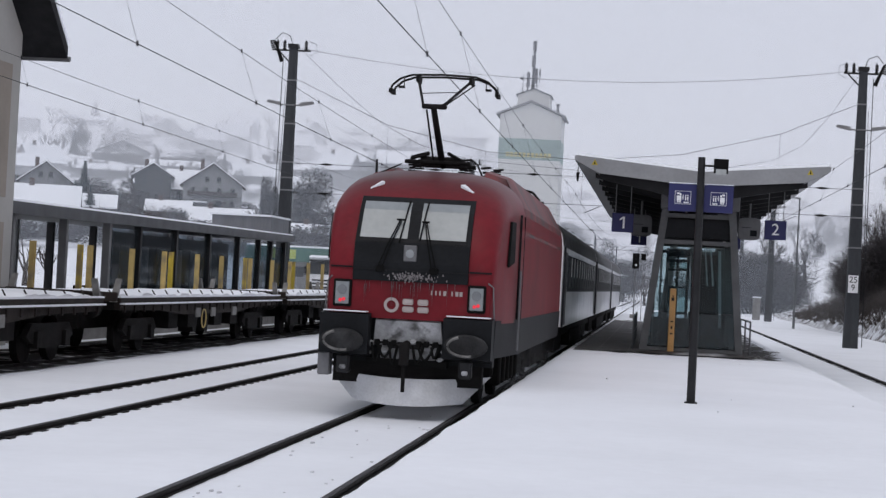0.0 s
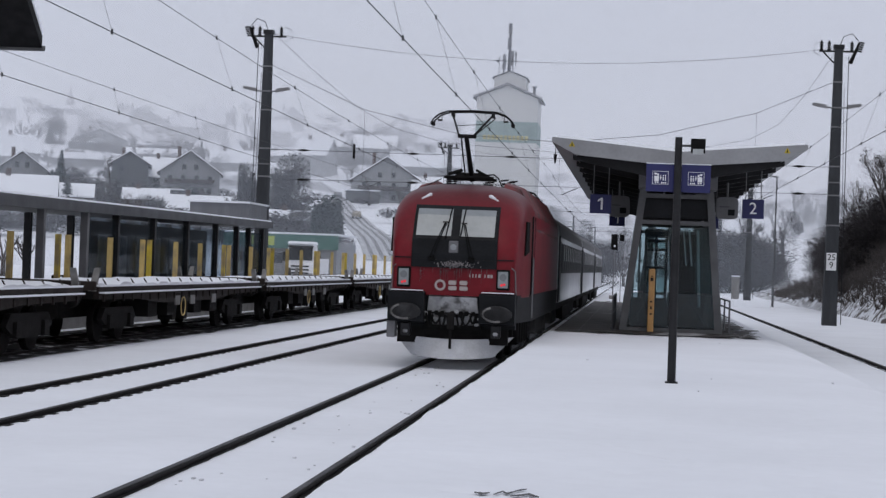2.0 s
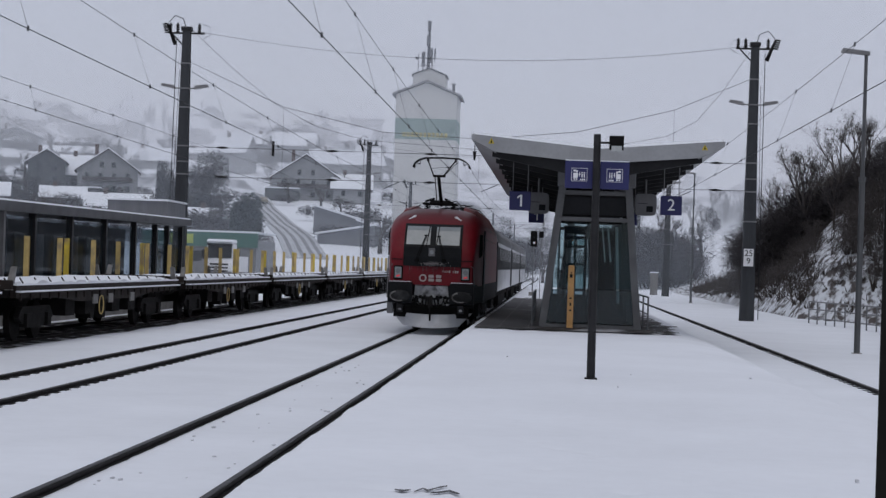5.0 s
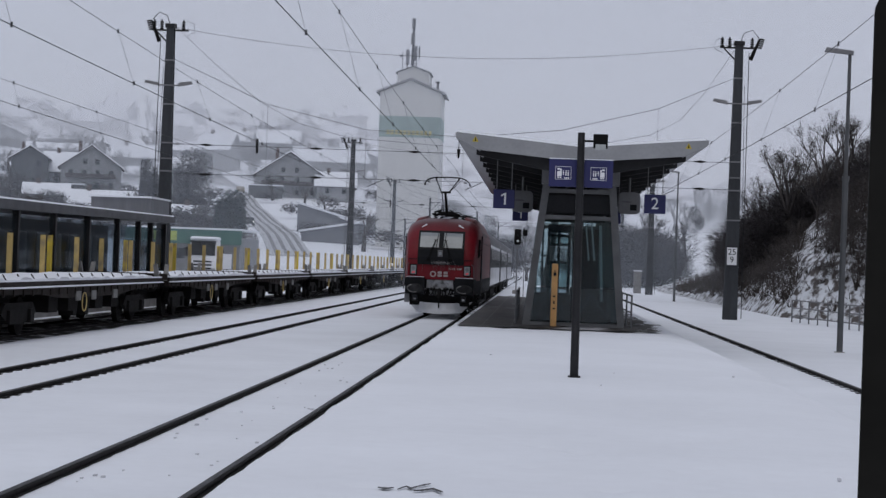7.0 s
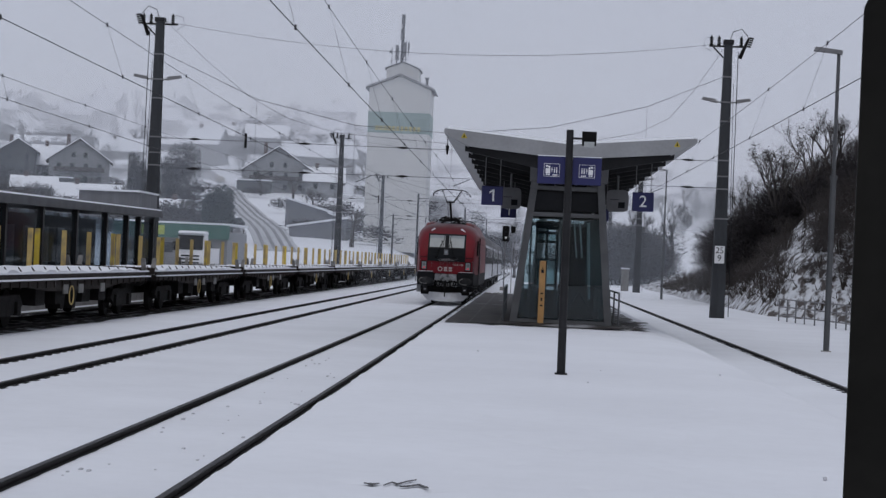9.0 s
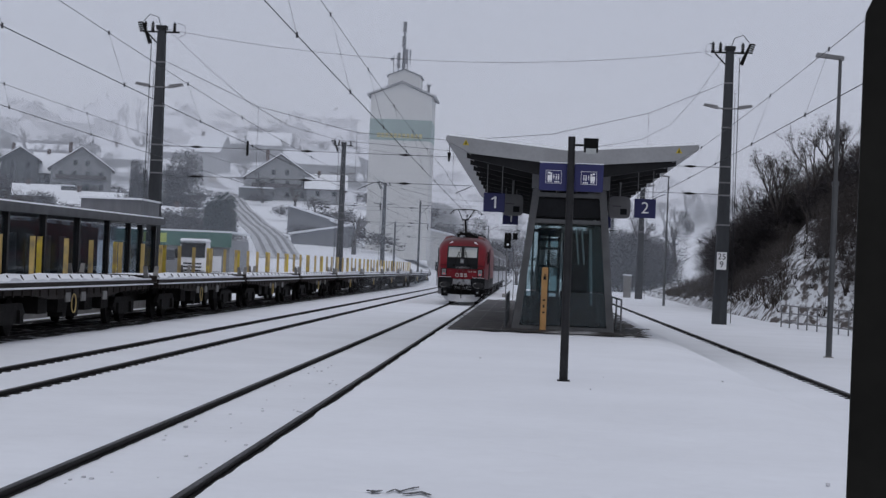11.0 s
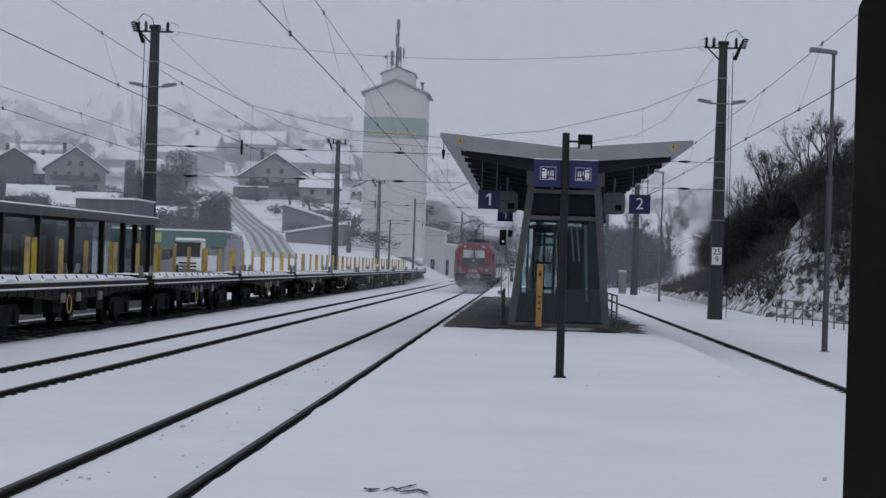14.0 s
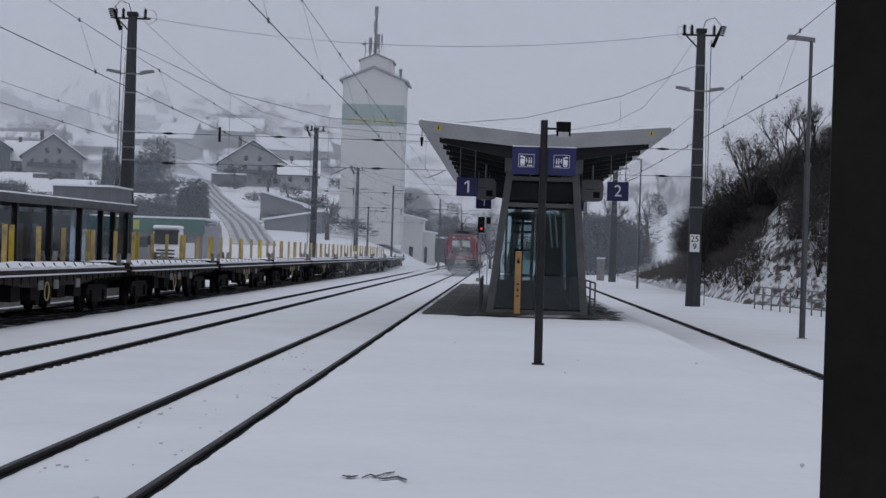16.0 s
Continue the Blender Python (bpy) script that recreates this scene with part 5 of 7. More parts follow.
# ---- masts, cross-spans and overhead wires ----
def make_mast(x, y, sign=False, left=True):
    t = thing("catenary_mast", "tall tapered concrete mast carrying cross-span wires and lamps", "mast", (x, y, 0), group="concrete masts beside the tracks")
    bm = B()
    hull(bm, [(-0.33, -0.33, -0.3), (0.33, -0.33, -0.3), (0.33, 0.33, -0.3), (-0.33, 0.33, -0.3)], [(-0.18, -0.18, 12.9), (0.18, -0.18, 12.9), (0.18, 0.18, 12.9), (-0.18, 0.18, 12.9)])
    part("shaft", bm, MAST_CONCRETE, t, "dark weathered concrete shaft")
    bm = B()
    box(bm, -0.24, 0.24, -0.24, 0.24, 12.85, 13.05)
    s = 1 if left else -1
    rod(bm, (-0.9, 0, 12.75), (0.85, 0, 12.75), 0.05, seg=6)
    rod(bm, (-0.7, 0, 12.7), (-0.2, 0, 12.2), 0.04, seg=6)
    part("crossarm", bm, DARK_STEEL, t, "steel crossarm")
    for q in (-0.8, -0.45, 0.6):
        bm = B()
        for k in range(4):
            rod(bm, (q, 0, 12.8 + k * 0.1), (q, 0, 12.86 + k * 0.1), 0.085, seg=8)
        rod(bm, (q, 0, 12.75), (q, 0, 13.25), 0.035, seg=6)
        part("insulator", bm, UNDER, t)
    bm = B()
    o = -1 if left else 1
    rod(bm, (o * 0.55, 0, 12.2), (o * 0.95, 0, 13.2), 0.1, 0.05, seg=8)
    for k in range(5):
        rod(bm, (o * (0.95 + 0.03 * k), 0, 12.75 + 0.1 * k), (o * (0.96 + 0.03 * k), 0, 12.8 + 0.1 * k), 0.12, seg=9)
    run(bm, [(o * 0.9, 0, 13.25), (o * 0.6, 0, 13.6), (o * 0.2, 0, 13.45), (o * 0.05, 0, 13.0)], 0.02)
    part("cable_termination", bm, UNDER, t, "dark cable termination on the mast head")
    bm = B()
    run(bm, [(-o * 0.75, 0, 13.2), (-o * 1.1, 0, 13.1), (-o * 1.15, 0, 12.7), (-o * 0.8, 0, 12.5)], 0.014)
    part("jumper_loop", bm, WIRE, t)
    for z in (11.3, 10.1, 9.2, 7.35, 6.6, 6.0, 4.6):
        bm = B()
        h = 0.33 - 0.15 * (z + 0.3) / 13.2 + 0.025
        box(bm, -h, h, -h, h, z - 0.035, z + 0.035)
        part("clamp_band", bm, STEEL, t)
    for q in (-1, 1):
        bm = B()
        rod(bm, (q * 0.2, -0.1, 10.1), (q * 0.5, -0.1, 10.12), 0.035, seg=6)
        hull(bm, [(q * 0.45, -0.25, 10.06), (q * 1.15, -0.22, 10.2), (q * 1.15, 0.05, 10.2), (q * 0.45, 0.08, 10.06)], [(q * 0.5, -0.2, 10.24), (q * 1.1, -0.18, 10.32), (q * 1.1, 0.02, 10.32), (q * 0.5, 0.04, 10.24)])
        part("lamp", bm, STEEL, t, "grey mast lamp head")
    bm = B()
    rod(bm, (-s * 0.5, -0.3, 0), (-s * 0.45, -0.2, 12.5), 0.02, seg=5)
    rod(bm, (-s * 0.5, 0.1, 2.0), (-s * 0.32, 0.1, 11), 0.012, seg=5)
    part("cable_pipe", bm, DARK_STEEL, t)
    if sign:
        bm = B()
        box(bm, -0.26, 0.2, -0.39, -0.365, 2.5, 3.32, 0.01)
        sg = part("kilometre_plate", bm, WHITE, t, "white kilometre plate with black numbers")
        text("numeral", "25", 0.4, (-0.03, -0.395, 3.1), BLACK, sg)
        text("numeral", "9", 0.4, (-0.03, -0.395, 2.74), BLACK, sg)
    return t


for y in (91.0, 174.0, 257.0):
    make_mast(-14.2 + {91.0: 0, 174.0: 0.8, 257.0: -1.6}[y], y)
    make_mast(12.84 + (y - 91) * 0.012, y, y == 91.0, False)


def cross_span(y):
    t = thing("cross_span", "steel cross-span wires strung between two masts above the tracks", "overhead wire", group="cross-spans")
    xl, xr = -14.0, 12.6
    bm = B()
    n = 24
    run(bm, [(xl + (xr - xl) * i / n, y, 12.9 - 1.05 * (1 - (2 * i / n - 1) ** 2)) for i in range(n + 1)], 0.010)
    part("feeder_wire", bm, WIRE, t)
    bm = B()
    run(bm, [(xl, y, 11.38), (-9.4, y, 9.35), (-4.65, y, 8.3), (0, y, 8.1), (4.6, y, 8.58), (9.15, y, 9.75), (xr, y, 11.28)], 0.013)
    run(bm, [(xl, y, 12.95), (-11.97, y, 11.17), (-9.83, y, 9.49), (-7.87, y, 8.49), (-5.46, y, 7.89), (0, y, 7.6), (5.5, y, 7.8), (8.84, y, 8.5), (10.19, y, 9.24), (11.37, y, 10.67), (xr, y, 12.6)], 0.010)
    tagged(part("head_span", bm, WIRE, t), kind="stuff")
    for z, zz in ((7.32, 7.32), (5.9, 6.05)):
        bm = B()
        run(bm, [(xl, y, z), (xr, y, zz)], 0.014)
        part("span_wire", bm, WIRE, t)
        for x in (-12.3, -7.0, -2.3, 6.0, 11.2):
            bm = B()
            zi = z + (zz - z) * (x - xl) / (xr - xl)
            rod(bm, (x - 0.3, y, zi), (x, y, zi), 0.02, 0.065, seg=7)
            rod(bm, (x, y, zi), (x + 0.3, y, zi), 0.065, 0.02, seg=7)
            part("insulator", bm, UNDER, t)
    for x, z in ((-9.4, 9.35), (-4.65, 8.3), (0, 8.1), (9.15, 9.75)):
        bm = B()
        rod(bm, (x, y, z), (x, y, 5.95), 0.008, seg=4)
        part("dropper", bm, WIRE, t)
        bm = B()
        rod(bm, (x + 0.9, y, 5.95), (x + 0.15, y, 5.6), 0.02, seg=5)
        part("registration_arm", bm, DARK_STEEL, t)
    bm = B()
    rod(bm, (-9.85, y, 7.0), (-9.85, y, 7.7), 0.06, seg=6)
    part("section_insulator", bm, UNDER, t)


for y in (91.0, 174.0, 257.0):
    cross_span(y)


def line_wire(con_at, mes_at):
    """con_at, mes_at: offset, drift, height, slope and sag of each wire, taken from the cross-span at y = 91 in units of 40 m."""
    t = thing("contact_line", "messenger and contact wire with droppers above the track", "overhead wire", group="contact lines")

    def wire(q, y, top):
        u = (y - 91) / 40
        if u <= 0:
            return q[0] + q[1] * u, y, q[2] + q[3] * u + q[4] * u * u
        k = (y - 91) % 83 / 83
        z = q[2] + (top - q[2]) * min(1.0, (y - 91) / 83) - (top - 5.0) * 0.3 * 4 * k * (1 - k)
        return q[0] + 0.1 * math.sin(u), y, z
    con, mes, dro = B(), B(), B()
    ys = [8 + 83 * i / 28 for i in range(28)] + [91 + 249 * i / 60 for i in range(61)]
    run(mes, [wire(mes_at, y, 7.0) for y in ys], 0.006)
    run(con, [wire(con_at, y, 5.6) for y in ys], 0.0085)
    for k in range(36):
        y = 11.5 + k * 9.2
        a, b = wire(mes_at, y, 7.0), wire(con_at, y, 5.6)
        rod(dro, a, b, 0.0035, seg=4)
        for p in (a, b):
            rod(dro, (p[0], p[1], p[2] - 0.04), (p[0], p[1], p[2] + 0.05), 0.02, seg=5)
    part("contact_wire", con, WIRE, t)
    part("messenger_wire", mes, WIRE, t)
    tagged(part("dropper", dro, WIRE, t), kind="stuff")


line_wire((-0.09, -0.032, 5.416, -0.075, 0.035), (-0.417, 0.083, 6.714, 0.151, 0.374))
line_wire((-4.70, 0.011, 5.461, 0.06, 0.095), (-5.013, 0.054, 6.254, 0.229, 0.384))
line_wire((-9.63, 0.002, 5.598, 0.015, 0.079), (-9.76, 0.024, 6.361, 0.175, 0.084))
line_wire((9.14, -0.045, 5.599, 0.175, 0.051), (9.51, -0.087, 6.625, 0.241, 0.296))


def street_lamp(x, y, h, arm):
    t = thing("platform_lamp", "slender grey lamp post with a flat lamp head", "lamp post", (x, y, 0), group="lamp posts")
    bm = B()
    rod(bm, (0, 0, -0.2), (0, 0, h * 0.58), 0.09, 0.085, seg=10)
    rod(bm, (0, 0, h * 0.58), (0, 0, h), 0.06, 0.05, seg=10)
    rod(bm, (0, 0, h * 0.57), (0, 0, h * 0.585), 0.11, seg=10)
    part("pole", bm, mat("dull_lamp_pole", (0.085, 0.088, 0.092), 0.5, 0.2, 0.15, 2), t, smooth=True)
    bm = B()
    hull(bm, [(-arm, -0.14, h + 0.02), (0.1, -0.08, h - 0.06), (0.1, 0.08, h - 0.06), (-arm, 0.14, h + 0.02)], [(-arm + 0.05, -0.1, h + 0.14), (0.1, -0.06, h + 0.06), (0.1, 0.06, h + 0.06), (-arm + 0.05, 0.1, h + 0.14)])
    part("lamp_head", bm, STEEL, t, "flat pale lamp head")
    bm = B()
    box(bm, -0.14, 0.14, -0.14, 0.14, -0.2, -0.05, 0.02)
    part("footing", bm, CONCRETE, t)


street_lamp(12.52, 56.0, 8.6, 0.72)
street_lamp(13.7, 140.0, 9.3, 0.6)

# ---- houses on the hillside ----
PLASTER = mat("white_plaster", (0.27, 0.275, 0.285), 0.9, 0, 0.1, 0.5, 0.1, each=0.2)
PLASTER_GREY = mat("grey_plaster", (0.095, 0.1, 0.105), 0.9, 0, 0.12, 0.5, 0.1, each=0.15)
PLASTER_YELLOW = mat("cream_plaster", (0.4, 0.37, 0.31), 0.9, 0, 0.1, 0.5, 0.1)
ROOF_DARK = mat("dark_roof_edge", (0.07, 0.06, 0.06), 0.85, 0, 0.2, 1)
PANE = mat("dark_window_glass", (0.05, 0.055, 0.06), 0.15, 0, 0.1, 1, 0)
BRICK = mat("sooty_chimney", (0.1, 0.07, 0.06), 0.9, 0, 0.25, 2)


def house(x, y, w, d, z_eave, z_top, way, wall, turn):
    """A house with a saddle roof; way: 'gable' or 'eave' faces the valley."""
    g = land(x, y) - 0.8
    t = thing("house", {"gable": "plastered house with a snow-covered saddle roof, gable to the valley", "eave": "plastered house with a long snow-covered roof"}[way], "house", (x, y, 0), "houses on the hillside", turn)
    z_eave = max(z_eave, g + 3.0)
    z_top = max(z_top, z_eave + 1.5)
    h = w / 2
    bm = B()
    if way == "gable":
        prism_y(bm, [(-h, g), (h, g), (h, z_eave), (0, z_top - 0.2), (-h, z_eave)], 0, d)
    else:
        prism_x(bm, [(0, g), (d, g), (d, z_eave), (d / 2, z_top - 0.2), (0, z_eave)], -h, h)
    part("wall", bm, wall, t)
    o = 0.7
    for s in (-1, 1):
        for nm, m, lo, hi in (("roof", ROOF_DARK, -0.1, 0.12), ("roof_snow", SNOW, 0.12, 0.35)):
            bm = B()
            sl = (z_top - z_eave) / (h if way == "gable" else d / 2)
            if way == "gable":
                e = (s * (h + o), z_eave - o * sl)
                q = [(0, -o, z_top), (e[0], -o, e[1]), (e[0], d + o, e[1]), (0, d + o, z_top)]
            else:
                yy = d / 2 + s * (d / 2 + o)
                q = [(-h - o, d / 2, z_top), (-h - o, yy, z_eave - o * sl), (h + o, yy, z_eave - o * sl), (h + o, d / 2, z_top)]
            hull(bm, [(a, b, c + lo) for a, b, c in q], [(a, b, c + hi) for a, b, c in q])
            part(nm, bm, m, t, "snow on the roof" if m is SNOW else "")
    rows = max(1, int((z_eave - g - 0.6) / 2.7))
    cols = max(2, int(w / 3.2))
    for r in range(rows + (1 if way == "gable" and z_top - z_eave > 2.6 else 0)):
        n = cols if r < rows else 2
        for c in range(n):
            cx_ = (c + 0.5) / n * w * (0.9 if r < rows else 0.4) - w * (0.45 if r < rows else 0.2)
            zz = z_eave - 1.9 - 2.7 * (rows - 1 - r) if r < rows else z_eave + 0.5
            bm = B()
            box(bm, cx_ - 0.45, cx_ + 0.45, -0.06, 0.02, zz, zz + 1.15)
            part("window", bm, PANE, t, "dark window")
    if way == "gable" and w > 12:
        zb = z_eave - 2.4
        bm = B()
        box(bm, -w * 0.42, w * 0.42, -1.1, 0.02, zb - 0.12, zb)
        bal = part("balcony", bm, ROOF_DARK, t, "dark wooden balcony")
        bm = B()
        box(bm, -w * 0.42, w * 0.42, -1.14, -1.08, zb + 0.002, zb + 0.85)
        part("parapet", bm, ROOF_DARK, bal)
        bm = B()
        box(bm, -w * 0.5 - 1.5, -w * 0.5 + w * 0.4, -3.2, -0.04, g, g + 3.3)
        part("garage", bm, PLASTER_GREY, t, "grey garage under the house")
        bm = B()
        box(bm, -w * 0.5 - 1.7, -w * 0.5 + w * 0.4 + 0.2, -3.4, -0.05, g + 3.305, g + 3.6)
        part("garage_snow", bm, SNOW, t, "snow on the garage roof")
    bm = B()
    box(bm, -h * 0.4 - 0.4, -h * 0.4 + 0.4, d * 0.45, d * 0.45 + 0.8, z_eave, z_top + 1.2)
    part("chimney", bm, BRICK, t)


house(-93, 409, 12.8, 10.0, 20.1, 24.6, "gable", PLASTER, 12)
house(-108, 415, 8.0, 10.0, 21.9, 24.4, "gable", PLASTER_GREY, 14)
house(-101.5, 421, 9.0, 9.0, 19.6, 23.6, "eave", PLASTER, 12)
house(-54, 440, 15.5, 10.0, 21.2, 26.4, "gable", PLASTER, 7)
house(-43.1, 438, 8.5, 9.0, 19.0, 22.0, "eave", PLASTER, 6)
house(-167, 596, 16.2, 10.0, 37.8, 41.1, "gable", PLASTER, 14)
house(-121, 380, 10.1, 10.0, 18.1, 21.8, "gable", PLASTER, 16)
house(-157, 473, 9.6, 9.0, 25.7, 28.7, "eave", PLASTER, 17)
house(-207, 668, 11.0, 10.0, 44.9, 48.0, "gable", PLASTER_GREY, 16)
house(-90, 285, 10.0, 9.0, 9.9, 13.3, "eave", PLASTER, 16)
house(-91, 316, 5.8, 9.0, 11.3, 13.3, "eave", PLASTER_GREY, 15)
house(-136, 542, 15.6, 9.0, 29.0, 32.4, "eave", PLASTER, 13)
house(-145, 498, 13.6, 9.0, 23.9, 28.0, "eave", PLASTER, 15)
house(-105, 508, 10.9, 9.0, 25.7, 30.7, "eave", PLASTER, 11)
house(-121, 628, 10.1, 10.0, 36.2, 39.0, "gable", PLASTER_GREY, 10)
house(-113, 690, 14.7, 9.0, 40.0, 42.4, "eave", PLASTER, 9)
house(-156, 682, 15.9, 9.0, 41.8, 44.9, "eave", PLASTER_GREY, 12)
house(-236, 784, 12.9, 9.0, 55.8, 58.7, "eave", PLASTER, 15)
house(-171, 781, 11.2, 10.0, 52.4, 54.5, "gable", PLASTER, 11)
house(-106, 752, 13.3, 9.0, 44.6, 47.2, "eave", PLASTER_GREY, 7)
house(-192, 734, 10.6, 10.0, 48.6, 51.2, "gable", PLASTER_YELLOW, 13)
house(-67, 636, 11.2, 9.0, 33.4, 35.6, "eave", PLASTER, 6)
house(-77, 351, 12.6, 9.0, 10.6, 13.1, "eave", PLASTER_GREY, 12)
house(-107, 590, 10.5, 9.0, 28.8, 31.4, "eave", PLASTER, 10)
house(-51, 598, 7.3, 10.0, 26.2, 28.8, "gable", PLASTER, 5)
house(-92, 368, 8.0, 9.0, 12.7, 14.7, "eave", PLASTER, 13)
house(-55, 325, 7.5, 9.0, 7.6, 9.3, "eave", PLASTER, 9)

rng = random.Random(17)
for k in range(20):
    a, r = rng.uniform(5.0, 19.3), rng.uniform(500, 860)
    x, y = 3.71 - r * math.sin(radians(a)), r * math.cos(radians(a))
    g = land(x, y)
    e = g + rng.uniform(4, 6)
    house(x, y, rng.uniform(9, 14), 9, e, e + rng.uniform(3, 4.5), rng.choice(("gable", "eave", "eave")), rng.choice((PLASTER, PLASTER_GREY, PLASTER)), a + rng.uniform(-25, 25))

# grey workshop sheds beside the silo
def shed(x, y, w, d, z_left, z_right, wall):
    t = thing("workshop_shed", "grey shed with a sloping snow-covered roof", "shed", (x, y, 0))
    bm = B()
    prism_y(bm, [(-w / 2, -0.5), (w / 2, -0.5), (w / 2, z_right), (-w / 2, z_left)], 0, d)
    part("wall", bm, wall, t)
    bm = B()
    hull(bm, [(-w / 2 - 0.4, -0.5, z_left), (w / 2 + 0.4, -0.5, z_right), (w / 2 + 0.4, d, z_right), (-w / 2 - 0.4, d, z_left)], [(-w / 2 - 0.4, -0.5, z_left + 0.3), (w / 2 + 0.4, -0.5, z_right + 0.3), (w / 2 + 0.4, d, z_right + 0.3), (-w / 2 - 0.4, d, z_left + 0.3)])
    part("roof_snow", bm, SNOW, t, "snow on the roof")
    bm = B()
    box(bm, -w * 0.1, w * 0.1, -0.05, 0.03, 0.3, 2.9)
    part("gate", bm, DARK_GREY, t)


METAL_SHED = mat("grey_sheet_wall", (0.17, 0.175, 0.19), 0.7, 0.1, 0.12, 0.6, stretch=(4, 4, 0.4))
shed(-29.0, 300, 9.0, 12, 6.2, 7.9, METAL_SHED)
shed(-34.0, 330, 8.0, 12, 11.6, 9.2, METAL_SHED)
shed(-28.0, 330, 4.5, 10, 9.2, 7.6, METAL_SHED)
shed(-11.2, 318, 3.4, 14, 8.2, 7.4, SILO_WHITE)
shed(-8.9, 322, 2.4, 10, 5.6, 5.2, SILO_WHITE)
shed(-6.5, 372, 8.5, 12, 4.9, 4.7, PLASTER_GREY)

# low hall with a green fascia, behind the lorry
def green_hall():
    t = thing("market_hall", "low white hall with a green fascia and snowy roof", "hall", (-33.5, 205, 0))
    bm = B()
    box(bm, -7, 5.2, 0, 14, -0.4, 4.0)
    part("wall", bm, PLASTER, t)
    bm = B()
    box(bm, -7.2, 5.4, -0.35, 0.0, 3.2, 4.75)
    part("fascia", bm, mat("green_fascia", (0.06, 0.135, 0.115), 0.6, 0, 0.12, 0.8), t, "green fascia band")
    bm = B()
    box(bm, -7.1, 5.3, -0.2, 14, 4.75, 4.95)
    part("roof_snow", bm, SNOW, t)
    for k in range(5):
        bm = B()
        box(bm, -6.2 + k * 2.1, -4.9 + k * 2.1, -0.06, 0.02, 1.6, 2.7)
        part("window", bm, PANE, t)
    bm = B()
    box(bm, -4.5, -1.6, -0.38, -0.36, 3.5, 4.5)
    part("sign_panel", bm, mat("faded_lime_sign", (0.35, 0.42, 0.12), 0.6), t, "faded lime sign panel")


green_hall()


def lorry():
    t = thing("lorry", "white lorry cab with snow on its roof, parked facing the tracks", "lorry", (-25.6, 167, 0))
    bm = B()
    loft(bm, [[(-1.2, y, z0), (1.2, y, z0), (1.22, y, 1.9), (1.15, y + k, 3.3), (-1.15, y + k, 3.3), (-1.22, y, 1.9)] for y, z0, k in ((0, 0.5, 0.3), (2.2, 0.5, 0))])
    part("cab", bm, WHITE, t)
    bm = B()
    hull(bm, [(-1.08, -0.05, 2.0), (1.08, -0.05, 2.0), (1.08, 0.1, 2.0), (-1.08, 0.1, 2.0)], [(-1.05, 0.2, 3.15), (1.05, 0.2, 3.15), (1.05, 0.4, 3.15), (-1.05, 0.4, 3.15)])
    part("windscreen", bm, DARK_GREY, t)
    bm = B()
    box(bm, -1.15, 1.15, -0.16, 0.1, 3.12, 3.28, 0.03)
    part("sun_visor", bm, DARK_GREY, t, "dark sun visor")
    bm = B()
    box(bm, -1.2, 1.2, -0.12, 0.05, 0.4, 0.78, 0.04)
    part("bumper", bm, STEEL, t, "grey bumper")
    bm = B()
    box(bm, -1.2, 1.2, 0.1, 2.35, 3.3, 3.66, 0.14)
    part("roof_snow", bm, SNOW, t, "thick snow on the cab roof")
    bm = B()
    for z in (0.8, 1.1, 1.4):
        box(bm, -0.8, 0.8, -0.05, 0.02, z, z + 0.14)
    part("grille", bm, DARK_GREY, t)
    for s in (-1, 1):
        bm = B()
        box(bm, s * 1.45 - 0.12, s * 1.45 + 0.12, 0.0, 0.15, 1.9, 2.7, 0.03)
        rod(bm, (s * 1.2, 0.1, 2.6), (s * 1.45, 0.1, 2.6), 0.03)
        part("mirror", bm, BLACK, t)
        bm = B()
        box(bm, s * 0.95 - 0.2, s * 0.95 + 0.2, -0.05, 0.02, 0.65, 0.9)
        part("headlight", bm, mat("lorry_lamp", (0.4, 0.4, 0.4), 0.2), t)
        for y in (1.0, 6.0):
            bm = B()
            rod(bm, (s * 0.9, y, 0.38), (s * 1.2, y, 0.38), 0.5, seg=16)
            part("wheel", bm, BLACK, t)
    bm = B()
    box(bm, -1.2, 1.2, 2.6, 8.5, 0.8, 2.2)
    part("cargo_body", bm, WHITE, t)


lorry()

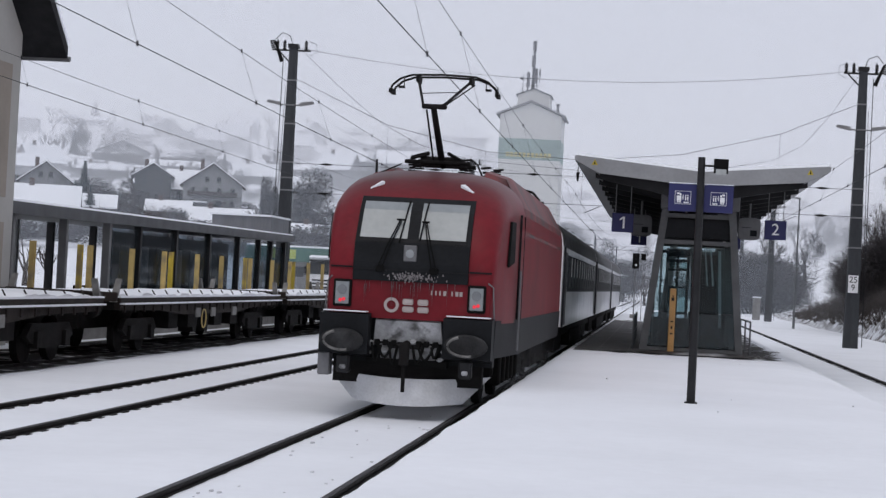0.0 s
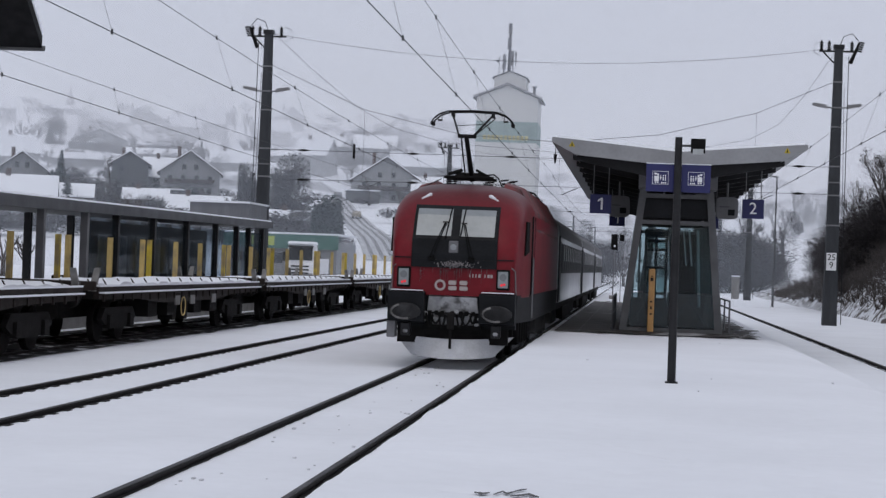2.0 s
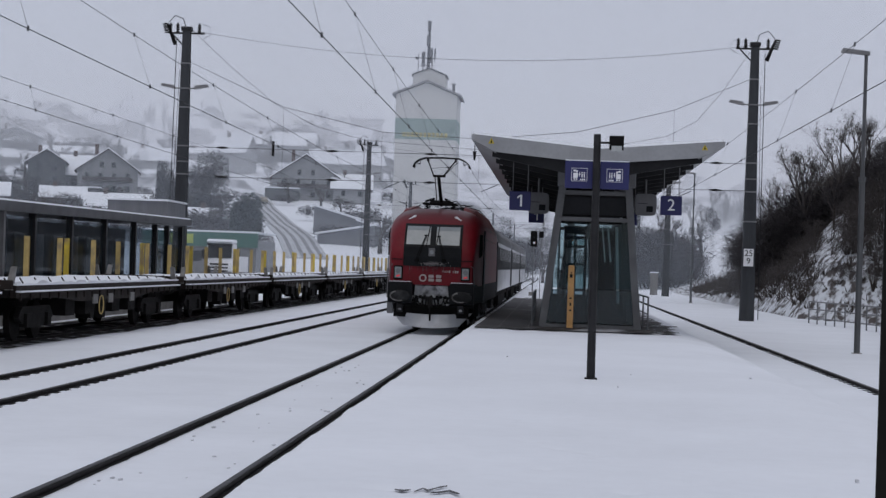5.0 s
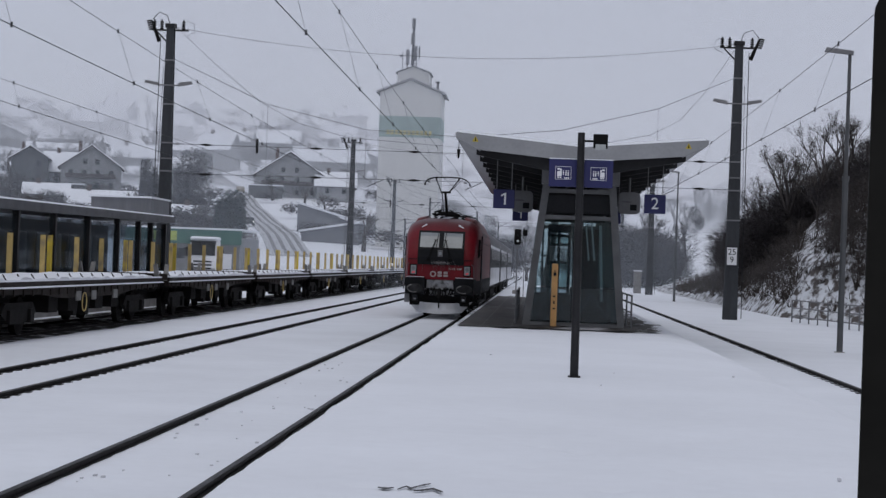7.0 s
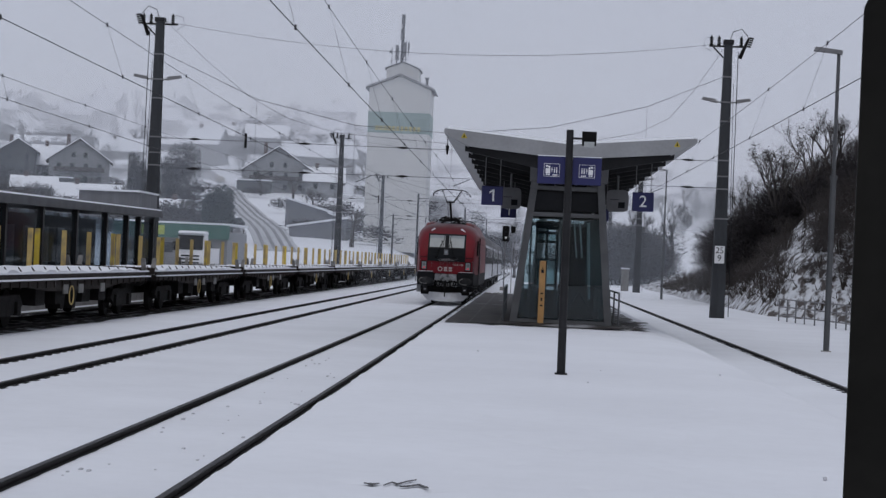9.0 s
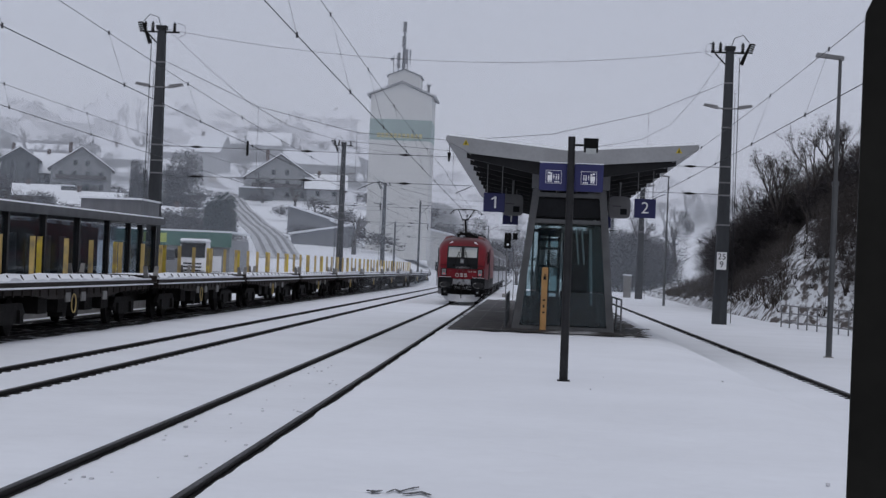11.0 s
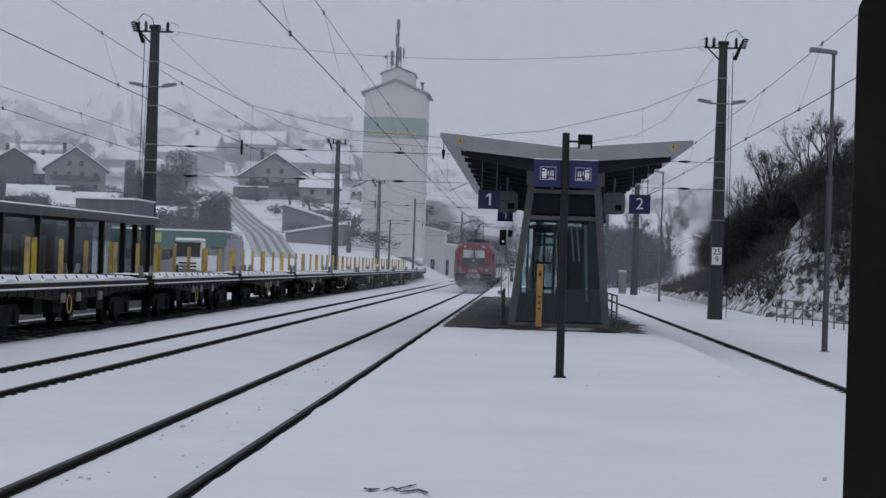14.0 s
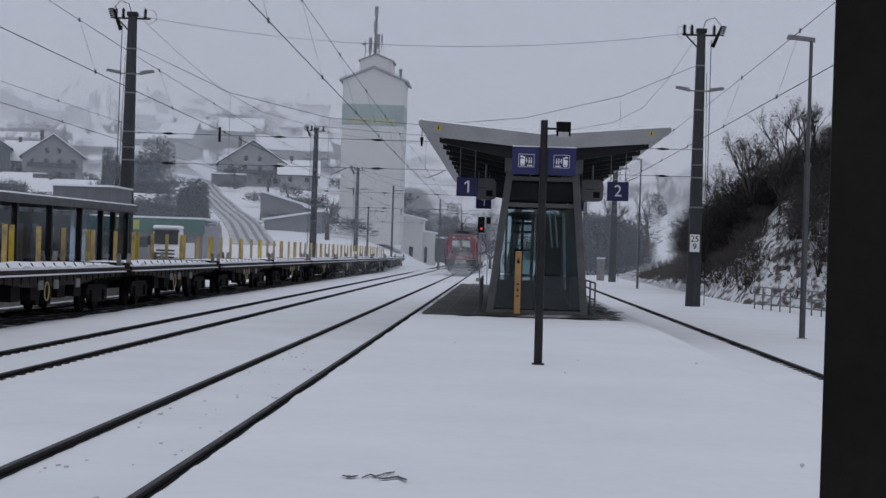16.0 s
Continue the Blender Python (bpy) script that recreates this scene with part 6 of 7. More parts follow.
# ---- hillside road with cars ----
def hill_road():
    bm = B()
    tracks = B()
    pts = []
    for i in range(41):
        u = i / 40
        a = math.radians(7.35 + 1.6 * u + 0.75 * u * u)
        r = 262 + 240 * u
        x, y = 3.71 - r * math.sin(a), r * math.cos(a)
        pts.append((x, y))
    for (x0, y0), (x1, y1) in zip(pts, pts[1:]):
        z0, z1 = land(x0, y0) + 0.28, land(x1, y1) + 0.28
        q = [(x0 - 3.0, y0, z0), (x0 + 3.0, y0, z0), (x1 + 3.0, y1, z1), (x1 - 3.0, y1, z1)]
        hull(bm, [(a, b, c - 0.6) for a, b, c in q], q)
        for o in (-1.9, -0.5, 0.9, 2.1):
            q = [(x0 + o - 0.3, y0, z0 + 0.02), (x0 + o + 0.3, y0, z0 + 0.02), (x1 + o + 0.3, y1, z1 + 0.02), (x1 + o - 0.3, y1, z1 + 0.02)]
            vs = [tracks.verts.new(p) for p in q]
            tracks.faces.new(vs)
    rd = thing("road", "snowy hillside road with dark slushy wheel tracks", "road")
    tagged(rd, kind="structure")
    part("carriageway", bm, mat("slushy_road", (0.5, 0.51, 0.53), 0.8, 0, 0.15, 0.3, 0.2), rd)
    part("wheel_tracks", tracks, mat("wet_wheel_track", (0.2, 0.2, 0.21), 0.6, 0, 0.3, 0.4, 0.1), rd, "dark wet wheel tracks")
    return pts


road_pts = hill_road()


def road_pose(u, dx, back=0):
    """A pose on the hillside road, u from its foot (0) to its top (1)."""
    k = min(39.999, max(0.0, u * 40))
    (x0, y0), (x1, y1) = road_pts[int(k)], road_pts[int(k) + 1]
    f = k - int(k)
    x, y = x0 + (x1 - x0) * f, y0 + (y1 - y0) * f
    return pose(x + dx, y, land(x, y) + 0.3, 0, 0, back + math.degrees(math.atan2(-(x1 - x0), y1 - y0)))


def lane_pose(a, r, turn):
    """A pose on the snowy lane below the road, by bearing and distance from the platform."""
    x, y = 3.71 - r * math.sin(radians(a)), r * math.cos(radians(a))
    return pose(x, y, land(x, y) + 0.1, 0, 0, turn)


def car(paint, label, lit):
    t = thing("car", label, "car")
    bm = B()
    loft(bm, [[(-0.85, y_, 0.3), (0.85, y_, 0.3), (0.88, y_, 0.75), (0.8, y_, h), (-0.8, y_, h), (-0.88, y_, 0.75)] for y_, h in ((-2.0, 0.85), (-1.1, 0.95), (-0.6, 1.45), (1.0, 1.48), (1.7, 1.0), (2.0, 0.9))])
    part("body", bm, paint, t, smooth=True)
    bm = B()
    hull(bm, [(-0.7, -1.12, 0.96), (0.7, -1.12, 0.96), (0.7, -1.0, 0.96), (-0.7, -1.0, 0.96)], [(-0.66, -0.64, 1.42), (0.66, -0.64, 1.42), (0.66, -0.6, 1.42), (-0.66, -0.6, 1.42)])
    part("windscreen", bm, PANE, t)
    for sx in (-1, 1):
        for y_ in (-1.3, 1.3):
            bm = B()
            rod(bm, (sx * 0.7, y_, 0.32), (sx * 0.88, y_, 0.32), 0.32, seg=12)
            part("wheel", bm, BLACK, t)
        bm = B()
        rod(bm, (sx * 0.62, -2.0, 0.68), (sx * 0.62, -2.04, 0.68), 0.11, seg=10)
        part("headlight", bm, HEADLIGHT if lit else PANE, t, "lit white headlight" if lit else "")
    return t


HEADLIGHT = lamp_mat("white_headlight", (1.0, 0.97, 0.9), 1.6)
dark_car = car(mat("dark_car_paint", (0.05, 0.055, 0.06), 0.3), "dark car with lit headlights coming down the snowy lane", True)
van = car(mat("ochre_car_paint", (0.3, 0.27, 0.21), 0.4), "pale brown car driving up the snowy hillside road", False)
grey_car = car(mat("grey_car_paint", (0.22, 0.23, 0.24), 0.4), "grey car driving up the snowy hillside road", False)

# ---- station buildings beside the siding ----
STATION_WALL = mat("beige_station_render", (0.32, 0.28, 0.24), 0.9, 0, 0.08, 0.8, 0.15)
STATION_BAND = mat("pale_station_band", (0.42, 0.41, 0.39), 0.9, 0, 0.06, 0.8, 0.15)
DARK_WOOD = mat("dark_stained_boards", (0.02, 0.02, 0.022), 0.7, 0, 0.3, 3, 0.3)


def station_house():
    t = thing("station_building", "beige rendered station building with pale bands and a dark overhanging roof", "building")
    bm = B()
    prism_x(bm, [(31.0, -0.2), (45.3, -0.2), (45.3, 7.5), (38.15, 13.1), (31.0, 7.5)], -25.1, -11.93)
    part("wall", bm, STATION_BAND, t)
    for z0, z1 in ((0.4, 2.9), (3.5, 6.7)):
        for y0, y1 in ((40.6, 44.6), (36.2, 40.2), (31.8, 35.8)):
            bm = B()
            box(bm, -12.0, -11.89, y0, y1, z0, z1)
            p = part("wall_panel", bm, STATION_WALL, t, "beige recessed panel")
            bm = B()
            box(bm, -11.9, -11.87, (y0 + y1) / 2 - 0.6, (y0 + y1) / 2 + 0.6, z0 + 0.6, z1 - 0.5)
            part("window", bm, PANE, p)
    for s in (-1, 1):
        e = 38.15 + s * 8.0
        bm = B()
        q = [(-27, 38.15, 13.3), (-27, e, 7.05), (-11.05, e, 7.05), (-11.05, 38.15, 13.3)]
        hull(bm, q, [(a, b, c + 0.3) for a, b, c in q])
        part("roof", bm, DARK_WOOD, t, "dark boarded roof overhang")
        bm = B()
        hull(bm, [(a, b, c + 0.3) for a, b, c in q], [(a, b, c + 0.42) for a, b, c in q])
        part("roof_snow", bm, SNOW, t)
    bm = B()
    rod(bm, (-27, 46.2, 7.05), (-11.0, 46.2, 7.05), 0.07, seg=8)
    part("gutter", bm, STEEL, t, "grey gutter")


station_house()


def waiting_shelter():
    t = thing("waiting_shelter", "long glazed waiting shelter with flat snowy roof and grey fascia", "shelter")
    x0, x1 = -12.5, -16.0
    y0, y1 = 46.5, 85.0
    bm = B()
    hull(bm, [(x1, y0, 3.18), (x0, y0, 3.18), (x0, y1, 3.42), (x1, y1, 3.42)], [(x1, y0, 3.5), (x0, y0, 3.5), (x0, y1, 3.7), (x1, y1, 3.7)])
    part("roof", bm, mat("weathered_fascia", (0.09, 0.093, 0.1), 0.6, 0.2, 0.25, 1.2, 0.15), t, "grey metal fascia roof")
    bm = B()
    hull(bm, [(x1, y0, 3.5), (x0 - 0.05, y0, 3.5), (x0 - 0.05, y1, 3.7), (x1, y1, 3.7)], [(x1, y0, 3.58), (x0 - 0.1, y0, 3.56), (x0 - 0.1, y1, 3.76), (x1, y1, 3.8)])
    part("roof_snow", bm, SNOW, t, "thin snow on the roof")
    bm = B()
    box(bm, x1, x0 + 0.8, y0, y1, -0.2, 0.38)
    part("platform_base", bm, CONCRETE, t)
    ys = [48.0, 52.5, 56.8, 60.3, 65.0, 70.0, 75.0, 79.0, 81.5, 84.5]
    for y in ys:
        for x in (x0 - 0.4, x1 + 0.2):
            bm = B()
            box(bm, x - 0.11, x + 0.11, y - 0.11, y + 0.11, 0.38, 3.35)
            part("post", bm, DARK_STEEL if y > 57 else STEEL, t, "steel post")
    for a, b in zip(ys[2:-1], ys[3:]):
        for x in (x0 - 0.4,):
            bm = B()
            box(bm, x - 0.015, x + 0.015, a + 0.12, b - 0.12, 0.6, 3.15)
            part("pane", bm, DARK_GLASS, t, "large glass pane")
            bm = B()
            box(bm, x - 0.04, x + 0.04, a + 0.11, b - 0.11, 0.5, 0.6)
            part("sill", bm, DARK_STEEL, t)
    bm = B()
    box(bm, -15.6, -15.5, 66.5, 85, 0.38, 3.18)
    part("back_wall", bm, mat("dark_shelter_wall", (0.035, 0.036, 0.04), 0.7, 0, 0.3, 0.8), t, "dark rear wall")
    bm = B()
    box(bm, -15.2, -14.4, 66, 72, 0.38, 0.85)
    part("bench_block", bm, mat("brown_bench_wall", (0.12, 0.07, 0.06), 0.7, 0, 0.3, 0.6), t, "brown bench wall")
    for k in range(6):
        bm = B()
        box(bm, -15.45, -15.4, 67.2 + k * 2.6, 68.4 + k * 2.6, 1.0, 2.7)
        part("poster", bm, mat("pale_poster", (0.35, 0.33, 0.32), 0.6, 0, 0.4, 0.8) if k == 0 else bpy.data.materials["pale_poster"], t, "pale timetable poster")
    bm = B()
    box(bm, -15.2, -12.65, 80.2, 84.2, 3.6, 4.36)
    bx = part("roof_box", bm, METAL_SHED, t, "grey plant box on the roof")
    bm = B()
    box(bm, -15.3, -12.6, 80.1, 84.3, 4.36, 4.44)
    part("snow", bm, SNOW, bx)


waiting_shelter()


def ticket_gate(y):
    t = thing("bench_frame", "dark tubular frame on the side platform", "railing", (-11.9, y, 0.38))
    bm = B()
    for a, b in (((0, 0, 0), (0, 0, 1.0)), ((0, 1.0, 0), (0, 1.0, 1.0)), ((0, 0, 1.0), (0, 1.0, 1.0))):
        rod(bm, a, b, 0.03, seg=6)
    part("tube", bm, BLACK, t)


ticket_gate(50.5)
ticket_gate(54.0)

# ---- trees, bushes and the bank beside the second track ----
BARK = mat("dark_bark", (0.05, 0.042, 0.038), 0.9, 0, 0.25, 2)
TWIG = mat("brown_twigs", (0.062, 0.053, 0.05), 0.9, 0, 0.3, 1.5, 0, each=0.25)
NEEDLE = mat("dark_spruce_needles", (0.02, 0.032, 0.03), 0.9, 0, 0.3, 2)


def twig(bm, p, d, length, r, depth, rng, spread):
    """A limb that forks into thinner ones."""
    q = p + d * length
    rod(bm, p, q, r, r * 0.6, seg=3 if depth < 3 else 5, caps=False)
    if depth == 0:
        return
    for k in range(rng.choice((2, 3, 3))):
        e = (d + Vector((rng.uniform(-1, 1), rng.uniform(-1, 1), rng.uniform(-0.3, 0.9))) * spread).normalized()
        twig(bm, p + d * length * rng.uniform(0.55, 1.0), e, length * rng.uniform(0.55, 0.8), r * 0.55, depth - 1, rng, spread)


def tree_mesh(seed, height, depth=6, spread=0.55, stems=1, r=0.16, material=None, leaves=0):
    rng = random.Random(seed)
    trunk, crown = B(), B()
    for s in range(stems):
        base = Vector((rng.uniform(-0.4, 0.4), rng.uniform(-0.4, 0.4), -0.2)) * (0 if stems == 1 else 1.6)
        d = Vector((rng.uniform(-0.35, 0.35), rng.uniform(-0.35, 0.35), 1)).normalized() if stems > 1 else Vector((0.02, 0, 1))
        top = base + d * height * 0.34
        rod(trunk, base, top, r, r * 0.7, seg=7)
        for k in range(4):
            e = (d + Vector((rng.uniform(-1, 1), rng.uniform(-1, 1), rng.uniform(0, 0.6))) * spread).normalized()
            twig(crown, base + d * height * rng.uniform(0.22, 0.34), e, height * 0.24, r * 0.5, depth - 2, rng, spread)
    if leaves:
        crown.verts.ensure_lookup_table()
        tips = [v.co.copy() for v in crown.verts if v.co.z > height * 0.5]
        for k in range(leaves):
            p = rng.choice(tips) + Vector((rng.uniform(-0.2, 0.2), rng.uniform(-0.2, 0.2), rng.uniform(-0.2, 0.2)))
            a, b = [Vector((rng.uniform(-1, 1), rng.uniform(-1, 1), rng.uniform(-1, 1))) * 0.09 for _ in range(2)]
            crown.faces.new([crown.verts.new(p), crown.verts.new(p + a), crown.verts.new(p + b)])
    return mesh_of("trunk", trunk, BARK), mesh_of("crown", crown, material or TWIG)


def brush_mesh(seed, w, h, n, material, sliver=0.02, droop=0.2):
    """A twiggy clump: stems and a cloud of thin shoots."""
    rng = random.Random(seed)
    trunk, bm = B(), B()
    for k in range(6):
        a = rng.uniform(0, 6.28)
        rod(trunk, (rng.uniform(-0.2, 0.2) * w, rng.uniform(-0.2, 0.2) * w, -0.3), (w * 0.35 * math.cos(a), w * 0.35 * math.sin(a), h * rng.uniform(0.5, 0.75)), 0.035, 0.012, seg=4, caps=False)
    lobes = [(rng.uniform(-0.3, 0.3) * w, rng.uniform(-0.3, 0.3) * w, h * rng.uniform(0.35, 0.75), rng.uniform(0.22, 0.4)) for _ in range(6)]
    for k in range(n):
        lx, ly, lz, lr = rng.choice(lobes)
        a, q = rng.uniform(0, 6.28), rng.random() ** 0.5
        x, y = lx + lr * w * q * math.cos(a), ly + lr * w * q * math.sin(a)
        z = max(0.05, lz + lr * h * rng.uniform(-1, 0.9) * (1 - 0.4 * q))
        d = Vector((math.cos(a) * 0.7 + rng.uniform(-0.5, 0.5), math.sin(a) * 0.7 + rng.uniform(-0.5, 0.5), rng.uniform(droop, 1.3 if droop > 0 else 0.7))).normalized() * rng.uniform(0.25, 0.7)
        s = Vector((rng.uniform(-1, 1), rng.uniform(-1, 1), rng.uniform(-0.3, 0.3))).normalized() * sliver * rng.uniform(0.6, 1.6)
        p = Vector((x, y, z))
        bm.faces.new([bm.verts.new(p - s), bm.verts.new(p + s), bm.verts.new(p + d)])
    return mesh_of("trunk", trunk, BARK), mesh_of("crown", bm, material)


DARK_BRUSH = mat("dark_winter_brush", (0.05, 0.045, 0.047), 0.9, 0, 0.3, 1.5, 0, each=0.3)
TREES = [tree_mesh(3 + i, 8, 7, 0.62, r=0.17, leaves=900) for i in range(3)]
FAR_TREES = [tree_mesh(13 + i, 8, 6, 0.6, r=0.38) for i in range(3)]
BUSHES = [brush_mesh(30 + i, 3.0, 3.0, 1500, TWIG, 0.014) for i in range(4)]
DARK_BUSHES = [brush_mesh(40 + i, 4.2, 3.2, 5200, DARK_BRUSH, 0.016, -0.3) for i in range(3)]
CLUMPS = [brush_mesh(50 + i, 5.0, 4.5, 800, DARK_BRUSH, 0.12, -0.2) for i in range(3)]
POPLARS = [brush_mesh(60, 1.7, 14, 3200, DARK_BRUSH, 0.05, 0.8)]
EVERGREENS = [brush_mesh(63 + i, 3.6, 7.5, 3200, NEEDLE, 0.13, -0.4) for i in range(2)]
BROAD_TREES = [brush_mesh(66 + i, 6.0, 10.5, 2600, DARK_BRUSH, 0.08, 0.1) for i in range(2)]
HILL_TREES = [tree_mesh(23 + i, 8, 6, 0.5, r=0.42) for i in range(3)]
BRUSH = [brush_mesh(70 + i, 3.4, 2.2, 700, TWIG, 0.02, -0.5) for i in range(3)]


def plant(kind, meshes, label, x, y, z, s, group, turn):
    t = thing(kind, label, "tree" if kind != "bush" else "bush", (x, y, z), group, turn)
    t.scale = (s, s, s)
    for nm, me in zip(("trunk", "crown"), meshes):
        o = new(nm, me)
        o.parent = t
    return t


def on_land(a, r, dz=-0.2):
    x, y = 3.71 - r * math.sin(math.radians(a)), r * math.cos(math.radians(a))
    return x, y, land(x, y) + dz


for i, (a, r, s) in enumerate(((15.1, 300, 0.95), (15.3, 294, 0.8), (14.8, 297, 0.75), (14.95, 290, 0.7), (5.2, 285, 0.95), (12.9, 390, 0.8), (18.6, 150, 0.55), (17.9, 110, 0.45), (11.0, 350, 0.9), (16.0, 360, 0.9), (14.1, 330, 0.8), (12.4, 320, 0.75), (13.4, 310, 0.6), (18.0, 330, 0.9), (17.4, 300, 0.7), (16.5, 310, 0.8), (15.6, 400, 0.9), (14.6, 345, 0.8), (12.0, 345, 0.9), (10.3, 320, 0.7), (18.9, 280, 0.7), (7.0, 420, 0.8), (6.4, 400, 0.7), (8.46, 258, 0.5))):
    plant("bare_tree", HILL_TREES[i % 3], "leafless tree with fine dark branches", *on_land(a, r), s, "bare trees", 70 * i)
for i, (a, r, s) in enumerate(((11.72, 282, 0.98), (11.55, 276, 1.0), (11.4, 284, 0.9))):
    plant("poplar", POPLARS[0], "tall narrow leafless poplar", *on_land(a, r), s, "poplars", 50 * i)
for i, (a, r, s) in enumerate(((9.36, 284, 1.25), (9.2, 280, 1.1), (9.05, 286, 0.75), (9.45, 272, 0.7), (2.2, 330, 0.5), (-0.2, 340, 0.45), (12.6, 330, 0.6), (13.2, 395, 0.7), (14.3, 400, 0.75))):
    plant("evergreen_tree", EVERGREENS[i % 2], "dense dark rounded evergreen in the snow", *on_land(a, r), s, "evergreens on the slope", 41 * i)
for i, (a, r, s) in enumerate(((10.2, 395, 1.25), (10.45, 402, 1.2), (10.6, 400, 0.9), (10.0, 330, 0.6), (12.5, 470, 0.8), (6.3, 520, 1.0), (1.05, 336, 0.72), (0.72, 340, 0.68), (1.4, 346, 0.6), (1.95, 332, 0.55), (2.7, 345, 0.62), (2.4, 400, 0.8), (1.6, 430, 1.0), (0.4, 420, 0.9), (-0.8, 380, 0.7), (-5.0, 470, 1.1), (-5.6, 480, 0.9), (-4.6, 420, 0.7), (8.4, 600, 1.1), (7.6, 620, 1.2), (17.2, 640, 1.2), (16.4, 650, 1.1), (15.9, 640, 1.0))):
    plant("broad_tree", BROAD_TREES[i % 2], "broad leafless tree with a dense crown", *on_land(a, r), s, "broad bare trees", 57 * i)
plant("bare_tree", TREES[1], "dark leafless tree behind the glazed shelter", *on_land(15.0, 135), 0.95, "bare trees", 20)
rng = random.Random(11)
for i in range(80):
    a, r = rng.uniform(4, 19.5), rng.uniform(430, 900)
    plant("bare_tree", FAR_TREES[i % 3], "leafless tree between the houses", *on_land(a, r), rng.uniform(0.7, 1.4), "bare trees on the hillside", 40 * i)
for i in range(26):
    a, r = rng.uniform(-8, 2.5), rng.uniform(330, 620)
    plant("bare_tree", FAR_TREES[i % 3], "leafless tree on the far slope", *on_land(a, r), rng.uniform(0.8, 1.5), "bare trees on the far slope", 40 * i)


def shrubs():
    """Garden shrubs, hedges and copses too far off to count."""
    rng = random.Random(21)
    pts, tris = [], []
    bases = [np.array([v.co for v in m[1].vertices]) for m in CLUMPS]
    for i in range(520):
        if i < 180:
            a, r, s = rng.uniform(10.0, 19.6), rng.uniform(270, 430), rng.uniform(0.4, 1.0)
        elif i < 390:
            a, r, s = rng.uniform(4.6, 19.5), rng.uniform(285, 620), rng.uniform(0.4, 0.9)
        elif i < 430:
            a, r, s = rng.uniform(0.6, 3.4), rng.uniform(385, 520), rng.uniform(0.6, 1.3)
        else:
            a, r, s = rng.choice((rng.uniform(-7, 3), rng.uniform(4, 19))), rng.uniform(560, 860), rng.uniform(0.6, 1.3)
        if abs(a - (7.35 + 2.3 * (r - 262) / 240)) < 0.8:
            continue
        x, y, z = on_land(a, r)
        n = len(pts)
        stretch = rng.uniform(1, 2.2)
        q = bases[i % 3] * s * np.array((stretch, 1, 1)) + np.array((x, y, z))
        pts += q.tolist()
        tris += [(n + k, n + k + 1, n + k + 2) for k in range(0, len(q), 3)]
    me = bpy.data.meshes.new("hillside_shrubs")
    me.from_pydata(pts, [], tris)
    me.materials.append(DARK_BRUSH)
    tagged(new("hillside_shrubs", me), "dark leafless shrubs, hedges and copses in the snow", "shrubs", kind="stuff")


shrubs()


def spruce_mesh(seed):
    rng = random.Random(seed)
    bm = B()
    n = 0
    for k in range(32):
        z = 0.7 + k * 0.29
        rr = 2.5 * (1 - k / 33) ** 0.8
        m = max(6, int(15 * (1 - k / 38)))
        for j in range(m):
            a = 2 * math.pi * (j + rng.random() * 0.6) / m
            l = rr * rng.uniform(0.55, 1.15)
            c, s = math.cos(a), math.sin(a)
            tip = (c * l, s * l, z - 0.35 * l + rng.uniform(-0.1, 0.1))
            w = 0.28 + 0.1 * l
            hull(bm, [(-s * 0.1, c * 0.1, z), (s * 0.1, -c * 0.1, z), (c * l * 0.6 + s * w, s * l * 0.6 - c * w, z - 0.25 * l)], [(c * l * 0.6 - s * w, s * l * 0.6 + c * w, z - 0.3 * l - 0.12), tip, (tip[0], tip[1], tip[2] - 0.1)])
    loft(bm, [[(2.4 * k * math.cos(j * 0.7) * (0.9 + 0.1 * (j % 2)), 2.4 * k * math.sin(j * 0.7) * (0.9 + 0.1 * (j % 2)), z) for j in range(9)] for z, k in ((0.6, 0.4), (3.5, 0.34), (6.5, 0.2), (9.6, 0.03))])
    crown = mesh_of("crown", bm, NEEDLE)
    t = B()
    rod(t, (0, 0, -0.5), (0, 0, 9.8), 0.22, 0.03, seg=6)
    return mesh_of("trunk", t, BARK), crown


SPRUCE = [spruce_mesh(5), spruce_mesh(6)]
for i, (a, r, s) in enumerate(((17.05, 395, 1.15), (17.3, 335, 0.95), (16.85, 330, 0.9), (17.08, 340, 1.15), (17.4, 640, 0.9), (14.2, 640, 0.8), (13.0, 590, 0.7), (12.3, 660, 0.9), (7.0, 700, 1.0), (6.8, 560, 0.7), (8.6, 640, 0.9))):
    plant("spruce", SPRUCE[i % 2], "dark dense spruce tree dusted with haze", *on_land(a, r), s, "spruces", 33 * i)


# the bank
def bank_z(x, y):
    top = 6.4 * ramp01((185 - y) / 65) * ramp01((y + 20) / 40) + 1.6 * ramp01((320 - y) / 60)
    foot = 16.4 + 0.5 * noise.noise((y * 0.07, 0, 0)) + 3.4 * ramp01((101 - y) / 8)
    u = ramp01((x - foot) / 7.2)
    bumps = 0.55 * noise.noise((x * 0.35, y * 0.22, 1)) + 0.25 * noise.noise((x * 1.1, y * 0.8, 2))
    return SNOW_Z - 0.06 + top * (u ** 0.8) + bumps * ramp01((x - foot) / 2.5)


BANK = mat("snowy_grass_bank", (0.7, 0.72, 0.75), 0.9, 0, 0.08, 3.2, 0.7, dirt=(0.085, 0.072, 0.066), dirt_at=0.52, stretch=(1, 0.6, 1))


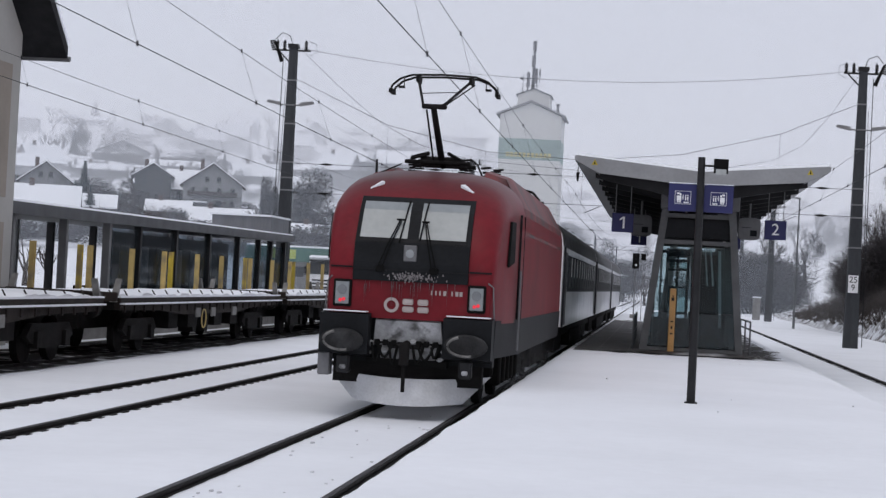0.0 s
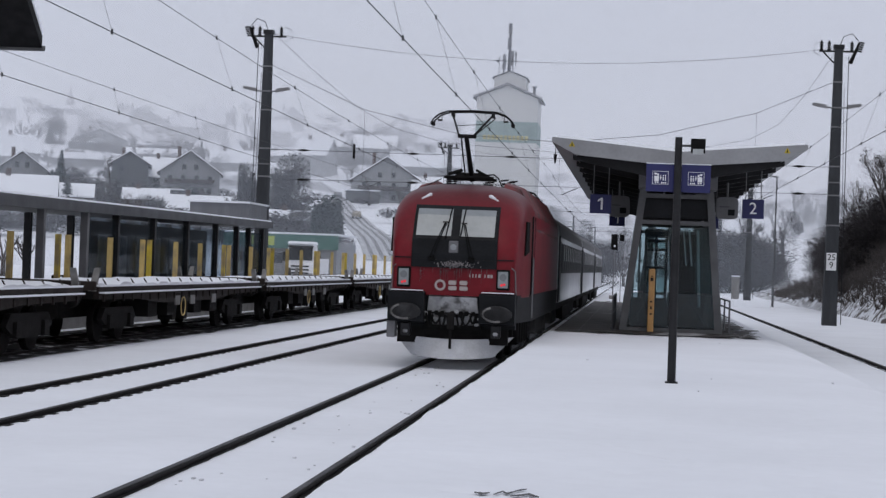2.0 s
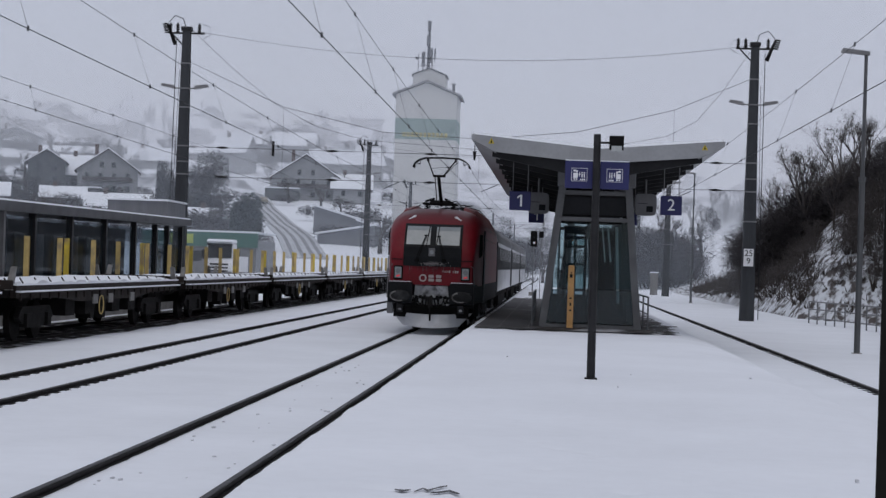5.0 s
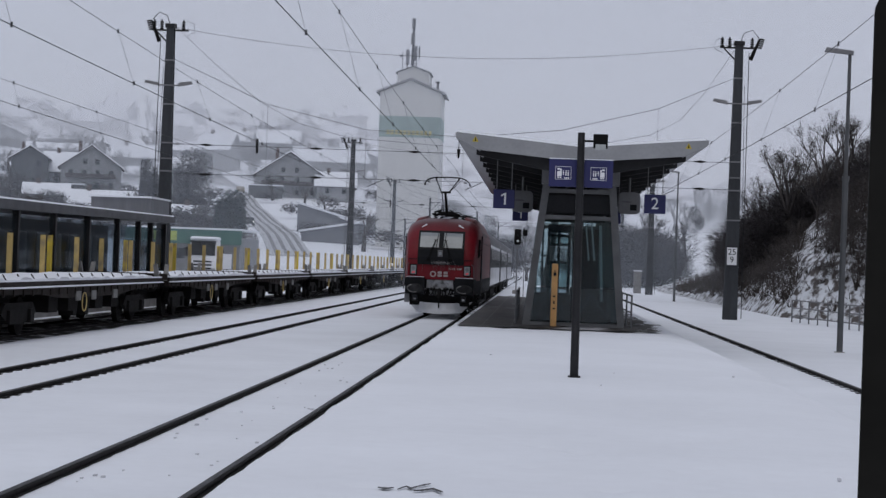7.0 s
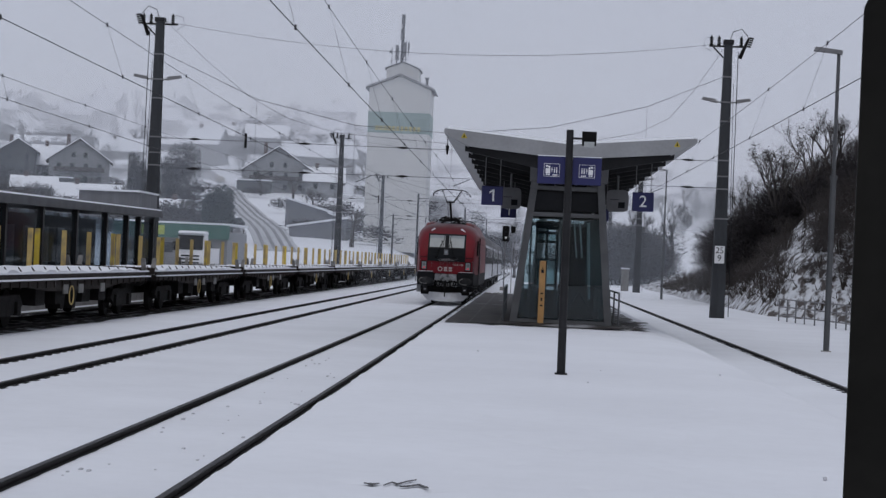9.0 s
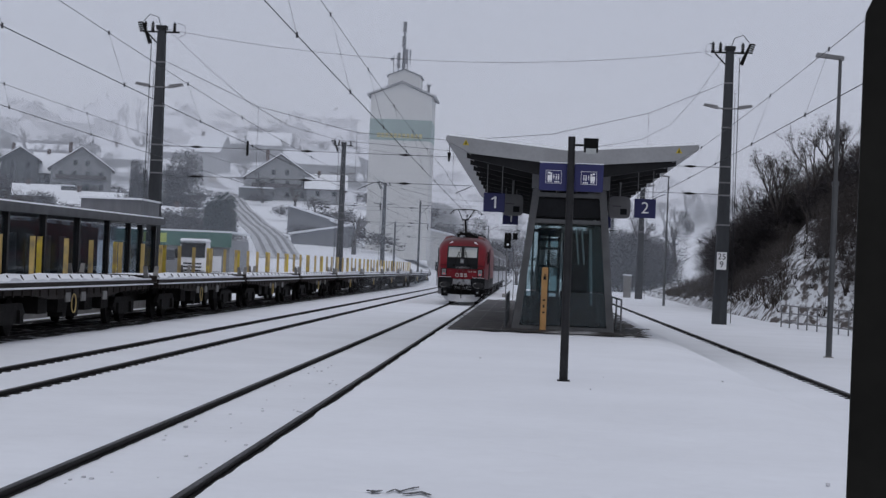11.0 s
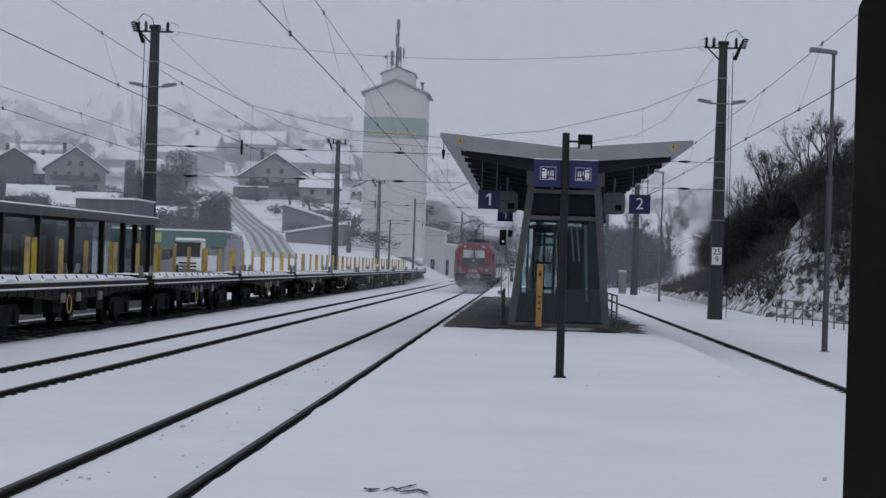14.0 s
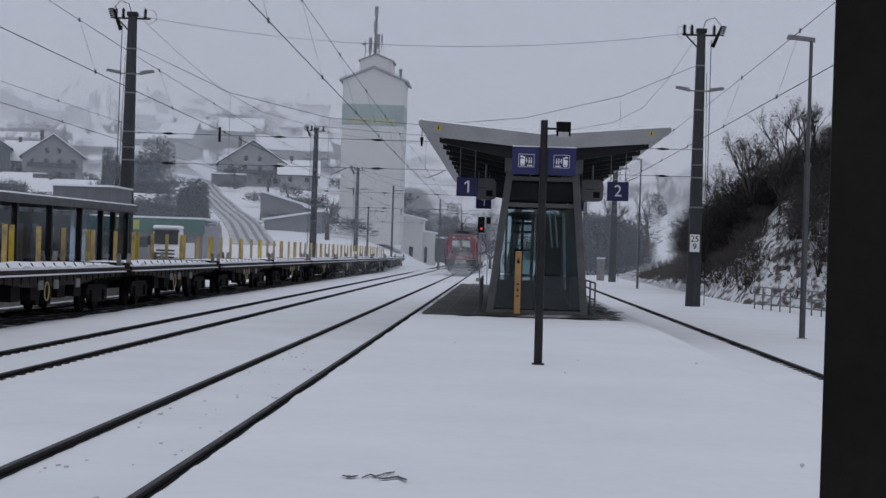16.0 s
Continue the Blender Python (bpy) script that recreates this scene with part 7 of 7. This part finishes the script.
def make_bank():
    bm = B()
    nx, ny = 46, 190
    rows = [[bm.verts.new((15.6 + 44 * (j / nx) ** 1.5, -20 + 330 * i / ny, bank_z(15.6 + 44 * (j / nx) ** 1.5, -20 + 330 * i / ny))) for j in range(nx + 1)] for i in range(ny + 1)]
    for a, b in zip(rows, rows[1:]):
        for j in range(nx):
            bm.faces.new((a[j], a[j + 1], b[j + 1], b[j]))
    solid("embankment", bm, BANK, "steep grassy bank patched with snow", "embankment", kind="structure", smooth=True)


make_bank()
def in_chute(x, y):
    """The bare snowy chute on the slope."""
    return abs(x - (18.6 + (y - 105) * 0.15)) < 0.8 and 95 < y < 124


def slope_brush():
    """Low leafless scrub on the slope, too tangled to count."""
    rng = random.Random(4)
    pts, tris = [], []
    bases = [np.array([v.co for v in m[1].vertices]) for m in BRUSH]
    for i in range(640):
        y = rng.uniform(84, 118) if i % 3 else rng.uniform(110, 158)
        x = 17.0 + 5.5 * rng.random()
        if in_chute(x, y) or bank_z(x, y) < 0.35 or (x < 20.2 and y > 108 and rng.random() < 0.4) or (y < 118 and rng.random() < 0.5):
            continue
        n = len(pts)
        s, a = rng.uniform(0.25, 0.62), rng.uniform(0, 6.28)
        c, d = math.cos(a), math.sin(a)
        q = bases[i % 3] * np.array((s, s, s * rng.uniform(0.8, 1.5)))
        q = q @ np.array(((c, d, 0), (-d, c, 0), (0, 0, 1))) + np.array((x, y, bank_z(x, y) - 0.1))
        pts += q.tolist()
        tris += [(n + k, n + k + 1, n + k + 2) for k in range(0, len(q), 3)]
    me = bpy.data.meshes.new("slope_brush")
    me.from_pydata(pts, [], tris)
    me.materials.append(TWIG)
    tagged(new("slope_brush", me), "leafless brown brush on the snowy bank", "brush", kind="stuff")


slope_brush()
rng = random.Random(4)
for i in range(160):
    y = rng.uniform(86, 166)
    x = rng.uniform(20.6, 29)
    if in_chute(x, y) or (y < 112 and x < 23.2):
        continue
    plant("bush", DARK_BUSHES[i % 3], "dark dense leafless thicket on top of the bank", x, y, bank_z(x, y) - 0.2, rng.uniform(0.6, 1.0), "thicket on the bank", rng.uniform(0, 360))
for i in range(56):
    y = rng.uniform(126, 162)
    x = 3.71 + y * math.tan(radians(rng.uniform(5.7, 8.2)))
    plant("bush", DARK_BUSHES[i % 3], "dark tangled thicket on the slope", x, y, bank_z(x, y) - 0.3, rng.uniform(0.8, 1.25), "thicket on the bank", rng.uniform(0, 360))
for i in range(26):
    y = rng.uniform(104, 165)
    x = rng.uniform(20.5, 26.5)
    plant("bare_tree", TREES[i % 3], "leafless tree on top of the bank", x, y, bank_z(x, y), rng.uniform(0.42, 0.62), "bare trees on the bank", 50 * i)
for i, (x, y, s) in enumerate(((19.8, 125, 1.05), (20.5, 131, 0.95), (19.2, 133, 0.85), (21.6, 122, 0.9), (22.2, 118, 0.85), (18.7, 137, 0.7))):
    plant("bare_tree", TREES[i % 3], "leafless tree rising out of the thicket", x, y, bank_z(x, y) - 0.1, s, "bare trees on the bank", 70 * i)
for i in range(44):
    y = rng.uniform(215, 320)
    x = rng.uniform(13.9, 18.6)
    plant("bush", DARK_BUSHES[i % 3], "dark leafless thicket beside the tracks", x, y, bank_z(max(x, 15.7), min(y, 300)) - 0.2, rng.uniform(1.5, 2.7), "thicket beside the tracks", rng.uniform(0, 360))


# dry grass tufts on the bank
def tufts():
    bm = B()
    rng = random.Random(8)
    for k in range(9000):
        y = rng.uniform(60, 200)
        x = 16.8 + 9 * rng.random() ** 1.2
        if bank_z(x, y) < 0.25 or (y < 101 and x < 19.6 and rng.random() < 0.45) or in_chute(x, y) and rng.random() < 0.92 or (x < 20.6 and y > 104 and rng.random() < 0.45):
            continue
        z = bank_z(x, y)
        for j in range(5):
            h = rng.uniform(0.12, 0.5) if k % 9 else rng.uniform(0.6, 1.5)
            a, b = rng.uniform(-0.45, 0.45), rng.uniform(-0.45, 0.45)
            v = [bm.verts.new(p) for p in ((x + a * 0.2 - 0.03, y + b * 0.2, z - 0.05), (x + a * 0.2 + 0.03, y + b * 0.2, z - 0.05), (x + a, y + b, z + h))]
            bm.faces.new(v)
    solid("dry_grass", bm, mat("dry_brown_grass", (0.06, 0.05, 0.044), 0.9, 0, 0.3, 1.5, 0), "dry brown grass and scrub on the bank", "grass", kind="stuff")


tufts()


def railing():
    t = thing("pedestrian_railing", "grey tubular railing in the snow beside the bank", "railing", (0, 0, 0))
    pts = [(15.75, 91.0), (16.3, 86.5), (16.9, 81.5), (17.4, 77.0), (17.8, 73.0)]
    for z in (0.95, 0.6, 0.2):
        bm = B()
        run(bm, [(x, y, z) for x, y in pts], 0.03)
        part("rail", bm, STEEL, t)
    for (xa, ya), (xb, yb) in zip(pts, pts[1:]):
        for k in range(3):
            u = k / 3
            x, y = xa + (xb - xa) * u, ya + (yb - ya) * u
            bm = B()
            rod(bm, (x, y, -0.3), (x, y, 0.96), 0.032, seg=6)
            part("upright", bm, STEEL, t)


railing()

# ---- small things by the tracks ----
def cabinet():
    t = thing("relay_cabinet", "pale trackside relay cabinet", "cabinet", (13.2, 182, 0))
    bm = B()
    box(bm, -0.35, 0.35, -0.3, 0.3, -0.2, 2.0, 0.03)
    part("case", bm, PLATE, t)
    bm = B()
    box(bm, -0.4, 0.4, -0.35, 0.35, 2.0, 2.1, 0.02)
    part("snow", bm, SNOW, t)


cabinet()


def signal():
    t = thing("railway_signal", "dark trackside light signal on a slim post", "signal", (2.53, 110, 0))
    bm = B()
    rod(bm, (0, 0, PZ), (0, 0, 4.2), 0.035, seg=8)
    part("post", bm, STEEL, t)
    bm = B()
    box(bm, -0.19, 0.19, -0.1, 0.1, 3.3, 4.2, 0.05)
    hd = part("signal_head", bm, BLACK, t, "black signal head")
    # added disc: its turn stands in for the lamp changing from white to red
    disc = new("aspect_disc")
    disc.parent = t
    for nm, m, a, b, lb in (("white_lens", mat("white_signal_lens", (0.8, 0.82, 0.85), 0.2, 0, 0.05), -0.02, 0.0, "pale lens standing in for the white signal light"), ("red_lens", RED_SIGNAL, 0.004, 0.024, "lit red signal lens")):
        bm = B()
        rod(bm, (0, a, 0), (0, b, 0), 0.062, seg=14)
        part(nm, bm, m, disc, lb)
    for z in (3.85, 4.1):
        bm = B()
        rod(bm, (0.0, -0.105, z), (0.0, -0.13, z), 0.06, seg=12)
        part("dark_lens", bm, DARK_GREY, hd)
    bm = B()
    box(bm, -0.2, 0.2, -0.2, 0.2, PZ, PZ + 0.25)
    part("footing", bm, CONCRETE, t)
    tagged(disc, "added turning disc that swaps a pale lens for a red one")
    t2 = thing("small_signal", "small dark signal lamp on a thin post", "signal", (3.02, 100, 0))
    bm = B()
    rod(bm, (0, 0, PZ), (0, 0, 4.0), 0.02, seg=6)
    part("post", bm, STEEL, t2)
    bm = B()
    box(bm, -0.12, 0.12, -0.1, 0.1, 3.65, 4.0, 0.03)
    part("signal_head", bm, BLACK, t2)
    return disc


aspect = signal()


def portal(x, y, h, arm):
    t = thing("tubular_mast", "slim steel mast with a bracket arm", "mast", (x, y, 0), group="slim masts down the line")
    bm = B()
    rod(bm, (0, 0, -0.2), (0, 0, h), 0.14, 0.1, seg=8)
    part("shaft", bm, MAST_CONCRETE, t)
    bm = B()
    rod(bm, (0, 0, h - 0.6), (arm, 0, h - 0.5), 0.06, seg=6)
    rod(bm, (0, 0, h - 1.6), (arm * 0.8, 0, h - 0.6), 0.04, seg=6)
    part("bracket", bm, STEEL, t)


portal(-8.9, 221, 9.6, 1.2)
portal(-12.9, 238, 7.5, 1.2)
portal(-3.9, 235, 8.6, 2.6)
portal(-2.4, 290, 8.6, 2.6)
portal(4.4, 300, 8.6, -2.6)


def info_stele():
    t = thing("information_stele", "tall black information board with rounded corners", "sign board", (4.588, 4.05, PZ), turn=-9)
    bm = B()
    w, h = 0.19, 2.24
    prism_y(bm, [(-w, 0), (w, 0), (w, h - 0.05), (w - 0.05, h), (-w + 0.045, h), (-w + 0.014, h - 0.014), (-w, h - 0.045)], -0.06, 0.06)
    part("case", bm, mat("matt_black_case", (0.013, 0.0125, 0.011), 0.85, 0, 0.25, 2, 0, spec=0.1), t)
    bm = B()
    box(bm, -w - 0.03, w + 0.03, -0.1, 0.1, 0.0, 0.06)
    part("foot", bm, DARK_STEEL, t)


info_stele()

# broken snow crust and stray clods
def crust():
    bm = B()
    rng = random.Random(2)
    for pts in (((2.66, 13.31), (2.72, 13.27), (2.77, 13.33)), ((2.8, 13.24), (2.85, 13.43), (2.89, 13.31), (2.95, 13.5), (3.01, 13.6)), ((2.92, 13.16), (2.98, 13.2), (3.04, 13.31), (3.08, 13.2), (3.12, 13.14))):
        m = 6 * (len(pts) - 1)
        last = None
        for k in range(m + 1):
            u = k / m
            x = float(np.interp(u * (len(pts) - 1), range(len(pts)), [p[0] for p in pts]))
            y = float(np.interp(u * (len(pts) - 1), range(len(pts)), [p[1] for p in pts]))
            h = (0.035 * math.sin(math.pi * min(1, u * 0.96 + 0.02)) ** 0.7 + 0.01) * rng.uniform(0.6, 1.3)
            z = PZ + 0.062 + 0.02 * noise.noise((x * 0.7, y * 0.5, 1)) + 0.008 * noise.noise((x * 3, y * 3, 4))
            row = [bm.verts.new((x, y - h, z)), bm.verts.new((x, y + h, z + 0.004))]
            if last:
                bm.faces.new((last[0], row[0], row[1], last[1]))
            last = row
    solid("snow_crack", bm, mat("bare_asphalt_crack", (0.06, 0.06, 0.065), 0.8), "dark crack where the snow crust broke", "crack", kind="structure")
    bm = B()
    for k in range(46):
        if k < 40:
            y = rng.uniform(14, 40)
            x = rng.uniform(-0.55, 0.6)
            z = SNOW_Z
        else:
            y = rng.uniform(12, 46)
            x = rng.uniform(1.8, 7.2)
            z = PZ + 0.05
        s = rng.uniform(0.008, 0.022)
        box(bm, x - s, x + s, y - s * 2, y + s * 2, z - 0.01, z + s * 0.9)
    solid("snow_clods", bm, mat("grey_slush_clod", (0.6, 0.6, 0.63), 0.9), "small grey clods scattered on the snow", "clods", kind="stuff")


crust()

# church on the far hill, almost lost in the haze
def church():
    t = thing("church", "distant grey church with a pointed spire in the haze", "church", (-329.5, 1100, 0))
    g = land(-329.5, 1100) - 3
    top = 2 + 1150 * math.tan(radians(4.75))
    bm = B()
    box(bm, -4.0, 4.0, -4.0, 4.0, g, top - 14)
    part("tower", bm, ROOF_DARK, t)
    bm = B()
    hull(bm, [(-3.6, -3.6, top - 14), (3.6, -3.6, top - 14), (3.6, 3.6, top - 14), (-3.6, 3.6, top - 14)], [(-0.1, -0.1, top), (0.1, -0.1, top), (0.1, 0.1, top), (-0.1, 0.1, top)])
    part("spire", bm, ROOF_DARK, t)
    bm = B()
    prism_x(bm, [(-6, g), (6, g), (6, top - 24), (0, top - 19), (-6, top - 24)], -20, -4.4)
    part("nave", bm, PLASTER_GREY, t)


church()

# ---- see-through sheets in place of distance haze, thicker with distance ----
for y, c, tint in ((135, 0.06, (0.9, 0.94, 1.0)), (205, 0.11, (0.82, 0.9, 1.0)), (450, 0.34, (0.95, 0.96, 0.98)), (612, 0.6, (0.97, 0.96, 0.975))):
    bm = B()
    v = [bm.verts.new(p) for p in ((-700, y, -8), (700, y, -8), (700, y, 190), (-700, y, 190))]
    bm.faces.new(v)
    o = solid("haze_sheet", bm, mist_mat("see_through_haze", c, tint), "flat see-through sheet that stands in for distance haze", "haze", kind="structure")


# ---- powder snow whirled up behind the train ----
def powder_mat():
    """Loose snow in the air, thinning out to nothing at the rim of each puff."""
    m = bpy.data.materials.new("whirled_powder_snow")
    m.use_nodes = True
    n, l = m.node_tree.nodes, m.node_tree.links
    n.clear()
    tr, df, tl = n.new("ShaderNodeBsdfTransparent"), n.new("ShaderNodeBsdfDiffuse"), n.new("ShaderNodeBsdfTranslucent")
    for sh in (df, tl):
        sh.inputs[0].default_value = (0.9, 0.92, 0.95, 1)
    m1, m2, out = n.new("ShaderNodeMixShader"), n.new("ShaderNodeMixShader"), n.new("ShaderNodeOutputMaterial")
    co, ln, nz, mr, mu = n.new("ShaderNodeTexCoord"), n.new("ShaderNodeVectorMath"), n.new("ShaderNodeTexNoise"), n.new("ShaderNodeMapRange"), n.new("ShaderNodeMath")
    ln.operation, mu.operation = "LENGTH", "MULTIPLY"
    nz.inputs["Scale"].default_value, nz.inputs["Detail"].default_value = 3.5, 5
    mr.inputs[1].default_value, mr.inputs[2].default_value, mr.inputs[3].default_value, mr.inputs[4].default_value = 0.1, 1.0, 0.36, 0.0
    l.new(co.outputs["Object"], ln.inputs[0])
    l.new(co.outputs["Object"], nz.inputs[0])
    l.new(ln.outputs["Value"], mr.inputs[0])
    l.new(mr.outputs[0], mu.inputs[0])
    l.new(nz.outputs[0], mu.inputs[1])
    m1.inputs[0].default_value = 0.5
    l.new(df.outputs[0], m1.inputs[1])
    l.new(tl.outputs[0], m1.inputs[2])
    l.new(mu.outputs[0], m2.inputs[0])
    l.new(tr.outputs[0], m2.inputs[1])
    l.new(m1.outputs[0], m2.inputs[2])
    l.new(m2.outputs[0], out.inputs[0])
    return m


def powder_clouds():
    bm = B()
    c = bm.verts.new((0, -0.12, 0))
    rings = [[bm.verts.new((k * math.cos(a), 0.12 * (k * k - 1), k * math.sin(a))) for a in (2 * math.pi * i / 20 for i in range(20))] for k in (0.35, 0.7, 1.0)]
    for i in range(20):
        j = (i + 1) % 20
        bm.faces.new((c, rings[0][i], rings[0][j]))
        for p, q in zip(rings, rings[1:]):
            bm.faces.new((p[i], q[i], q[j], p[j]))
    puff = mesh_of("puff", bm, powder_mat(), True)
    clouds = []
    for k in range(2):
        t = thing("powder_snow_cloud", "thin cloud of powder snow whirled up behind the train", "snow cloud", group="powder snow behind the train")
        for x, y, z, rx, rz in ((-0.2, 0.0, 0.3, 1.7, 0.75), (0.3, 0.7, 0.6, 1.5, 1.0), (0.0, 1.2, 1.95, 1.5, 1.95)):
            o = new("puff", puff)
            o.parent = t
            o.matrix_basis = Matrix.LocRotScale((x * (1 if k % 2 else -1), y, z), Euler((0, 0, 0)), (rx, 1.0, rz))
        clouds.append(t)
    return clouds


clouds = powder_clouds()


# ---- movement ----
def front(t):
    """Distance of the locomotive's face along the track."""
    return 28.7 + 4.8 * t + 0.2225 * t * t + 0.028 * max(0.0, t - 8) ** 3


def motions():
    times = [i * 0.5 for i in range(33)]
    walk(loco, [(t, pose(0, front(t), 0)) for t in times])
    walk(van, [(t, road_pose(u, 0.8, 180)) for t, u in ((0.0, 0.44), (1.5, 0.52), (2.5, 0.57), (4.2, 0.66), (7.0, 0.77), (9.0, 0.86), (12.0, 0.97), (16.0, 0.97))])
    walk(grey_car, [(t, road_pose(u, 0.8, 180)) for t, u in ((0.0, 0.67), (1.5, 0.745), (4.2, 0.87), (7.0, 0.99), (16.0, 0.999))])
    walk(dark_car, [(t, lane_pose(a, r, h)) for t, a, r, h in ((0.0, 9.3, 356, 40), (4.2, 9.3, 356, 40), (5.4, 9.0, 353, 35), (6.3, 8.73, 350, 25), (7.0, 8.63, 346, 14), (7.5, 8.57, 342, 8), (8.0, 8.52, 336, 4), (8.5, 8.55, 328, -10), (9.2, 8.8, 318, -35), (10.5, 9.6, 305, -50), (16.0, 9.6, 305, -50))])
    for i, c in enumerate(clouds):
        # each cloud leaves the underside of the train in turn and trails behind its face
        walk(c, [(t, pose(0, front(t) + 9 - (10.2 + 1.6 * i) * (lambda u: u * u * (3 - 2 * u))(ramp01((t - 10.8 - 1.6 * i) / 2.2)), 0)) for t in times])
    walk(aspect, [(0.0, pose(0.02, -0.125, 3.52)), (14.6, pose(0.02, -0.125, 3.52)), (14.7, pose(0.02, -0.125, 3.52, 0, 0, 60)), (14.8, pose(0.02, -0.125, 3.52, 0, 0, 120)), (14.9, pose(0.02, -0.125, 3.52, 0, 0, 180)), (16.0, pose(0.02, -0.125, 3.52, 0, 0, 180))])
    for i, c in enumerate(coaches):
        walk(c, [(t, pose(0, front(t) + LOCO_LEN + COACH_LEN * i, 0)) for t in times])


motions()
